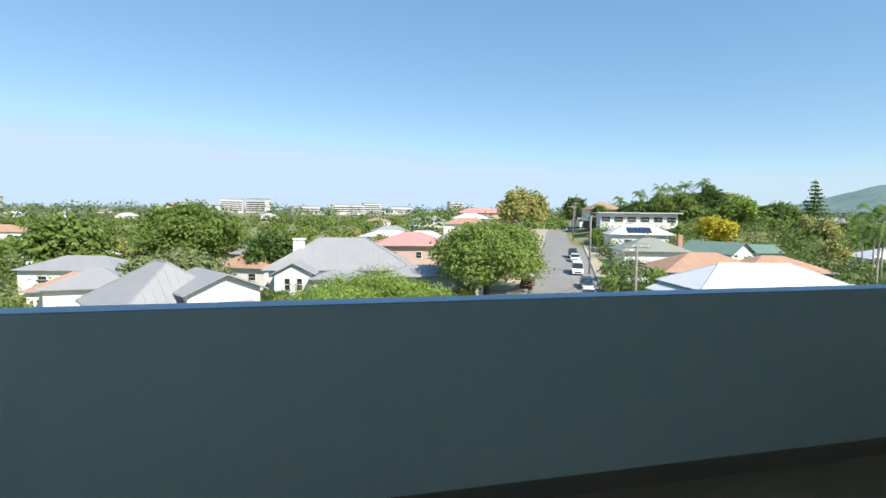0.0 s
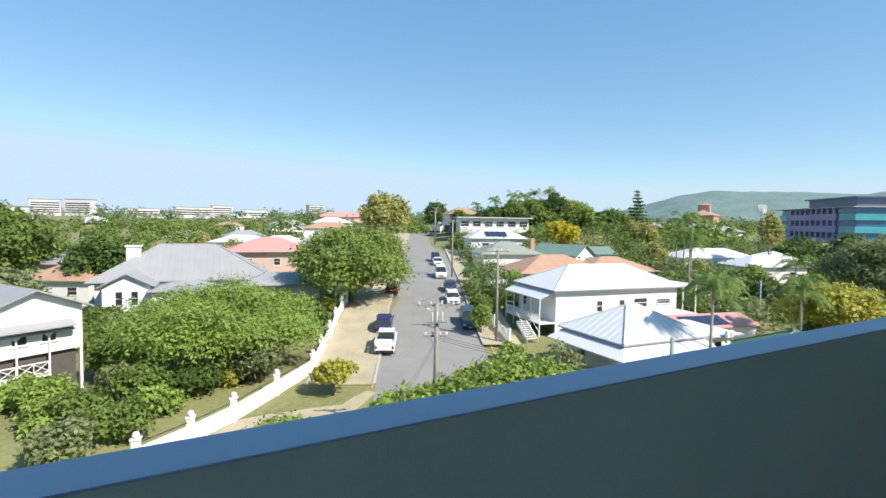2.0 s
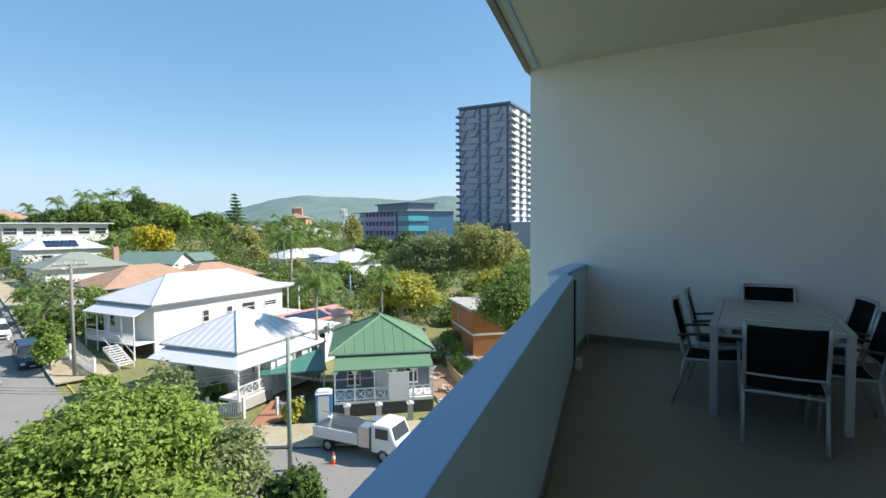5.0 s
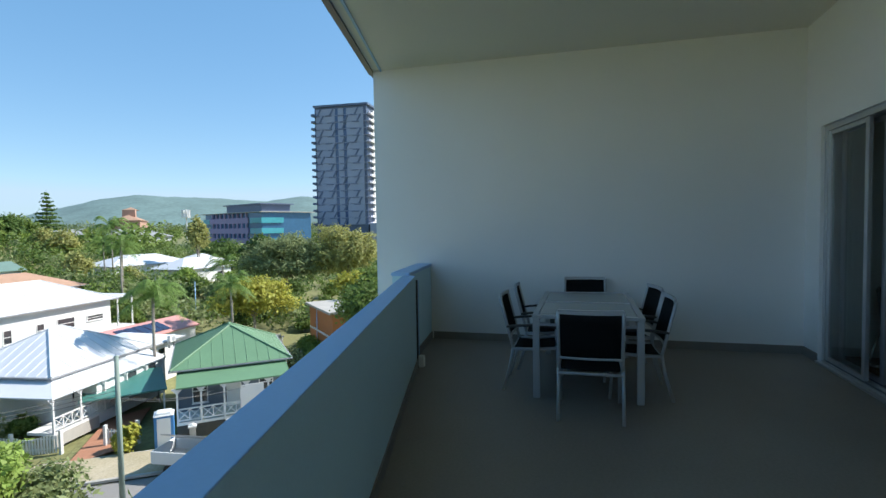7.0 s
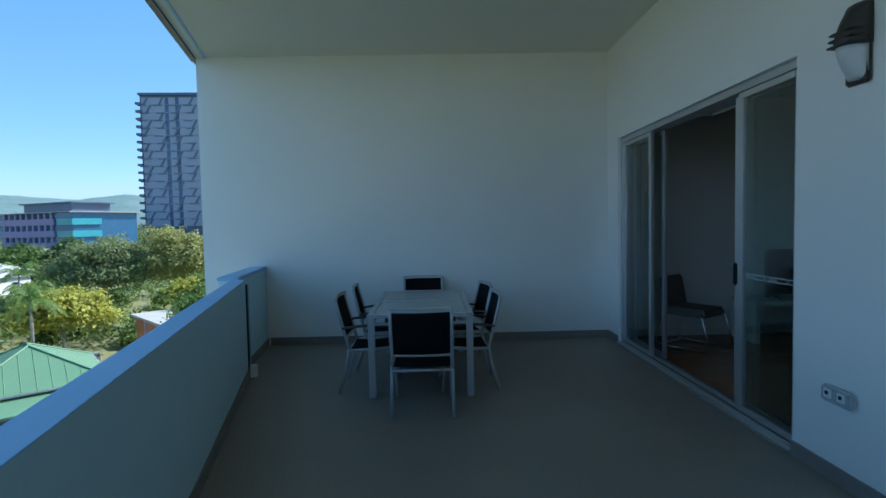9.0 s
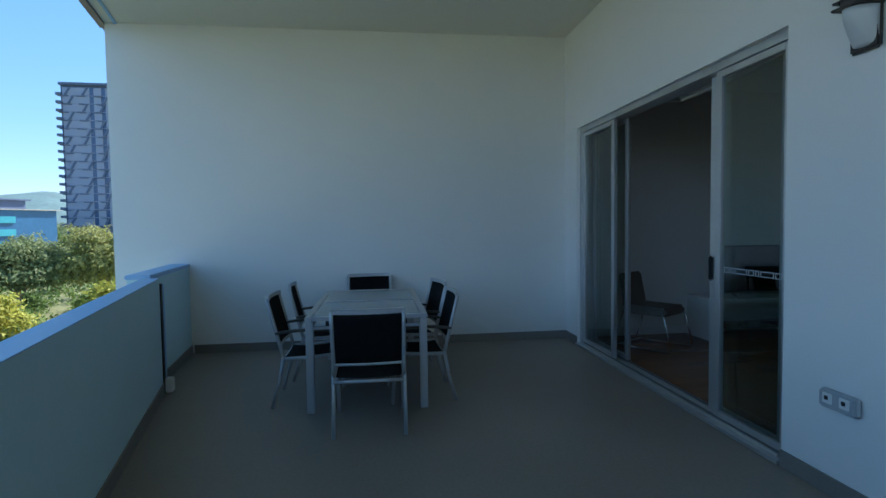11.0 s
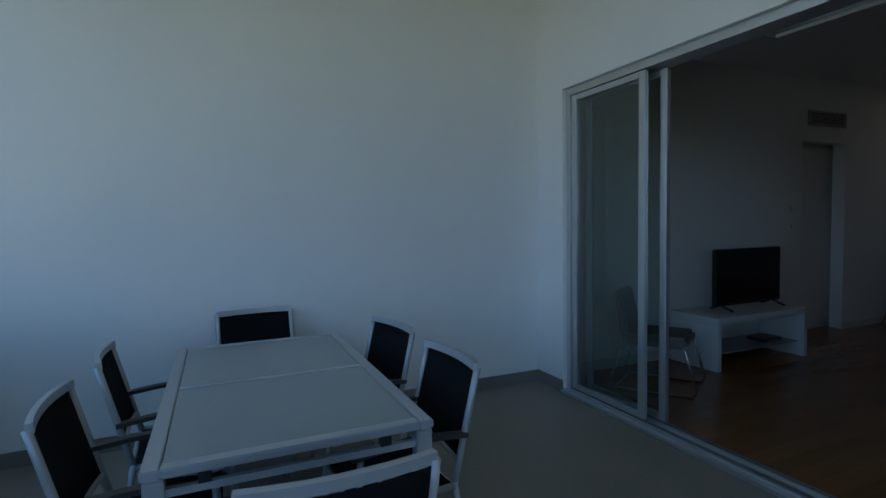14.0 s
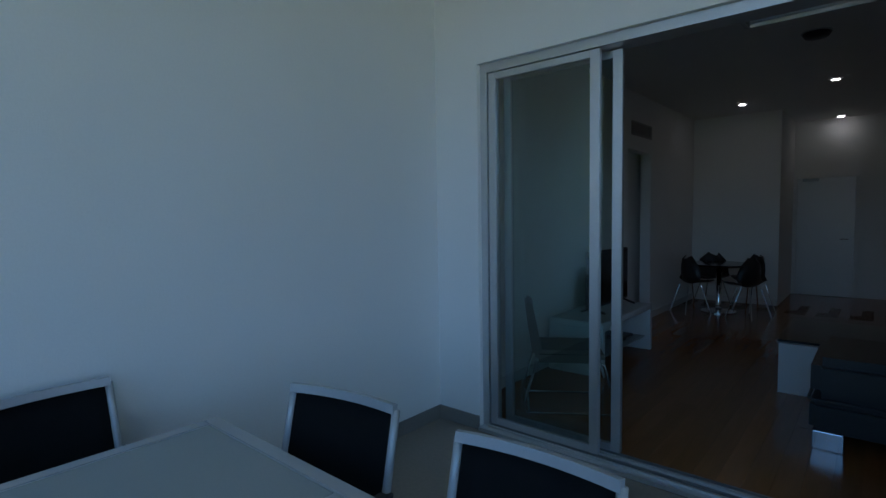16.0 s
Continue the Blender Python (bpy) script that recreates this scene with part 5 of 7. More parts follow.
# two-storey white house
h, f0, top = house("two_storey_house", "large white two-storey timber house with a white roof", 28.8, 56.0, 3, 16.5, 8.4, -9.2, 3.4, 2.3, "roof_white", seams=True, eave=0.5,
                   windows=[("f", -2.6, 0.9, 0.8, 1.3), ("f", 0.4, 0.9, 0.8, 1.3), ("f", 3.0, 1.2, 1.9, 1.1), ("f", 6.3, 1.5, 2.0, 0.6), ("l", 2.6, 0.9, 0.8, 1.3)])
part("lower_wall", Geo().box(-8.2, -4.16, 0, 8.2, -3.9, f0 - 0.004), "white_paint", h, "white boarded lower storey")
skirt_roof(h, 16.5, 8.4, top + 0.02, 2.0, 0.8, "roof_white", "l")
g = Geo().box(-10.2, -4.2, f0 - 0.15, -8.26, 4.0, f0)
part("verandah_floor", g, "white_paint", h)
for py in (-4.15, -2.2, -0.2, 1.8, 3.8):
    part("post", Geo().box(-10.2, py, 0, -10.1, py + 0.1, top - 0.8), "white_paint", h)
for k in range(4):
    y0 = -4.05 + 1.98 * k
    g = Geo().box(-10.18, y0, f0 + 0.85, -10.12, y0 + 1.85, f0 + 0.92).box(-10.18, y0, f0 + 0.1, -10.12, y0 + 1.85, f0 + 0.16)
    for j in range(11):
        g.box(-10.17, y0 + 0.17 * j, f0 + 0.16, -10.13, y0 + 0.17 * j + 0.05, f0 + 0.85)
    tagged(part("railing", g, "white_paint", h), kind="stuff")
part("rear_deck_roof", Geo().box(8.0, -3.6, top - 0.05, 12.2, 3.6, top + 0.12), "roof_white", h)
for px, py in ((12.0, -3.4), (12.0, 3.3), (10.0, -3.4)):
    part("post", Geo().box(px, py, 0, px + 0.12, py + 0.12, top - 0.06), "white_paint", h)
part("deck", Geo().box(8.27, -3.6, f0 - 0.2, 12.2, 3.6, f0), "white_paint", h)
st = thing("front_stairs", "white timber front stairs of the two-storey house", "stairs", m=pose(17.6, 53.2, gz(17.6, 53.2), 0, 0, 3))
for k in range(9):
    part("tread", Geo().box(-0.9, -1.0 - 0.26 * k, 1.55 - 0.175 * k, 0.3, -0.72 - 0.26 * k, 1.60 - 0.175 * k), "white_paint", st)
for sx in (-0.95, 0.32):
    part("stringer", Geo().put([(sx, -0.7, 1.3), (sx, -3.2, -0.2), (sx, -3.2, 0.1), (sx, -0.7, 1.62), (sx + 0.05, -0.7, 1.3), (sx + 0.05, -3.2, -0.2), (sx + 0.05, -3.2, 0.1), (sx + 0.05, -0.7, 1.62)],
                               [(0, 1, 2, 3), (7, 6, 5, 4), (0, 4, 5, 1), (1, 5, 6, 2), (2, 6, 7, 3), (3, 7, 4, 0)]), "white_paint", st)
    part("handrail", Geo().tube([(sx, -0.7, 2.5), (sx, -3.2, 0.95), (sx, -3.2, -0.1)], 0.035, 6), "white_paint", st)
ar = thing("garden_arbor", "white timber garden arbor at a front gate", "arbor", m=pose(21.8, 70.0, gz(21.8, 70.0) - 0.05, 0, 0, -14))
for px in (-1.1, 1.1):
    for py in (-0.6, 0.6):
        part("post", Geo().box(px - 0.07, py - 0.07, 0, px + 0.07, py + 0.07, 2.2), "white_paint", ar)
for py in (-0.6, 0.6):
    part("beam", Geo().box(-1.5, py - 0.05, 2.204, 1.5, py + 0.05, 2.36), "white_paint", ar)
for k in range(6):
    part("rafter", Geo().box(-1.25 + 0.48 * k, -0.9, 2.364, -1.15 + 0.48 * k, 0.9, 2.46), "white_paint", ar)
# green-roofed cottage
GA = -49.5
h, f0, top = house("green_cottage", "small cottage with a green hipped metal roof and shade-darkened verandah wall", 27.4, 29.4, GA, 7.2, 8.2, -11.0, 2.9, 2.1, "roof_green", "verandah_shade", seams=True, eave=0.4,
                   windows=[("f", -2.2, 0.5, 1.0, 1.7), ("f", 2.2, 0.5, 1.0, 1.7)])
skirt_roof(h, 7.2, 8.2, top - 0.02, 2.3, 0.55, "roof_green", "f")
verandah(h, -3.6, 3.6, -6.35, -4.1, f0, top - 0.62, 6, cross=True)
part("front_door", Geo().box(-0.5, -4.16, f0, 0.5, -4.104, f0 + 2.05), "white_gloss", h)
part("door_board", Geo().box(0.3, -6.45, f0 + 0.05, 1.8, -6.40, f0 + 2.0), "white_paint", h, "pale board leaning at the verandah entrance")
part("side_wall", Geo().box(3.62, -4.1, f0 - 0.6, 3.7, 4.1, top), "white_paint", h)
# a dark sheet stands in for the shade below the verandah floor
part("lower_front", Geo().box(-3.6, -6.3, 0, 3.6, -6.2, f0 - 0.19), "shade", h, "dark sheet for the shaded gap under the verandah")
# carport with teal roof
cp = thing("carport", "teal metal-roofed carport beside the white cottage", "carport", m=pose(22.6, 34.8, gz(22, 34), 0, 0, -42))
part("roof", Geo().put([(-2.6, -2.4, 2.3), (2.6, -2.4, 2.3), (2.6, 2.6, 2.75), (-2.6, 2.6, 2.75), (-2.6, -2.4, 2.2), (2.6, -2.4, 2.2), (2.6, 2.6, 2.65), (-2.6, 2.6, 2.65)],
                       [(0, 1, 2, 3), (7, 6, 5, 4), (0, 4, 5, 1), (1, 5, 6, 2), (2, 6, 7, 3), (3, 7, 4, 0)]), "roof_teal", cp)
for px in (-2.4, 2.4):
    for py in (-2.2, 2.3):
        part("post", Geo().box(px - 0.05, py - 0.05, 0, px + 0.05, py + 0.05, 2.2 if py < 0 else 2.6), "white_paint", cp)
HOUSES.append((22.6, 34.8, 4))
# building yard beside the green cottage
yw = thing("yard_wall", "low weathered timber wall along the driveway", "wall")
for (x0, y0), (x1, y1) in zip([(29.6, 22.2), (32.5, 25.2), (36.4, 28.4), (41.0, 31.4)], [(32.5, 25.2), (36.4, 28.4), (41.0, 31.4)]):
    dx, dy = x1 - x0, y1 - y0
    q = math.hypot(dx, dy)
    for r in range(4):
        z = gz(x0, y0) - 0.1 + 0.26 * r
        part("board", Geo().box(0.03, -0.04, z, q - 0.03, 0.04, z + 0.245, pose(x0, y0, 0, 0, 0, math.degrees(math.atan2(dy, dx)))), "yard_timber", yw)
    part("post", Geo().box(-0.07, -0.12, gz(x0, y0) - 0.2, 0.07, -0.045, gz(x0, y0) + 1.05, pose(x0, y0, 0, 0, 0, math.degrees(math.atan2(dy, dx)))), "shade", yw)
rj = random.Random(61)
for k, (x, y, label) in enumerate(((27.6, 21.9, "heap of pale rubble and grey sheet offcuts"), (29.0, 23.6, "heap of broken boards on red soil"), (31.6, 26.8, "heap of brown timber offcuts on red soil"))):
    pile = thing("rubble_heap", label, "rubble", "heaps in the building yard", m=pose(x, y, gz(x, y), 0, 0, 40 * k))
    for n in range(16):
        a, q = rj.uniform(0, 6.28), rj.uniform(0, 1.0)
        L, W = rj.uniform(0.2, 0.8), rj.uniform(0.08, 0.3)
        part("offcut", Geo().box(-L, -W, 0, L, W, rj.uniform(0.03, 0.14), pose(math.cos(a) * q, math.sin(a) * q, 0.55 * (1.05 - q) * rj.random() + 0.02, rj.uniform(-22, 22), rj.uniform(-22, 22), rj.uniform(0, 360))),
             rj.choice(("concrete", "yard_timber", "white_paint", "grey_plastic") if k == 0 else ("yard_timber", "yard_timber", "brick_tan", "concrete")), pile)
# red-roofed shed with solar panels
h, f0, top = house("red_roofed_shed", "low white outbuilding with a faded red roof and solar panels", 34.5, 45.5, 0, 9.5, 5.0, -10.9, 2.3, 0.8, "roof_pink", eave=0.3, kind="gable", windows=[("f", 1.5, 0.9, 1.2, 0.9)])
for k in range(5):
    part("solar_panel", Geo().put([(-3.6 + k * 1.05, -2.4, top + 0.24), (-2.65 + k * 1.05, -2.4, top + 0.24), (-2.65 + k * 1.05, -0.6, top + 0.82), (-3.6 + k * 1.05, -0.6, top + 0.82),
                                   (-3.6 + k * 1.05, -2.4, top + 0.2), (-2.65 + k * 1.05, -2.4, top + 0.2), (-2.65 + k * 1.05, -0.6, top + 0.78), (-3.6 + k * 1.05, -0.6, top + 0.78)],
                                  [(0, 1, 2, 3), (7, 6, 5, 4), (0, 4, 5, 1), (1, 5, 6, 2), (2, 6, 7, 3), (3, 7, 4, 0)]), "solar", h, "dark blue solar panel")
# orange brick flats
h = thing("brick_flats", "two-storey orange brick flats with a flat pale roof", "apartment building", m=pose(47.3, 25.8, -12.2, 0, 0, 45))
part("wall", Geo().box(-4.2, -6, 0, 4.2, 6, 5.0), "brick_orange", h)
part("roof", Geo().box(-4.5, -6.4, 5.004, 4.5, 6.4, 5.25), "concrete", h)
part("floor_band", Geo().box(-4.26, -6.06, 2.4, 4.26, 6.06, 2.6), "white_paint", h)
part("floor_band", Geo().box(-4.25, -6.05, 0.0, 4.25, 6.05, 0.2), "white_paint", h)
for k in range(3):
    window(h, -4.2, -3.5 + 3 * k, 3.4, 1.4, 1.0, 180)
    window(h, -4.2, -3.5 + 3 * k, 0.9, 1.4, 1.0, 180)
HOUSES.append((47.3, 25.8, 9))
# left side of the street
h, f0, top = house("gabled_house", "large white timber house with a pale grey hipped roof", -30.85, 47.4, 43.5, 8.0, 10.9, -9.9, 3.0, 3.8, "roof_grey", seams=True, eave=1.4,
                   windows=[("f", -2.6, 0.7, 1.2, 1.6), ("f", 0, 0.7, 1.2, 1.6), ("f", 2.4, 0.7, 1.2, 1.6), ("l", 2, 0.7, 1.2, 1.6), ("l", -2, 0.7, 1.2, 1.6)])
verandah(h, -4.0, 4.0, -6.6, -5.45, f0, top, 5)
house("rear_cottage", "small white cottage with a pale grey hipped roof", -48.0, 65.0, 20, 9, 8, -10.6, 3.0, 2.0, "roof_grey", eave=0.6)
hg, fg, tg = house("gabled_wing", "white gabled wing with a bay window hood", -26.4, 47.2, 133.5, 6.4, 6.2, -8.4, 3.3, 1.3, "roof_grey", eave=0.6, kind="gable", windows=[("l", 0.9, 0.8, 1.0, 1.5), ("l", -0.9, 0.8, 1.0, 1.5)])
part("window_hood", Geo().put([(-3.25, -2.3, 2.3 + fg), (-3.25, 2.3, 2.3 + fg), (-4.2, 2.3, 1.95 + fg), (-4.2, -2.3, 1.95 + fg), (-3.25, -2.3, 2.2 + fg), (-3.25, 2.3, 2.2 + fg), (-4.2, 2.3, 1.87 + fg), (-4.2, -2.3, 1.87 + fg)],
                              [(0, 1, 2, 3), (7, 6, 5, 4), (0, 4, 5, 1), (1, 5, 6, 2), (2, 6, 7, 3), (3, 7, 4, 0)]), "roof_grey", hg)
h, f0, top = house("grey_roofed_house", "sprawling white timber house with a large pale grey hipped roof", -20.5, 81.5, 6, 20, 13, -9.6, 3.0, 4.3, "roof_grey", seams=True, eave=0.8,
                   windows=[("f", -6, 0.8, 1.0, 1.6), ("f", -3, 0.8, 1.0, 1.6), ("f", 2, 0.8, 1.0, 1.6)])
part("chimney", Geo().box(-7.2, -2.6, top, -5.6, -1.4, top + 4.2).box(-7.35, -2.75, top + 4.203, -5.45, -1.25, top + 4.4), "white_paint", h, "stout white chimney")
g2, f2, t2 = house("side_wing", "white wing with a low grey verandah roof", -8.0, 75.4, 6, 9.5, 6.0, -9.6, 2.5, 1.3, "roof_grey", eave=0.7, windows=[("f", 0.5, 0.7, 1.0, 1.4), ("r", 0, 0.7, 1.0, 1.4)])
g2, f2, t2 = house("gabled_bay", "white gabled bay with tall windows", -25.5, 73.0, 96, 6.0, 5.0, -9.6, 3.1, 1.3, "roof_grey", eave=0.5, kind="gable", windows=[("l", 0.8, 0.7, 0.8, 1.7), ("l", -0.8, 0.7, 0.8, 1.7)])
g2, f2, t2 = house("low_wing", "white wing with a pale grey lean-to roof", -19.0, 71.5, 6, 7.0, 5.0, -9.8, 2.6, 0.9, "roof_grey", eave=0.5, windows=[("f", 0.5, 0.7, 1.4, 1.4)])
house("pink_roofed_house", "pink brick house with a pink hipped roof", -10.5, 105, 4, 14.5, 11, -8.0, 3.6, 2.4, "roof_pink", "brick_pink", eave=0.8, windows=[("f", -4, 1.2, 1.6, 1.3), ("f", 1, 1.2, 1.2, 1.3), ("f", 5, 1.2, 1.2, 1.3)])
house("terracotta_house", "house with a long terracotta tiled roof", 34.5, 77.5, -4, 14, 10, -8.6, 2.4, 2.5, "roof_tile", "brick_tan", eave=0.6, windows=[("f", -4, 0.8, 1.6, 1.2)])
house("terracotta_house", "house with a long terracotta tiled roof", 45.5, 78.0, -4, 12, 9, -8.6, 2.4, 2.1, "roof_tile", "brick_tan", eave=0.6, windows=[("f", 0, 0.8, 1.6, 1.2)])
h, f0, top = house("olive_roofed_house", "house with an olive grey hipped roof and chimney", 34.0, 96, -6, 11, 9, -7.2, 2.7, 2.2, "roof_olive", eave=0.6)
part("chimney", Geo().box(5.0, -1, top, 5.8, -0.2, top + 3.0), "brick_tan", h)
house("green_gabled_house", "white gabled house with a dark green metal roof", 46.8, 96, -60, 10, 7, -7.2, 2.6, 1.8, "roof_sage", eave=0.5, kind="gable")
house("green_gabled_house", "white house with a dark green metal roof", 53.0, 96.5, 0, 9, 6, -7.0, 2.5, 1.2, "roof_sage", eave=0.5, kind="gable")
h, f0, top = house("solar_house", "white gabled house with dark solar panels on its roof", 39.5, 115, -8, 13, 8, -5.2, 3.0, 2.2, "roof_white", eave=0.5, windows=[("f", -3, 0.8, 1.6, 1.3), ("f", 3, 0.8, 1.6, 1.3)])
for k in range(4):
    part("solar_panel", Geo().put([(-3 + k * 1.3, -3.9, top + 0.55), (-1.8 + k * 1.3, -3.9, top + 0.55), (-1.8 + k * 1.3, -1.6, top + 1.66), (-3 + k * 1.3, -1.6, top + 1.66)], [(0, 1, 2, 3)]), "solar", h)
h = thing("hilltop_house", "long white modern house with flat roofs on the hill", "house", m=pose(50, 143, gz(50, 143) - 0.3, 0, 0, -10))
part("wall", Geo().box(-10, -4, 0, 10, 4, 5.0), "white_paint", h)
part("roof", Geo().box(-11, -5.2, 5.004, 11, 4.6, 5.25), "roof_white", h)
for k in range(6):
    window(h, -8.6 + 3.4 * k, -4.0, 2.6, 2.4, 1.5, -90)
HOUSES.append((50, 143, 14))
house("long_pink_house", "wide house with a faded pink roof beyond the crest", 26, 330, 4, 34, 14, 0.0, 3.6, 3.0, "roof_pink", "brick_pink", eave=0.8, windows=[("f", -9, 1.0, 2.0, 1.3), ("f", 0, 1.0, 2.0, 1.3), ("f", 9, 1.0, 2.0, 1.3)])
house("hilltop_house", "white house with a red tiled roof on the hilltop", 47, 163, 0, 10, 8, 0.5, 3.5, 2.2, "roof_tile", eave=0.5, windows=[("f", 0, 0.8, 2.0, 1.3)])
for k, (x, y, L, W, fz, rf) in enumerate([(80, 92, 16, 9, -8.2, "roof_white"), (79, 78, 12, 8, -8.8, "roof_white"), (88, 84, 10, 8, -8.5, "roof_white"), 
                                          (-30, 118, 14, 9, -9.6, "roof_white"), (-9, 140, 12, 8, -7.5, "roof_white"), (-48, 108, 15, 9, -9.5, "roof_grey"), (-2, 128, 8, 6, -7.6, "roof_grey"), (-62, 84, 15, 9, -10.5, "roof_grey"), (-75, 100, 12, 8, -10, "roof_white"),
                                          (-50, 66, 10, 7, -11, "roof_tile"), (-38, 90, 9, 6, -10.6, "roof_tile"), (-20, 160, 16, 10, -8, "roof_white"), (5, 170, 16, 10, -4, "roof_tile")]):
    house("suburban_house", {"roof_white": "white suburban house with a white metal roof", "roof_grey": "white suburban house with a grey metal roof", "roof_tile": "suburban house with a terracotta roof"}[rf],
          x, y, 7 * (k % 5) - 14, L, W, fz, 2.9, 1.9, rf, windows=[("f", -L / 4, 0.9, 1.4, 1.2), ("f", L / 4, 0.9, 1.4, 1.2)])

# ------------------------------------------------------------ fences, poles and wires
def fence_post(x, y, z, h):
    return Geo().box(x - 0.2, y - 0.2, z - 0.2, x + 0.2, y + 0.2, z + h).box(x - 0.26, y - 0.26, z + h + 0.002, x + 0.26, y + 0.26, z + h + 0.08).lathe(
        [(0.02, h + 0.08), (0.16, h + 0.12), (0.2, h + 0.24), (0.14, h + 0.38), (0.01, h + 0.42)], 10, pose(x, y, z))


fence = thing("garden_fence", "white rendered garden wall with ball-topped piers", "fence")
FP = [(-19.5, 25.5), (-17.0, 29.0), (-14.6, 32.3), (-12.4, 35.0), (-10.3, 37.8), (-7.7, 41.9), (-4.9, 46.2), (-4.0, 50.5), (-2.9, 55), (-1.9, 60), (-0.8, 65), (0.2, 69)]
for i, (x, y) in enumerate(FP):
    part("pier", fence_post(x, y, gz(x, y), 1.45), "white_paint", fence)
    if i and i != 2:
        x0, y0 = FP[i - 1]
        d = Vector((x - x0, y - y0)).normalized() * 0.21
        n = Vector((-d.y, d.x)).normalized() * 0.09
        za, zb = gz(x0, y0), gz(x, y)
        pts = [(x0 + d.x, y0 + d.y, za), (x - d.x, y - d.y, zb)]
        v = []
        for px, py, pz in pts:
            for s in (-1, 1):
                v += [(px + s * n.x, py + s * n.y, pz - 0.3), (px + s * n.x, py + s * n.y, pz + 0.95)]
        part("wall_panel", Geo().put(v, [(0, 1, 5, 4), (2, 6, 7, 3), (1, 3, 7, 5), (0, 2, 3, 1), (4, 5, 7, 6)]), "white_paint", fence)
        part("top_rail", Geo().tube([(pts[0][0], pts[0][1], za + 1.2), (pts[1][0], pts[1][1], zb + 1.2)], 0.03, 5), "black", fence)


def picket_fence(name, label, pts, h, mat="white_paint"):
    f = thing(name, label, "fence")
    for (x0, y0), (x1, y1) in zip(pts, pts[1:]):
        d = math.hypot(x1 - x0, y1 - y0)
        a = math.degrees(math.atan2(y1 - y0, x1 - x0))
        for k in range(int(d / 0.16)):
            s = k * 0.16 / d
            x, y = x0 + (x1 - x0) * s, y0 + (y1 - y0) * s
            part("picket", Geo().box(-0.05, -0.012, 0, 0.05, 0.012, h * (0.9 + 0.1 * math.cos(k * 0.5)), pose(x, y, gz(x, y), 0, 0, a)), mat, f)
        for zz in (0.25, 0.8):
            part("rail", Geo().tube([(x0, y0, gz(x0, y0) + zz * h), (x1, y1, gz(x1, y1) + zz * h)], 0.03, 4), mat, f)
    for x, y in pts:
        part("post", Geo().box(x - 0.09, y - 0.09, gz(x, y) - 0.2, x + 0.09, y + 0.09, gz(x, y) + h + 0.25), mat, f)
    return f


picket_fence("picket_fence", "white timber picket fence before the cottage", [(14.6, 38.2), (15.7, 36.0), (16.9, 33.6)], 1.15)
picket_fence("picket_fence", "short white picket fence beside the driveway", [(18.2, 31.6), (19.3, 30.2)], 1.15)
picket_fence("picket_fence", "white fence stepping up the street", [(14.6, 49.5), (15.2, 55), (16.4, 62)], 1.5)
for k in range(4):
    x, y = 20.0 + 1.35 * k, 26.6 - 1.75 * k
    pr = thing("gate_pier", "pale masonry pier with a rounded cap", "pier", m=pose(x, y, gz(x, y) - 0.1, 0, 0, GA))
    part("shaft", Geo().box(-0.18, -0.18, 0, 0.18, 0.18, 1.15), "concrete", pr)
    part("cap", Geo().box(-0.25, -0.25, 1.152, 0.25, 0.25, 1.24).lathe([(0.2, 1.24), (0.15, 1.34), (0.02, 1.38)], 10), "white_paint", pr)
drive = structure("pavement_driveway", Geo().sheet([[(15.2 + 2.9 * k + 0.84 * 3.2 * s, 31.2 - 1.0 * k + 0.55 * 3.2 * s, -11.92) for k in (0, 0.33, 0.66, 1)] for s in (0, 0.5, 1, 1.6, 2.4)], -0.05), "pavers", "red-brown paved driveway")
HOUSES += [(17, 33, 3), (20, 29, 3), (22, 25, 3)]


def pole(label, x, y, top, arms=(), r=0.16, mat="pole_wood", extra=False, yaw=0.0):
    z = gz(x, y) - 0.2
    p = thing("power_pole", label, "power pole", m=pose(x, y, z, 0, 0, yaw))
    H = top - z
    part("mast", Geo().tube([(0, 0, 0), (0, 0, H)], r, 10, r * 0.75), mat, p, smooth=True)
    for dz, w in arms:
        part("crossarm", Geo().box(-w / 2, r * 0.6, H - dz - 0.06, w / 2, r * 0.6 + 0.1, H - dz + 0.06), mat, p)
        for k in range(4):
            u = -w / 2 + 0.12 + (w - 0.24) * k / 3
            part("insulator", Geo().lathe([(0.03, 0), (0.07, 0.05), (0.04, 0.1), (0.07, 0.15), (0.02, 0.2)], 8, pose(u, r * 0.6 + 0.05, H - dz + 0.06)), "ceramic", p)
        part("brace", Geo().tube([(-w / 3, r * 0.6 + 0.12, H - dz), (0, r * 0.6 + 0.02, H - dz - 0.6), (w / 3, r * 0.6 + 0.12, H - dz)], 0.02, 5), "alu", p)
    if extra:
        for s in (-0.3, 0.0, 0.3):
            part("fuse", Geo().tube([(s, -0.25, H - 1.0), (s, -0.3, H - 0.5)], 0.05, 7), "ceramic", p)
        part("bracket", Geo().box(-0.6, -0.3, H - 1.15, 0.6, -0.15, H - 1.05), "alu", p)
    return p


pole("grey timber power pole with crossarms and fuses", 1.6, 31.0, -3.3, ((0.15, 2.3), (2.0, 1.5)), 0.17, extra=True, yaw=-8)
pole("grey timber power pole with a wide crossarm", 13.6, 50.6, -1.3, ((0.12, 2.4), (3.4, 1.5)), 0.15, yaw=-14)
pole("green-grey steel service pole without crossarm", 12.85, 24.5, -4.5, (), 0.14, "pole_green")
pole("timber power pole with a short crossarm", 19.9, 86, 1.8, ((0.2, 1.6),), 0.16, yaw=-14)
pole("timber power pole with a crossarm", 31.8, 140, 4.6, ((0.2, 2.2),), 0.17, yaw=-14)
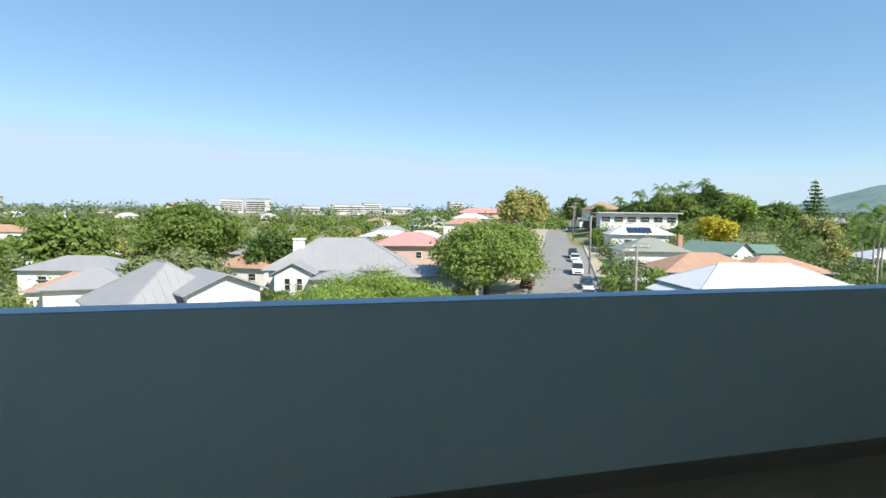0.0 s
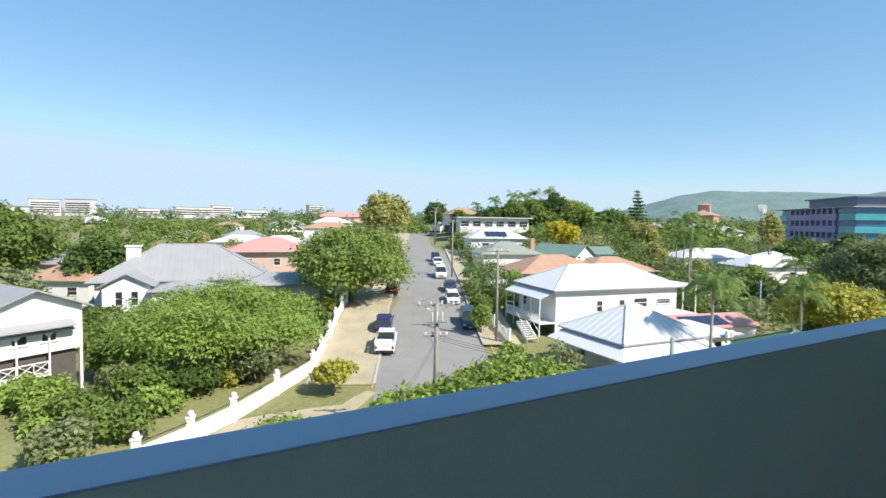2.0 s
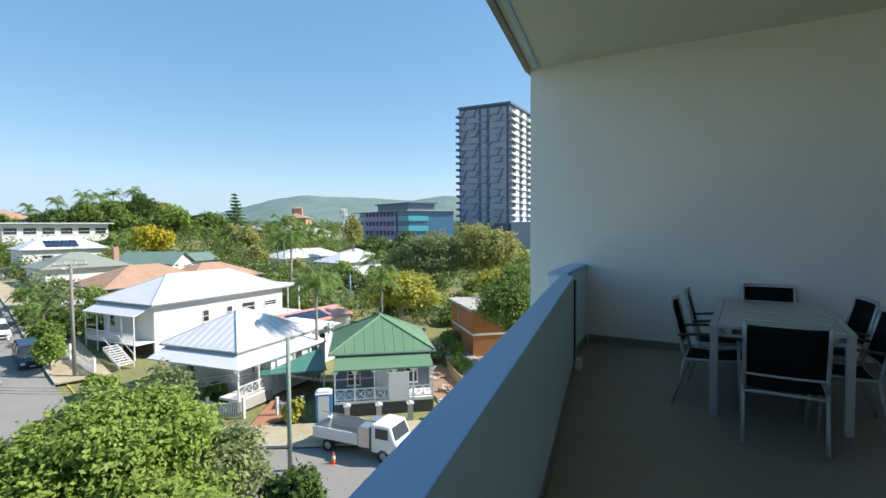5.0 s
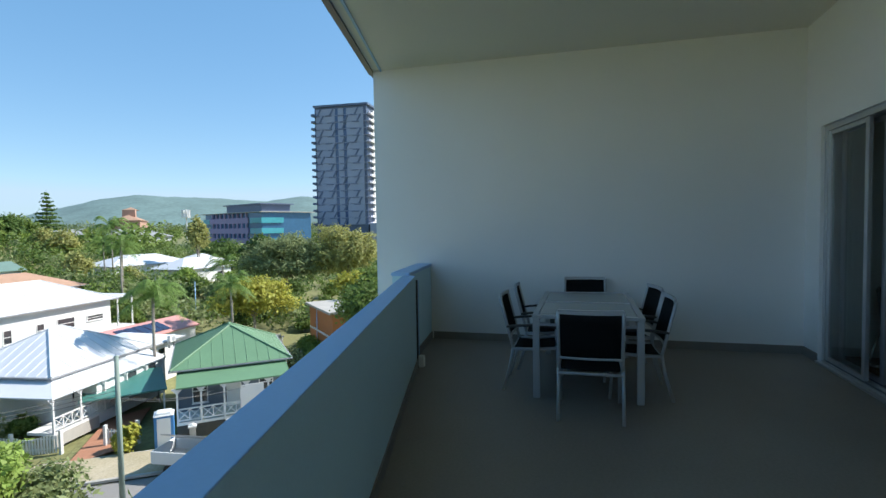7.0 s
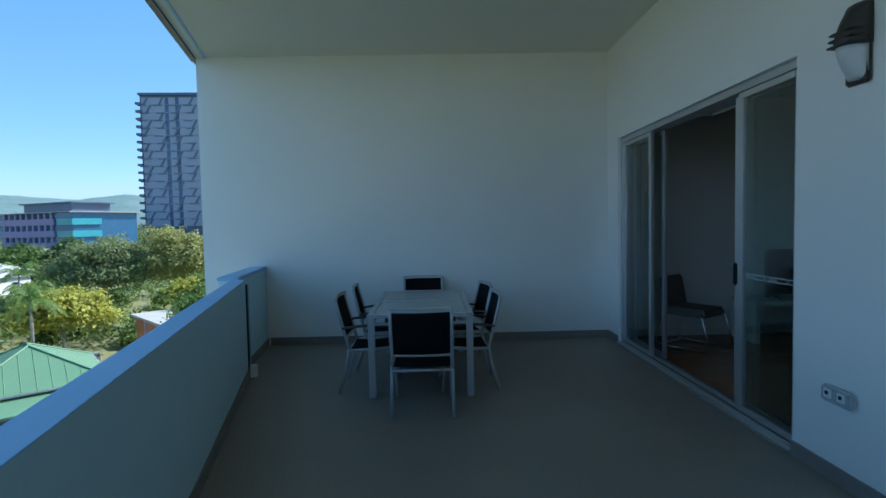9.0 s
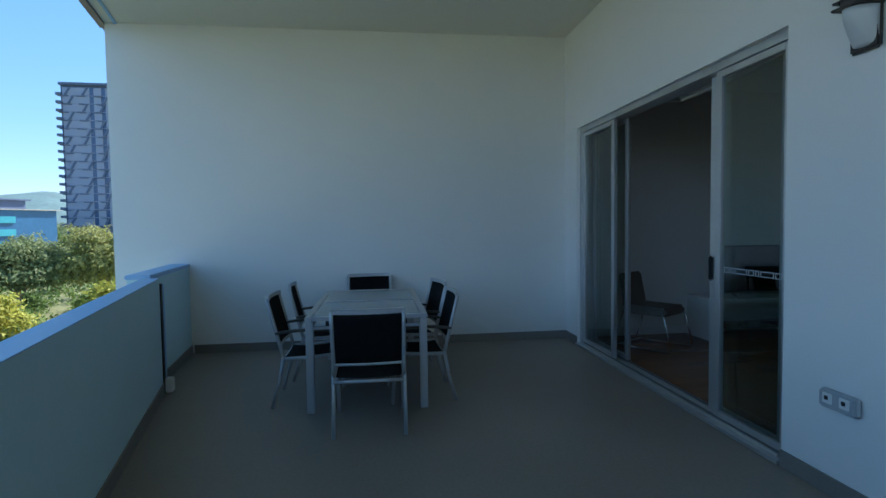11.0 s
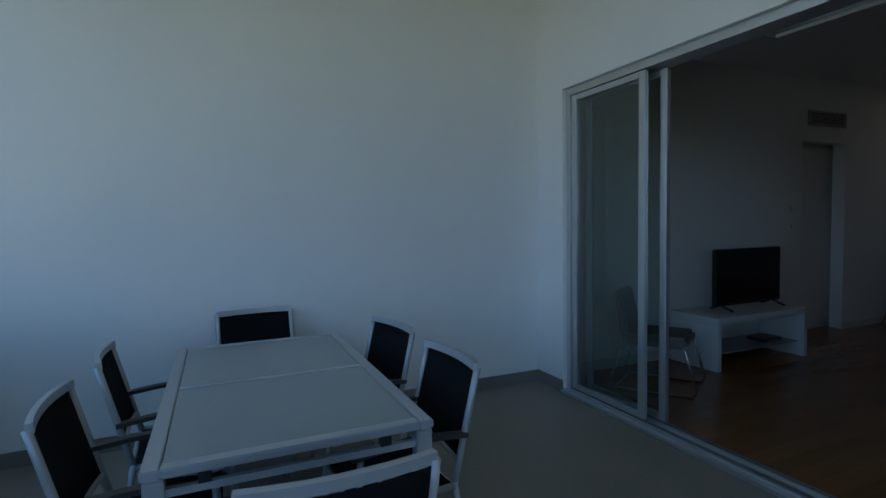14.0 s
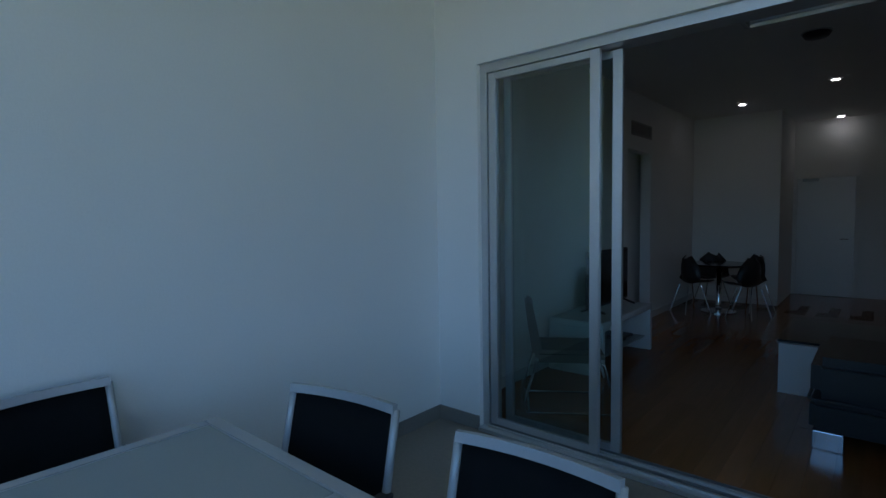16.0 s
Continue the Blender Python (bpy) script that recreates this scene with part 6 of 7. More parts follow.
pole("timber power pole with a crossarm", 41.0, 172, 6.4, ((0.2, 2.2),), 0.17, yaw=-14)
pole("timber power pole with a crossarm", -39.5, 100, -5.0, ((0.2, 2.0), (0.9, 2.0)), 0.16, yaw=20)
for lx, ly, lt in ((52, 54, -5.5), (44, 31, -7.4)):
    pole("slim pale street light pole", lx, ly, lt, (), 0.07, "cap")


def wire(a, b, sag, r=0.012):
    w2 = thing("overhead_cable", "thin dark overhead cable between poles", "cable", "overhead cables")
    a, b = Vector(a), Vector(b)
    part("cable", Geo().tube([a.lerp(b, k / 10) - Vector((0, 0, sag * 4 * (k / 10) * (1 - k / 10))) for k in range(11)], r, 4), "wire", w2)


for o in (-1.0, -0.35, 0.35, 1.0):
    wire((1.6 + o, 31.1, -3.2), (13.6 + o * 0.97, 50.7 - o * 0.24, -1.1), 0.9)
    wire((13.6 + o * 0.97, 50.7 - o * 0.24, -1.1), (19.9 + o * 0.7, 86, 1.9), 0.9)
    wire((19.9 + o * 0.7, 86, 1.9), (31.8 + o, 140, 4.7), 1.2, 0.018)
for k in range(3):
    wire((1.6, 31.0, -5.2 - 0.12 * k), (12.85, 24.5, -6.0 - 0.2 * k), 0.5)
    wire((1.6, 30.8, -5.3 - 0.1 * k), (-9.0, 14.0, -9.0 - 0.5 * k), 0.5)
for tx, ty, tz in ((19.2, 36.2, -8.6), (22.0, 26.5, -9.2), (23.8, 24.8, -9.2), (21.5, 33.0, -9.6)):
    wire((12.85, 24.5, -6.6), (tx, ty, tz), 0.4)

# ------------------------------------------------------------ vehicles
def vehicle(label, x, y, heading, kind, paint):
    """A road vehicle, nose towards its heading (degrees, 0 is +x)."""
    z = gz(x, y) - 0.03
    slope = math.degrees(math.atan((gz(x + math.cos(radians(heading)), y + math.sin(radians(heading))) - gz(x - math.cos(radians(heading)), y - math.sin(radians(heading)))) / 2))
    v = thing({"van": "van", "ute": "utility_truck"}.get(kind, "car"), label, {"van": "van", "ute": "pickup"}.get(kind, "car"), m=pose(x, y, z, 0, -slope, heading))
    spec = {"car": (4.4, 0.88, 0.95, 1.45, (-2.0, -1.45, 0.55, 1.25)), "suv": (4.6, 0.92, 1.08, 1.78, (-2.2, -1.95, 0.55, 1.15)),
            "van": (5.0, 0.93, 1.15, 2.0, (-2.45, -2.35, 1.25, 1.85)), "ute": (5.2, 0.92, 1.08, 1.75, (-0.75, -0.55, 0.75, 1.35))}[kind]
    L, hw, belt, roof, (ca, cb, cc, cd) = spec
    a, b = -L / 2, L / 2
    def loft(prof, hw2, tuck):
        n = len(prof)
        vs = [(px, s * (hw2 - tuck * (pz - prof[0][1])), pz) for s in (-1, 1) for px, pz in prof]
        return Geo().put(vs, [tuple(range(n)), tuple(reversed(range(n, 2 * n)))] + [(i, n + i, n + (i + 1) % n, (i + 1) % n) for i in range(n)])
    low = [(a + 0.05, 0.32), (b - 0.05, 0.32), (b, 0.55), (b - 0.08, belt - 0.25), (cd + 0.05, belt), (ca if kind != "ute" else -0.75, belt), (a + 0.06, belt - 0.08 if kind != "ute" else belt - 0.02), (a, 0.6)]
    part("body", loft(low, hw, 0.04), paint, v, bevel=0.05)
    part("cabin", loft([(ca, belt - 0.02), (cd, belt - 0.02), (cc, roof - 0.03), (cb, roof - 0.03)], hw - 0.05, 0.2), "win", v, "dark tinted windows", bevel=0.03)
    part("roof_panel", Geo().box(cb - 0.03, -hw + 0.2, roof - 0.028, cc + 0.03, hw - 0.2, roof + 0.03), paint, v, bevel=0.02)
    for s in (-1, 1):
        for px in (cb, (cb + cc) / 2, cc):
            part("pillar", Geo().tube([(px + (0.0 if px != cb else -0.1), s * (hw - 0.07), belt), (px, s * (hw - 0.19), roof)], 0.045, 5), paint, v)
        part("headlight", Geo().box(b - 0.1, s * (hw - 0.25) - 0.15, 0.62, b + 0.015, s * (hw - 0.25) + 0.15, 0.8), "light_clear", v, bevel=0.02)
        part("tail_light", Geo().box(a - 0.015, s * (hw - 0.14) - 0.09, 0.7, a + 0.1, s * (hw - 0.14) + 0.09, 0.95), "light_red", v, bevel=0.02)
        part("mirror", Geo().box(cd - 0.25, s * (hw + 0.06) - 0.08, belt, cd - 0.1, s * (hw + 0.06) + 0.08, belt + 0.16), paint, v, bevel=0.03)
        for px in (a + 0.85, b - 0.85):
            m = pose(px, s * (hw - 0.12), 0.33, 90, 0, 0)
            wh = part("wheel", Geo().lathe([(0.2, -0.11), (0.31, -0.11), (0.33, -0.07), (0.33, 0.07), (0.31, 0.11), (0.2, 0.11)], 18, m), "tyre", v)
            part("rim", Geo().lathe([(0.2, -0.112), (0.2, 0.112)], 14, m), "rim", wh)
    part("grille", Geo().box(b - 0.06, -0.45, 0.5, b + 0.012, 0.45, 0.72), "black", v, bevel=0.01)
    part("bumper", Geo().box(a - 0.02, -hw + 0.1, 0.36, a + 0.1, hw - 0.1, 0.55), "black", v, bevel=0.02)
    part("number_plate", Geo().box(b + 0.0125, -0.2, 0.4, b + 0.02, 0.2, 0.5).box(a - 0.03, -0.2, 0.6, a - 0.021, 0.2, 0.7), "white_plastic", v)
    if kind == "ute":
        part("tray", Geo().box(a + 0.1, -hw - 0.02, belt, -0.85, -hw + 0.05, belt + 0.3).box(a + 0.1, hw - 0.05, belt, -0.85, hw + 0.02, belt + 0.3).box(a + 0.05, -hw, belt, a + 0.1, hw, belt + 0.3), paint, v)
        part("rack", Geo().box(-1.0, -hw + 0.05, roof - 0.02, -0.92, hw - 0.05, roof + 0.05).tube([(-0.96, -hw + 0.1, belt), (-0.96, -hw + 0.1, roof)], 0.03, 6).tube([(-0.96, hw - 0.1, belt), (-0.96, hw - 0.1, roof)], 0.03, 6), "black", v)
    return v


UP = math.degrees(math.atan2(0.9725, 0.233))
vehicle("white utility pickup parked by the verge", 2.3, 51.3, UP - 1, "ute", "car_white")
vehicle("dark blue sedan parked by the verge", 3.2, 57.6, UP - 1, "car", "car_blue")
vehicle("dark red hatchback under the shade tree", 7.4, 74.5, UP - 3, "car", "car_red")
vehicle("dark blue four-wheel drive parked by the kerb", 12.9, 57.2, UP + 180, "suv", "car_navy")
vehicle("white sedan parked by the kerb", 14.2, 67.6, UP + 180, "car", "car_white")
vehicle("dark blue sedan parked by the kerb", 15.9, 74.2, UP + 180, "car", "car_navy")
vehicle("white van parked up the street", 18.0, 86.5, UP + 180, "van", "car_white")
vehicle("white sedan parked up the street", 21.6, 101, UP + 180, "car", "car_white")
vehicle("dark blue car parked up the street", 22.8, 107, UP + 180, "suv", "car_navy")
vehicle("silver car on the crest of the street", 38, 168, UP + 180, "car", "car_silver")
vehicle("pale car parked behind the green-roofed cottage", 44, 36.5, 30, "car", "car_silver")
vehicle("white car parked below the garden fence", -13.2, 27.6, 55, "car", "car_white")
# tipper truck
tk = thing("tipper_truck", "white tipper truck with a metal tray by the kerb", "truck", m=pose(16.85, 22.6, -12.03, 0, 0, math.degrees(math.atan2(EX[1], EX[0])) - 28))
part("chassis", Geo().box(-2.9, -0.4, 0.5, 2.8, 0.4, 0.72), "black", tk)
n = 7
prof = [(1.2, 0.55), (2.9, 0.55), (2.95, 1.15), (2.75, 1.35), (2.45, 2.15), (1.3, 2.2), (1.2, 2.1)]
part("cab", Geo().put([(x, s * 0.95, z) for s in (-1, 1) for x, z in prof], [tuple(range(n)), tuple(reversed(range(n, 2 * n)))] + [(i, n + i, n + (i + 1) % n, (i + 1) % n) for i in range(n)]), "car_white", tk, bevel=0.05)
part("windscreen", Geo().put([(2.79, -0.8, 1.4), (2.79, 0.8, 1.4), (2.51, 0.74, 2.08), (2.51, -0.74, 2.08), (2.73, -0.8, 1.4), (2.73, 0.8, 1.4), (2.45, 0.74, 2.08), (2.45, -0.74, 2.08)],
                             [(0, 1, 2, 3), (7, 6, 5, 4), (0, 4, 5, 1), (1, 5, 6, 2), (2, 6, 7, 3), (3, 7, 4, 0)]), "win", tk)
for s in (-1, 1):
    part("side_window", Geo().box(1.5, s * 0.953 - 0.012, 1.4, 2.35, s * 0.953 + 0.012, 2.0), "win", tk, bevel=0.01)
    part("tray_side", Geo().box(-2.9, s * 1.0 - 0.03, 0.85, 0.3, s * 1.0 + 0.03, 1.5), "car_white", tk)
    part("tool_box", Geo().box(0.35, s * 0.55 - 0.45, 0.75, 1.1, s * 0.55 + 0.45, 1.95), "alu", tk, bevel=0.02)
    for px in (-1.9, 2.0):
        m = pose(px, s * 0.82, 0.4, 90, 0, 0)
        wh = part("wheel", Geo().lathe([(0.22, -0.13), (0.38, -0.13), (0.4, -0.08), (0.4, 0.08), (0.38, 0.13), (0.22, 0.13)], 18, m), "tyre", tk)
        part("rim", Geo().lathe([(0.22, -0.132), (0.22, 0.132)], 14, m), "rim", wh)
part("tray_floor", Geo().box(-2.9, -0.96, 0.78, 0.3, 0.96, 0.85), "alu", tk)
part("tailgate", Geo().box(-2.96, -1.0, 0.85, -2.9, 1.0, 1.5), "car_white", tk)
part("tarp_cover", Geo().put([(-2.7, -0.5, 2.3), (0.2, -0.5, 2.3), (0.2, 0.9, 1.56), (-2.7, 0.9, 1.56), (-2.7, -0.5, 2.24), (0.2, -0.5, 2.24), (0.2, 0.9, 1.5), (-2.7, 0.9, 1.5)],
                             [(0, 1, 2, 3), (7, 6, 5, 4), (0, 4, 5, 1), (1, 5, 6, 2), (2, 6, 7, 3), (3, 7, 4, 0)]), "car_silver", tk, "raised pale tray cover")
for cx, cy in ((3.5, -0.9), (-0.6, -2.1)):
    p = pose(16.85, 22.6, -12.03, 0, 0, math.degrees(math.atan2(EX[1], EX[0])) - 28) @ Vector((cx, cy, 0))
    cone = thing("traffic_cone", "small orange traffic cone with a white band on the road", "traffic cone", "cones round the truck", m=pose(p.x, p.y, -12.03))
    part("base", Geo().box(-0.2, -0.2, 0, 0.2, 0.2, 0.04), "cone_orange", cone, bevel=0.01)
    part("body", Geo().lathe([(0.15, 0.042), (0.03, 0.7), (0.02, 0.71)], 14), "cone_orange", cone)
    part("band", Geo().lathe([(0.112, 0.3), (0.077, 0.5)], 14), "white_paint", cone, "white reflective band")
pl = thing("portable_toilet", "blue and white portable toilet cabin on the verge", "portable toilet", m=pose(19.4, 28.2, gz(19.4, 28.2), 0, 0, GA))
part("cabin", Geo().box(-0.55, -0.55, 0, 0.55, 0.55, 1.95), "blue_plastic", pl, bevel=0.04)
part("door", Geo().box(-0.38, -0.575, 0.1, 0.38, -0.552, 1.85), "white_plastic", pl, bevel=0.01)
part("roof", Geo().box(-0.58, -0.58, 1.952, 0.58, 0.58, 2.02).box(-0.42, -0.42, 2.022, 0.42, 0.42, 2.15), "white_plastic", pl, bevel=0.03)

# ------------------------------------------------------------ tower, offices, skyline
tw = thing("apartment_tower", "tall dark and pale patterned apartment tower", "tower", m=pose(205.4, 94.3, -12, 0, 0, 3))
TH, TD, TWD = 67.8, 25.0, 31.0
part("core", Geo().box(0.4, 0.4, 0, TWD, TD, TH), "tower_dark", tw)
FH = 3.05
for i in range(int((TH - 15) / FH)):
    z = 15 + i * FH
    k = i % 3
    part("slab", Geo().box(-0.2, -0.9, z, TWD, TD + 0.6, z + 0.22), "tower_pale", tw)
    for y0, y1 in ((1.6, 9.6), (11.0, 13.6), (15.0, 24.2)):
        part("pale_panel", Geo().box(-0.25, y0, z + 0.25, 0.35, y1, z + FH - 0.03), "tower_pale", tw)
    for y0 in (9.62, 13.62):
        part("window_strip", Geo().box(-0.12, y0, z + 0.25, 0.38, y0 + 1.36, z + FH - 0.03), "tower_glass", tw)
    for j in range(4):
        y0 = 5.2 + 5.9 * j - 1.1 * (i % 2)
        if (i + j) % 3 != 2:
            part("diagonal_fin", Geo().put([(-0.5, y0, z + 0.24), (-0.5, y0 + 0.75, z + 0.24), (-0.5, y0 - 0.85, z + FH), (-0.5, y0 - 1.6, z + FH),
                                            (0.3, y0, z + 0.24), (0.3, y0 + 0.75, z + 0.24), (0.3, y0 - 0.85, z + FH), (0.3, y0 - 1.6, z + FH)],
                                           [(0, 1, 2, 3), (7, 6, 5, 4), (0, 4, 5, 1), (1, 5, 6, 2), (2, 6, 7, 3), (3, 7, 4, 0)]), "tower_dark", tw)
        # dark ledges below the slab draw its shadow line as a shape
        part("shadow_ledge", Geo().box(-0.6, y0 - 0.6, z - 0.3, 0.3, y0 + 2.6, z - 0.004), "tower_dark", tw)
    for x0, x1 in ((1.5, 7.0), (12, 17), (22, 27)):
        part("balcony", Geo().box(x0, -1.5, z, x1, -0.92, z + 1.1), "white_paint", tw)
    for x0, x1 in ((7.2, 11.8), (17.2, 21.8)):
        part("side_wall_panel", Geo().box(x0, -0.3, z + 0.3, x1, 0.38, z + FH - 0.02), "white_paint", tw)
    part("corner_balcony", Geo().box(-1.5, -1.5, z, 1.2, -0.92, z + 0.95), "tower_pale", tw)
    part("corner_balcony", Geo().box(-1.5, 24.3, z, 0.3, 26, z + 0.95), "tower_dark", tw)
part("crown", Geo().box(-0.6, -0.6, TH + 0.004, TWD - 1, TD + 0.4, TH + 0.9).box(4, 4, TH + 0.91, TWD - 4, TD - 4, TH + 2.0), "tower_dark", tw)
part("podium", Geo().box(-3, -14, 0, TWD + 8, -1.6, 15.5), "tower_pale", tw)
of = thing("office_building", "four-storey office block with teal glass and mauve cladding", "office building", m=pose(169.3, 126.4, -12, 0, 0, 65.2))
OL, OW = 43.0, 21.0
part("body", Geo().box(-OL / 2 + 0.3, -OW / 2 + 0.3, 0, OL / 2 - 0.3, OW / 2 - 0.3, 19.6), "office_glass", of)
for i in range(5):
    z = 0.8 + i * 3.75
    part("mauve_band", Geo().box(-OL / 2 + 9, OW / 2 - 0.28, z, OL / 2 - 5, OW / 2 + 0.3, z + 2.0), "office_mauve", of)
    for k in range(9):
        x = -OL / 2 + 10 + k * 3.2
        part("mullion", Geo().box(x, OW / 2 - 0.28, z + 2.004, x + 0.9, OW / 2 + 0.25, z + 3.746), "office_mauve", of)
    part("teal_band", Geo().box(-OL / 2 - 0.3, OW / 2 - 8.5, z, -OL / 2 + 7.5, OW / 2 + 0.32, z + 1.9), "office_teal", of)
    part("teal_end_band", Geo().box(OL / 2 - 4.9, -OW / 2 - 0.3, z, OL / 2 + 0.3, OW / 2 + 0.32, z + 1.9), "office_teal", of)
part("roof", Geo().box(-OL / 2 - 0.8, -OW / 2 - 0.8, 19.604, OL / 2 + 2.6, OW / 2 + 1.2, 19.9), "concrete", of)
part("plant_room", Geo().box(-14, -6, 20.004, 12, 6, 22.8), "tower_dark", of)
part("plant_room_roof", Geo().box(-15, -7, 22.804, 13, 7, 23.2), "tower_dark", of)
HOUSES += [(169, 126, 26), (220, 105, 24)]
ch = thing("civic_building", "far red-roofed civic building with a square tower", "building", m=pose(300, 325, -5, 0, 0, 40))
part("wall", Geo().box(-26, -8, 0, 26, 8, 14).box(-14, -4, 14.004, -6, 4, 22), "brick_tan", ch)
part("roof", hip(52, 16, 14.15, 4.0, 1.0), "roof_tile", ch)
part("tower_roof", hip(8, 8, 22.15, 2.2, 0.8), "roof_tile", ch)
mast = thing("telecom_mast", "far white telecommunications mast with panel antennas", "mast", m=pose(243.7, 226, -9, 0, 0, 0))
part("pole", Geo().tube([(0, 0, 0), (0, 0, 23)], 0.5, 8, 0.35), "white_paint", mast)
for k in range(6):
    part("antenna", Geo().box(2.2 - 0.3, -0.3, 18.5, 2.2 + 0.3, 0.3, 22.5, pose(0, 0, 0, 0, 0, 60 * k)), "white_paint", mast)
part("platform", Geo().lathe([(2.5, 18.0), (2.5, 18.3)], 12), "white_paint", mast)

# distant wooded range
prof = [(14, 0), (24, 18), (31, 45), (35, 75), (38, 125), (41, 175), (44, 200), (47, 192), (50, 188), (53, 180), (56, 170), (58.5, 196), (60, 200), (62, 178), (66, 160), (72, 120), (80, 70), (90, 30)]
rows = []
rs = np.random.RandomState(5)
for j in range(7):
    q = j / 6
    row = []
    for i in range(90):
        a = 14 + 76 * i / 89
        hgt = float(np.interp(a, [p[0] for p in prof], [p[1] for p in prof]))
        hgt = -14 + (hgt + 14) * math.sin(q * math.pi / 2) + (rs.rand() * 5 if j else 0)
        d = 2300 + 1100 * q
        row.append((math.sin(radians(a)) * d, math.cos(radians(a)) * d, hgt))
    rows.append(row)
structure("backdrop_hills", Geo().sheet(rows), "hill", "distant wooded hill range", smooth=True)

# far suburb: small houses and blocks among trees, shared meshes
def clear(x, y, r):
    for a, b in zip(MAIN, MAIN[1:]):
        t = max(0, min(1, ((x - a[0]) * (b[0] - a[0]) + (y - a[1]) * (b[1] - a[1])) / ((b[0] - a[0]) ** 2 + (b[1] - a[1]) ** 2)))
        if math.hypot(x - a[0] - t * (b[0] - a[0]), y - a[1] - t * (b[1] - a[1])) < 7.5 + r:
            return False
    return all(math.hypot(x - hx2, y - hy2) > hr + r * 0.6 for hx2, hy2, hr in HOUSES)


rnd = random.Random(77)
kinds = []
for k, (rf, L, W) in enumerate([("roof_white", 15, 10), ("roof_grey", 14, 9), ("roof_tile", 14, 10), ("roof_white", 20, 11), ("roof_olive", 13, 9)]):
    h, _, _ = house("distant_house", {"roof_white": "distant white house with a pale roof", "roof_grey": "distant white house with a grey roof", "roof_tile": "distant house with a terracotta roof", "roof_olive": "distant house with an olive roof"}[rf],
                    0, 0, 0, L, W, 2.0, 3.0, 2.2, rf, base=0.0, windows=[("f", -L / 4, 0.9, 1.8, 1.3), ("f", L / 4, 0.9, 1.8, 1.3)])
    HOUSES.pop()
    tagged(h, group="distant houses of the suburb")
    kinds.append(h)
spots = []
while len(spots) < 60:
    a, d = radians(rnd.uniform(-62, 50)), 190 + 750 * rnd.random() ** 1.2
    x, y = math.sin(a) * d, math.cos(a) * d
    if y > 95 and clear(x, y, 9):
        spots.append((x, y))
        HOUSES.append((x, y, 9))
for i, (x, y) in enumerate(spots):
    m = pose(x, y, gz(x, y) - 0.5, 0, 0, rnd.uniform(-30, 30))
    if i < len(kinds):
        kinds[i].matrix_basis = m
    else:
        copy_thing(kinds[i % len(kinds)], m)
blocks = [(-332, 840, 34, 16, 24), (-294, 852, 34, 16, 25), (-145, 838, 52, 16, 17), (-108, 848, 28, 14, 20), (30, 845, 24, 15, 23), (-209, 820, 42, 15, 14), (-215, 455, 44, 14, 15), (-620, 700, 60, 14, 22), (-60, 860, 34, 14, 15), (-398, 800, 30, 14, 17)]
for x, y, L, W, H in blocks:
    b = thing("apartment_block", "distant pale apartment block with rows of windows", "apartment building", m=pose(x, y, gz(x, y) - 2, 0, 0, rnd.uniform(-12, 25)))
    part("wall", Geo().box(-L / 2, -W / 2, 0, L / 2, W / 2, H), "city", b)
    part("roof", Geo().box(-L / 2 - 0.6, -W / 2 - 0.6, H + 0.004, L / 2 + 0.6, W / 2 + 0.6, H + 0.8), "roof_grey", b)
    for f in range(int(H / 3.2) - 2):
        part("window_row", Geo().box(-L / 2 + 1, -W / 2 - 0.15, 6 + f * 3.2, L / 2 - 1, -W / 2 - 0.004, 7.6 + f * 3.2), "win", b)
n = 0
tries = 0
while n < 196 and tries < 16000:
    tries += 1
    if n < 100:          # the gardens between the nearer houses
        x, y = rnd.choice(((rnd.uniform(30, 110), rnd.uniform(38, 140)), (rnd.uniform(-85, -18), rnd.uniform(62, 150)), (rnd.uniform(16, 45), rnd.uniform(64, 150))))
        keep = 1.2
    else:
        a, d = radians(rnd.uniform(-60, 70)), 120 + 330 * rnd.random() ** 1.3
        x, y = math.sin(a) * d - 7, math.cos(a) * d
        keep = 3.0
    if y < 36 or (x > -30 and x < 40 and y < 64) or not clear(x, y, keep):
        continue
    d = math.hypot(x + 7, y)
    s = rnd.uniform(0.7, 1.15) * (0.72 if d < 110 else 0.85 if d < 200 else 1.15)
    m = pose(x, y, gz(x, y) - 0.15, 0, 0, rnd.uniform(0, 360)) @ Matrix.Diagonal((s, s, s * rnd.uniform(0.85, 1.1), 1))
    if n < len(models):
        models[n].matrix_basis = m
    else:
        copy_thing(models[rnd.choice((0, 0, 1, 1, 2, 3, 4, 5, 5))], m)
    n += 1
# crowded back gardens close behind the cottages
yards = 0
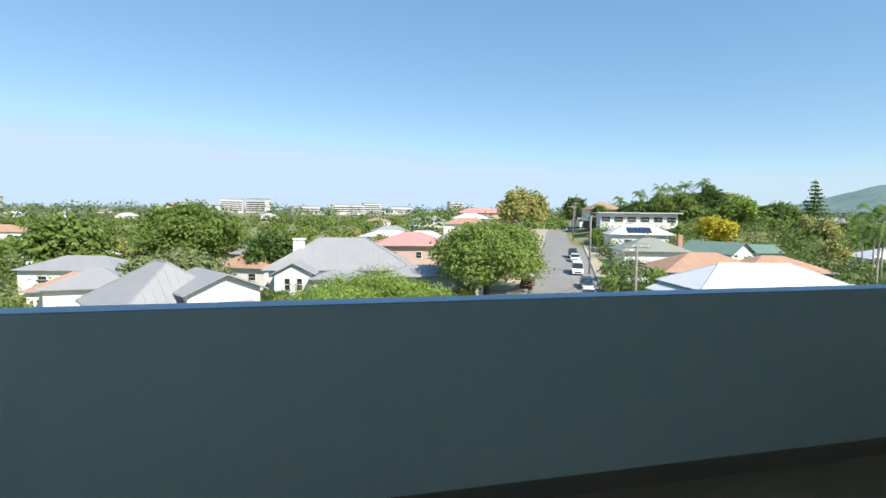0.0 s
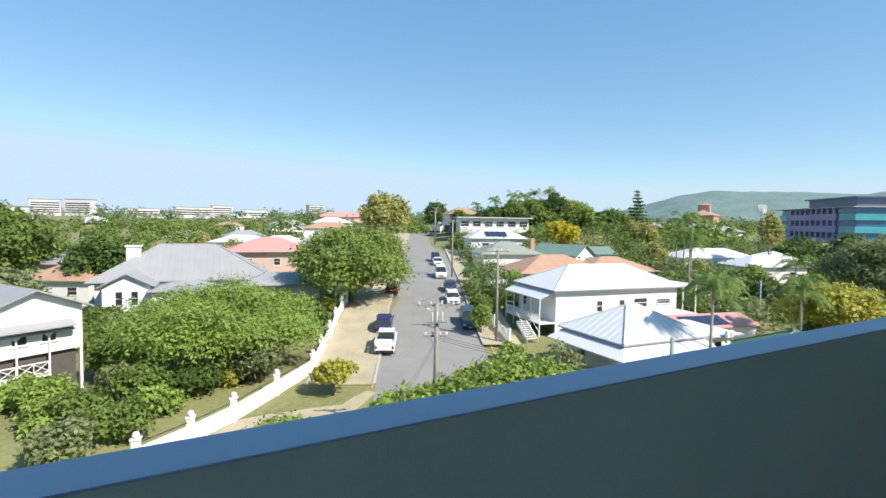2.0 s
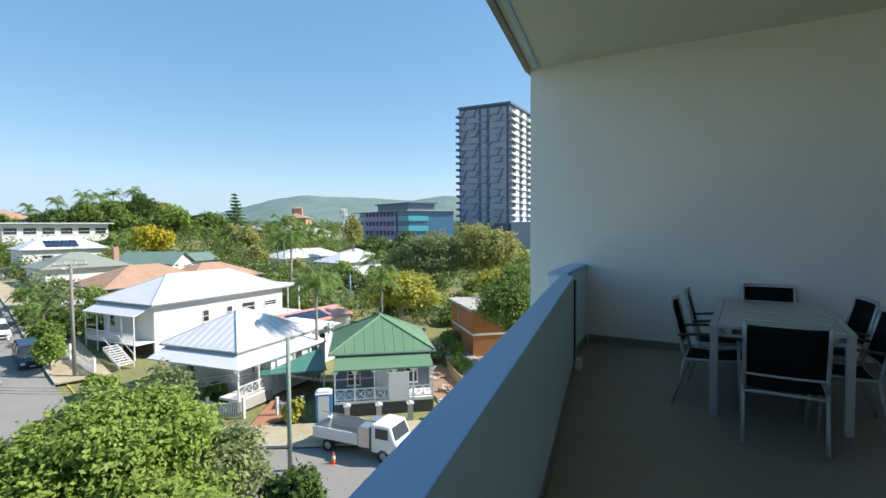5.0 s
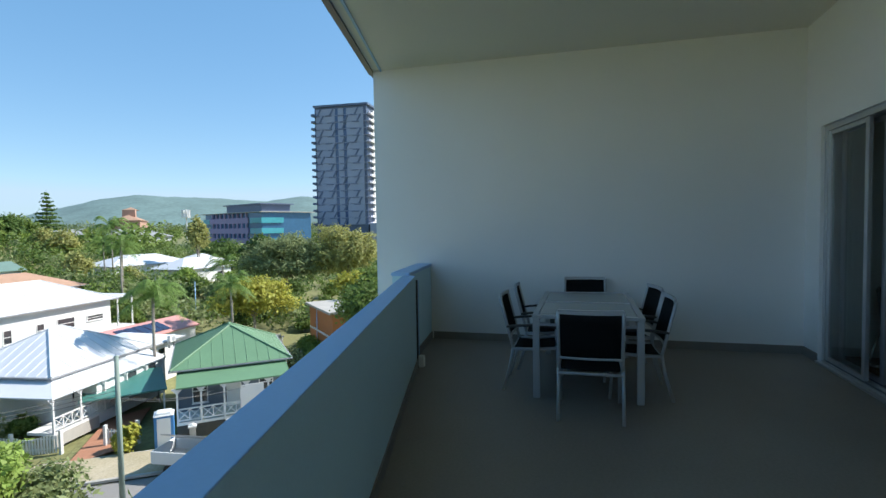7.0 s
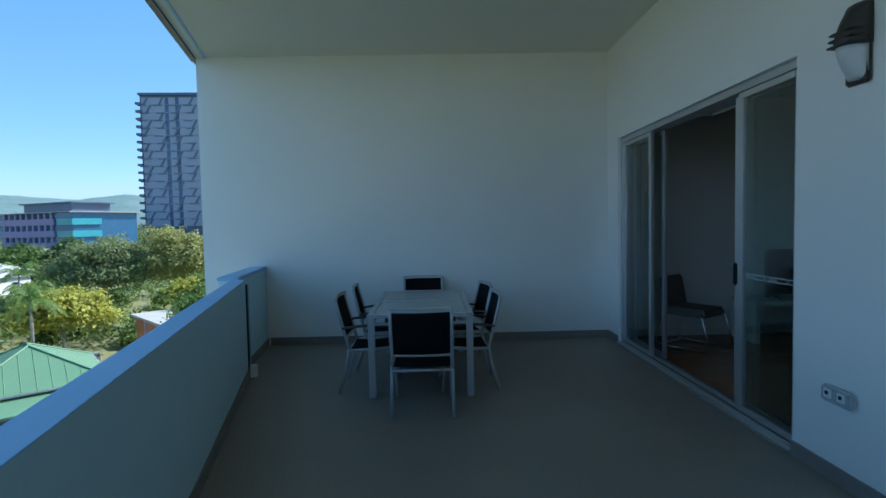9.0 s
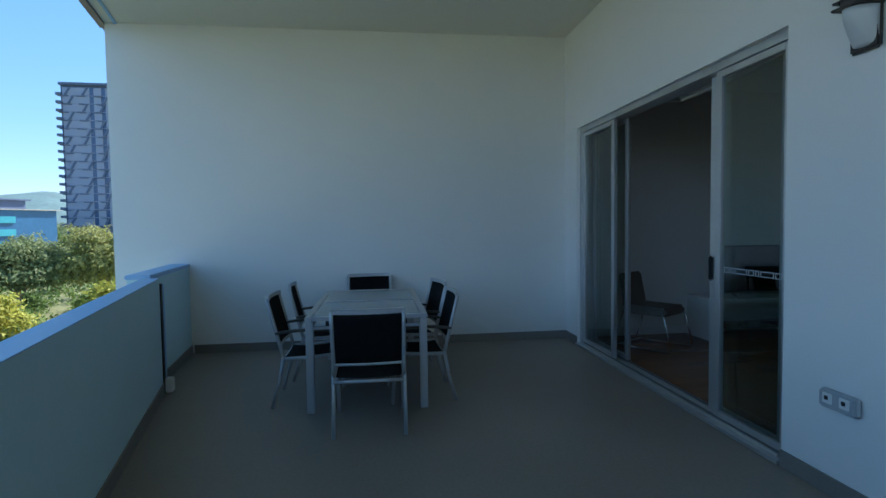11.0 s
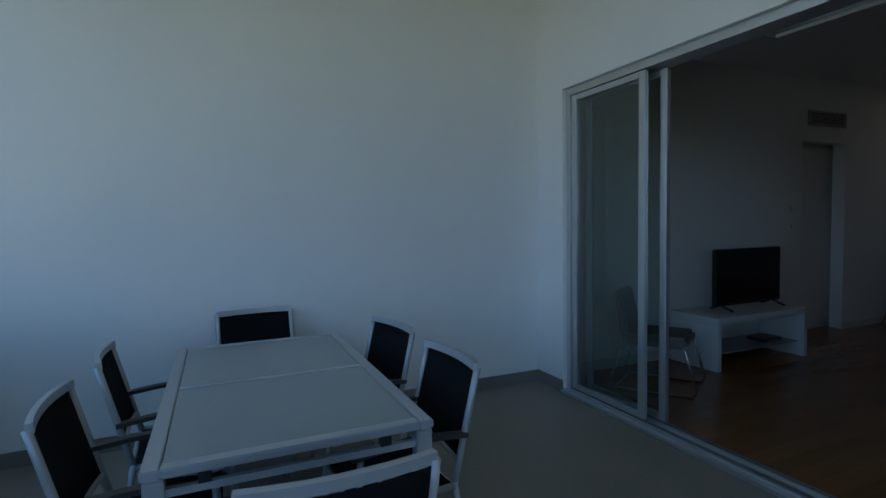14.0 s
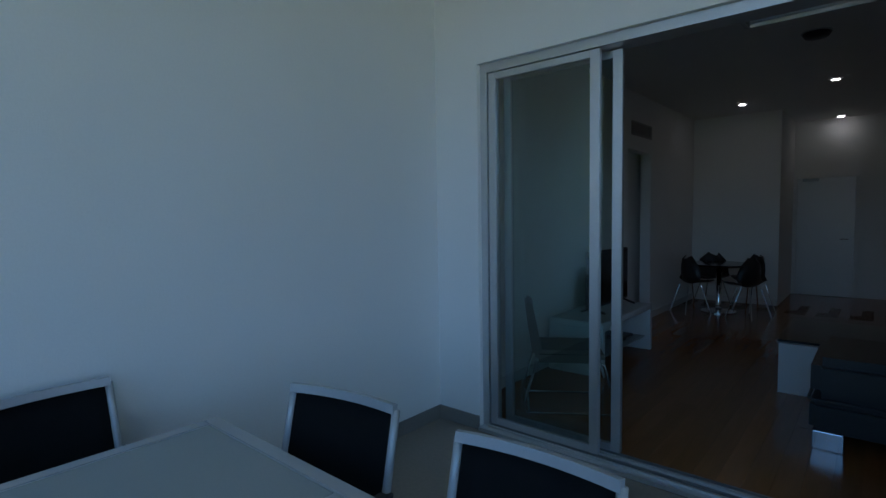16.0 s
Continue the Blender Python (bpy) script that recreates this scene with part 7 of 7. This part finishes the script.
for _ in range(4000):
    if yards >= 75:
        break
    x, y = rnd.choice(((rnd.uniform(31, 78), rnd.uniform(24, 78)), (rnd.uniform(14, 30), rnd.uniform(62, 100)), (rnd.uniform(-32, -6), rnd.uniform(55, 72)), (rnd.uniform(-40, -20), rnd.uniform(62, 75))))
    if any(math.hypot(x - a, y - b) < 0.62 * c + 1.0 for a, b, c in HOUSES) or not all(math.hypot(x - a[0], y - a[1]) > 11.5 for a in [(MAIN[i][0] * (1 - f) + MAIN[i + 1][0] * f, MAIN[i][1] * (1 - f) + MAIN[i + 1][1] * f) for i in range(len(MAIN) - 1) for f in (0, 0.25, 0.5, 0.75)]):
        continue
    s = rnd.uniform(0.38, 0.62) if x < 45 and y < 62 else rnd.uniform(0.5, 0.8)
    copy_thing(models[rnd.choice((0, 1, 1, 2, 3, 5))], pose(x, y, gz(x, y) - 0.15, 0, 0, rnd.uniform(0, 360)) @ Matrix.Diagonal((s, s, s, 1)))
    HOUSES.append((x, y, 2.2))
    yards += 1
for _ in range(72):
    x, y = rnd.choice(((rnd.uniform(30.5, 44), rnd.uniform(23, 37)), (rnd.uniform(36, 66), rnd.uniform(38, 78)), (rnd.uniform(36, 66), rnd.uniform(38, 78))))
    if math.hypot(x - 47.3, y - 25.8) > 8 and math.hypot(x - 27.4, y - 29.4) > 7.5 and not any(c > 2.5 and math.hypot(x - a, y - b) < 0.7 * c for a, b, c in HOUSES):
        s = rnd.uniform(0.22, 0.42)
        copy_thing(models[rnd.choice((0, 1, 2, 3, 5))], pose(x, y, gz(x, y) - 0.15, 0, 0, rnd.uniform(0, 360)) @ Matrix.Diagonal((s, s, s, 1)))
for seed, mat, label in ((31, "leaf_mid", "mid green hedges and garden shrubs between the houses"), (32, "leaf_dark", "dark green hedges and garden shrubs between the houses"), (33, "leaf_olive", "olive garden shrubs between the houses")):
    lob = []
    rs = np.random.RandomState(seed)
    while len(lob) < 640:
        x, y = ((rs.uniform(31, 135), rs.uniform(34, 165)), (rs.uniform(-95, -20), rs.uniform(58, 165)), (rs.uniform(14, 60), rs.uniform(62, 150)))[rs.randint(3)]
        if y > 30 + 0.05 * x and clear(x, y, 0.4) and math.hypot(x - 39, y - 29) > 9:
            r = rs.uniform(0.8, 2.7)
            lob.append((x, y, gz(x, y) + r * 0.55, r, r, r * rs.uniform(0.7, 1.3)))
    us = new("garden_shrubbery", leaf_mesh("garden_shrubbery", leaves(lob, 60000, 0.27, seed), mat))
    tagged(us, label, "shrubs", kind="stuff")
lob = []
rs = np.random.RandomState(19)
while len(lob) < 820:
    a, d = radians(rs.uniform(-62, 72)), 130 + 400 * rs.rand()
    x, y = math.sin(a) * d, math.cos(a) * d
    if clear(x, y, 3.0):
        r = rs.uniform(2.0, 4.2) if rs.rand() < 0.85 else rs.uniform(4.5, 7.5)
        lob.append((x, y, gz(x, y) + r * 0.4, r, r, r * 0.85))
wg = new("garden_woods", leaf_mesh("garden_woods", leaves(lob, 90000, 0.75, 124), "leaf_mid"))
tagged(wg, "mixed green garden trees filling the suburb", "woods", kind="stuff")
# far canopy that nobody could count
lob = []
rs = np.random.RandomState(9)
for _ in range(1500):
    a, d = radians(rs.uniform(-64, 76)), 480 + 1500 * rs.rand() ** 1.2
    x, y = math.sin(a) * d, math.cos(a) * d
    r = rs.uniform(6, 13)
    lob.append((x, y, gz(x, y) + (rs.uniform(-3, 3) if rs.rand() < 0.85 else rs.uniform(3, 8)), r, r, r * rs.uniform(0.5, 0.95)))
fw = new("far_woods", leaf_mesh("far_woods", leaves(lob, 110000, 1.5, 123), "leaf_hazy"))
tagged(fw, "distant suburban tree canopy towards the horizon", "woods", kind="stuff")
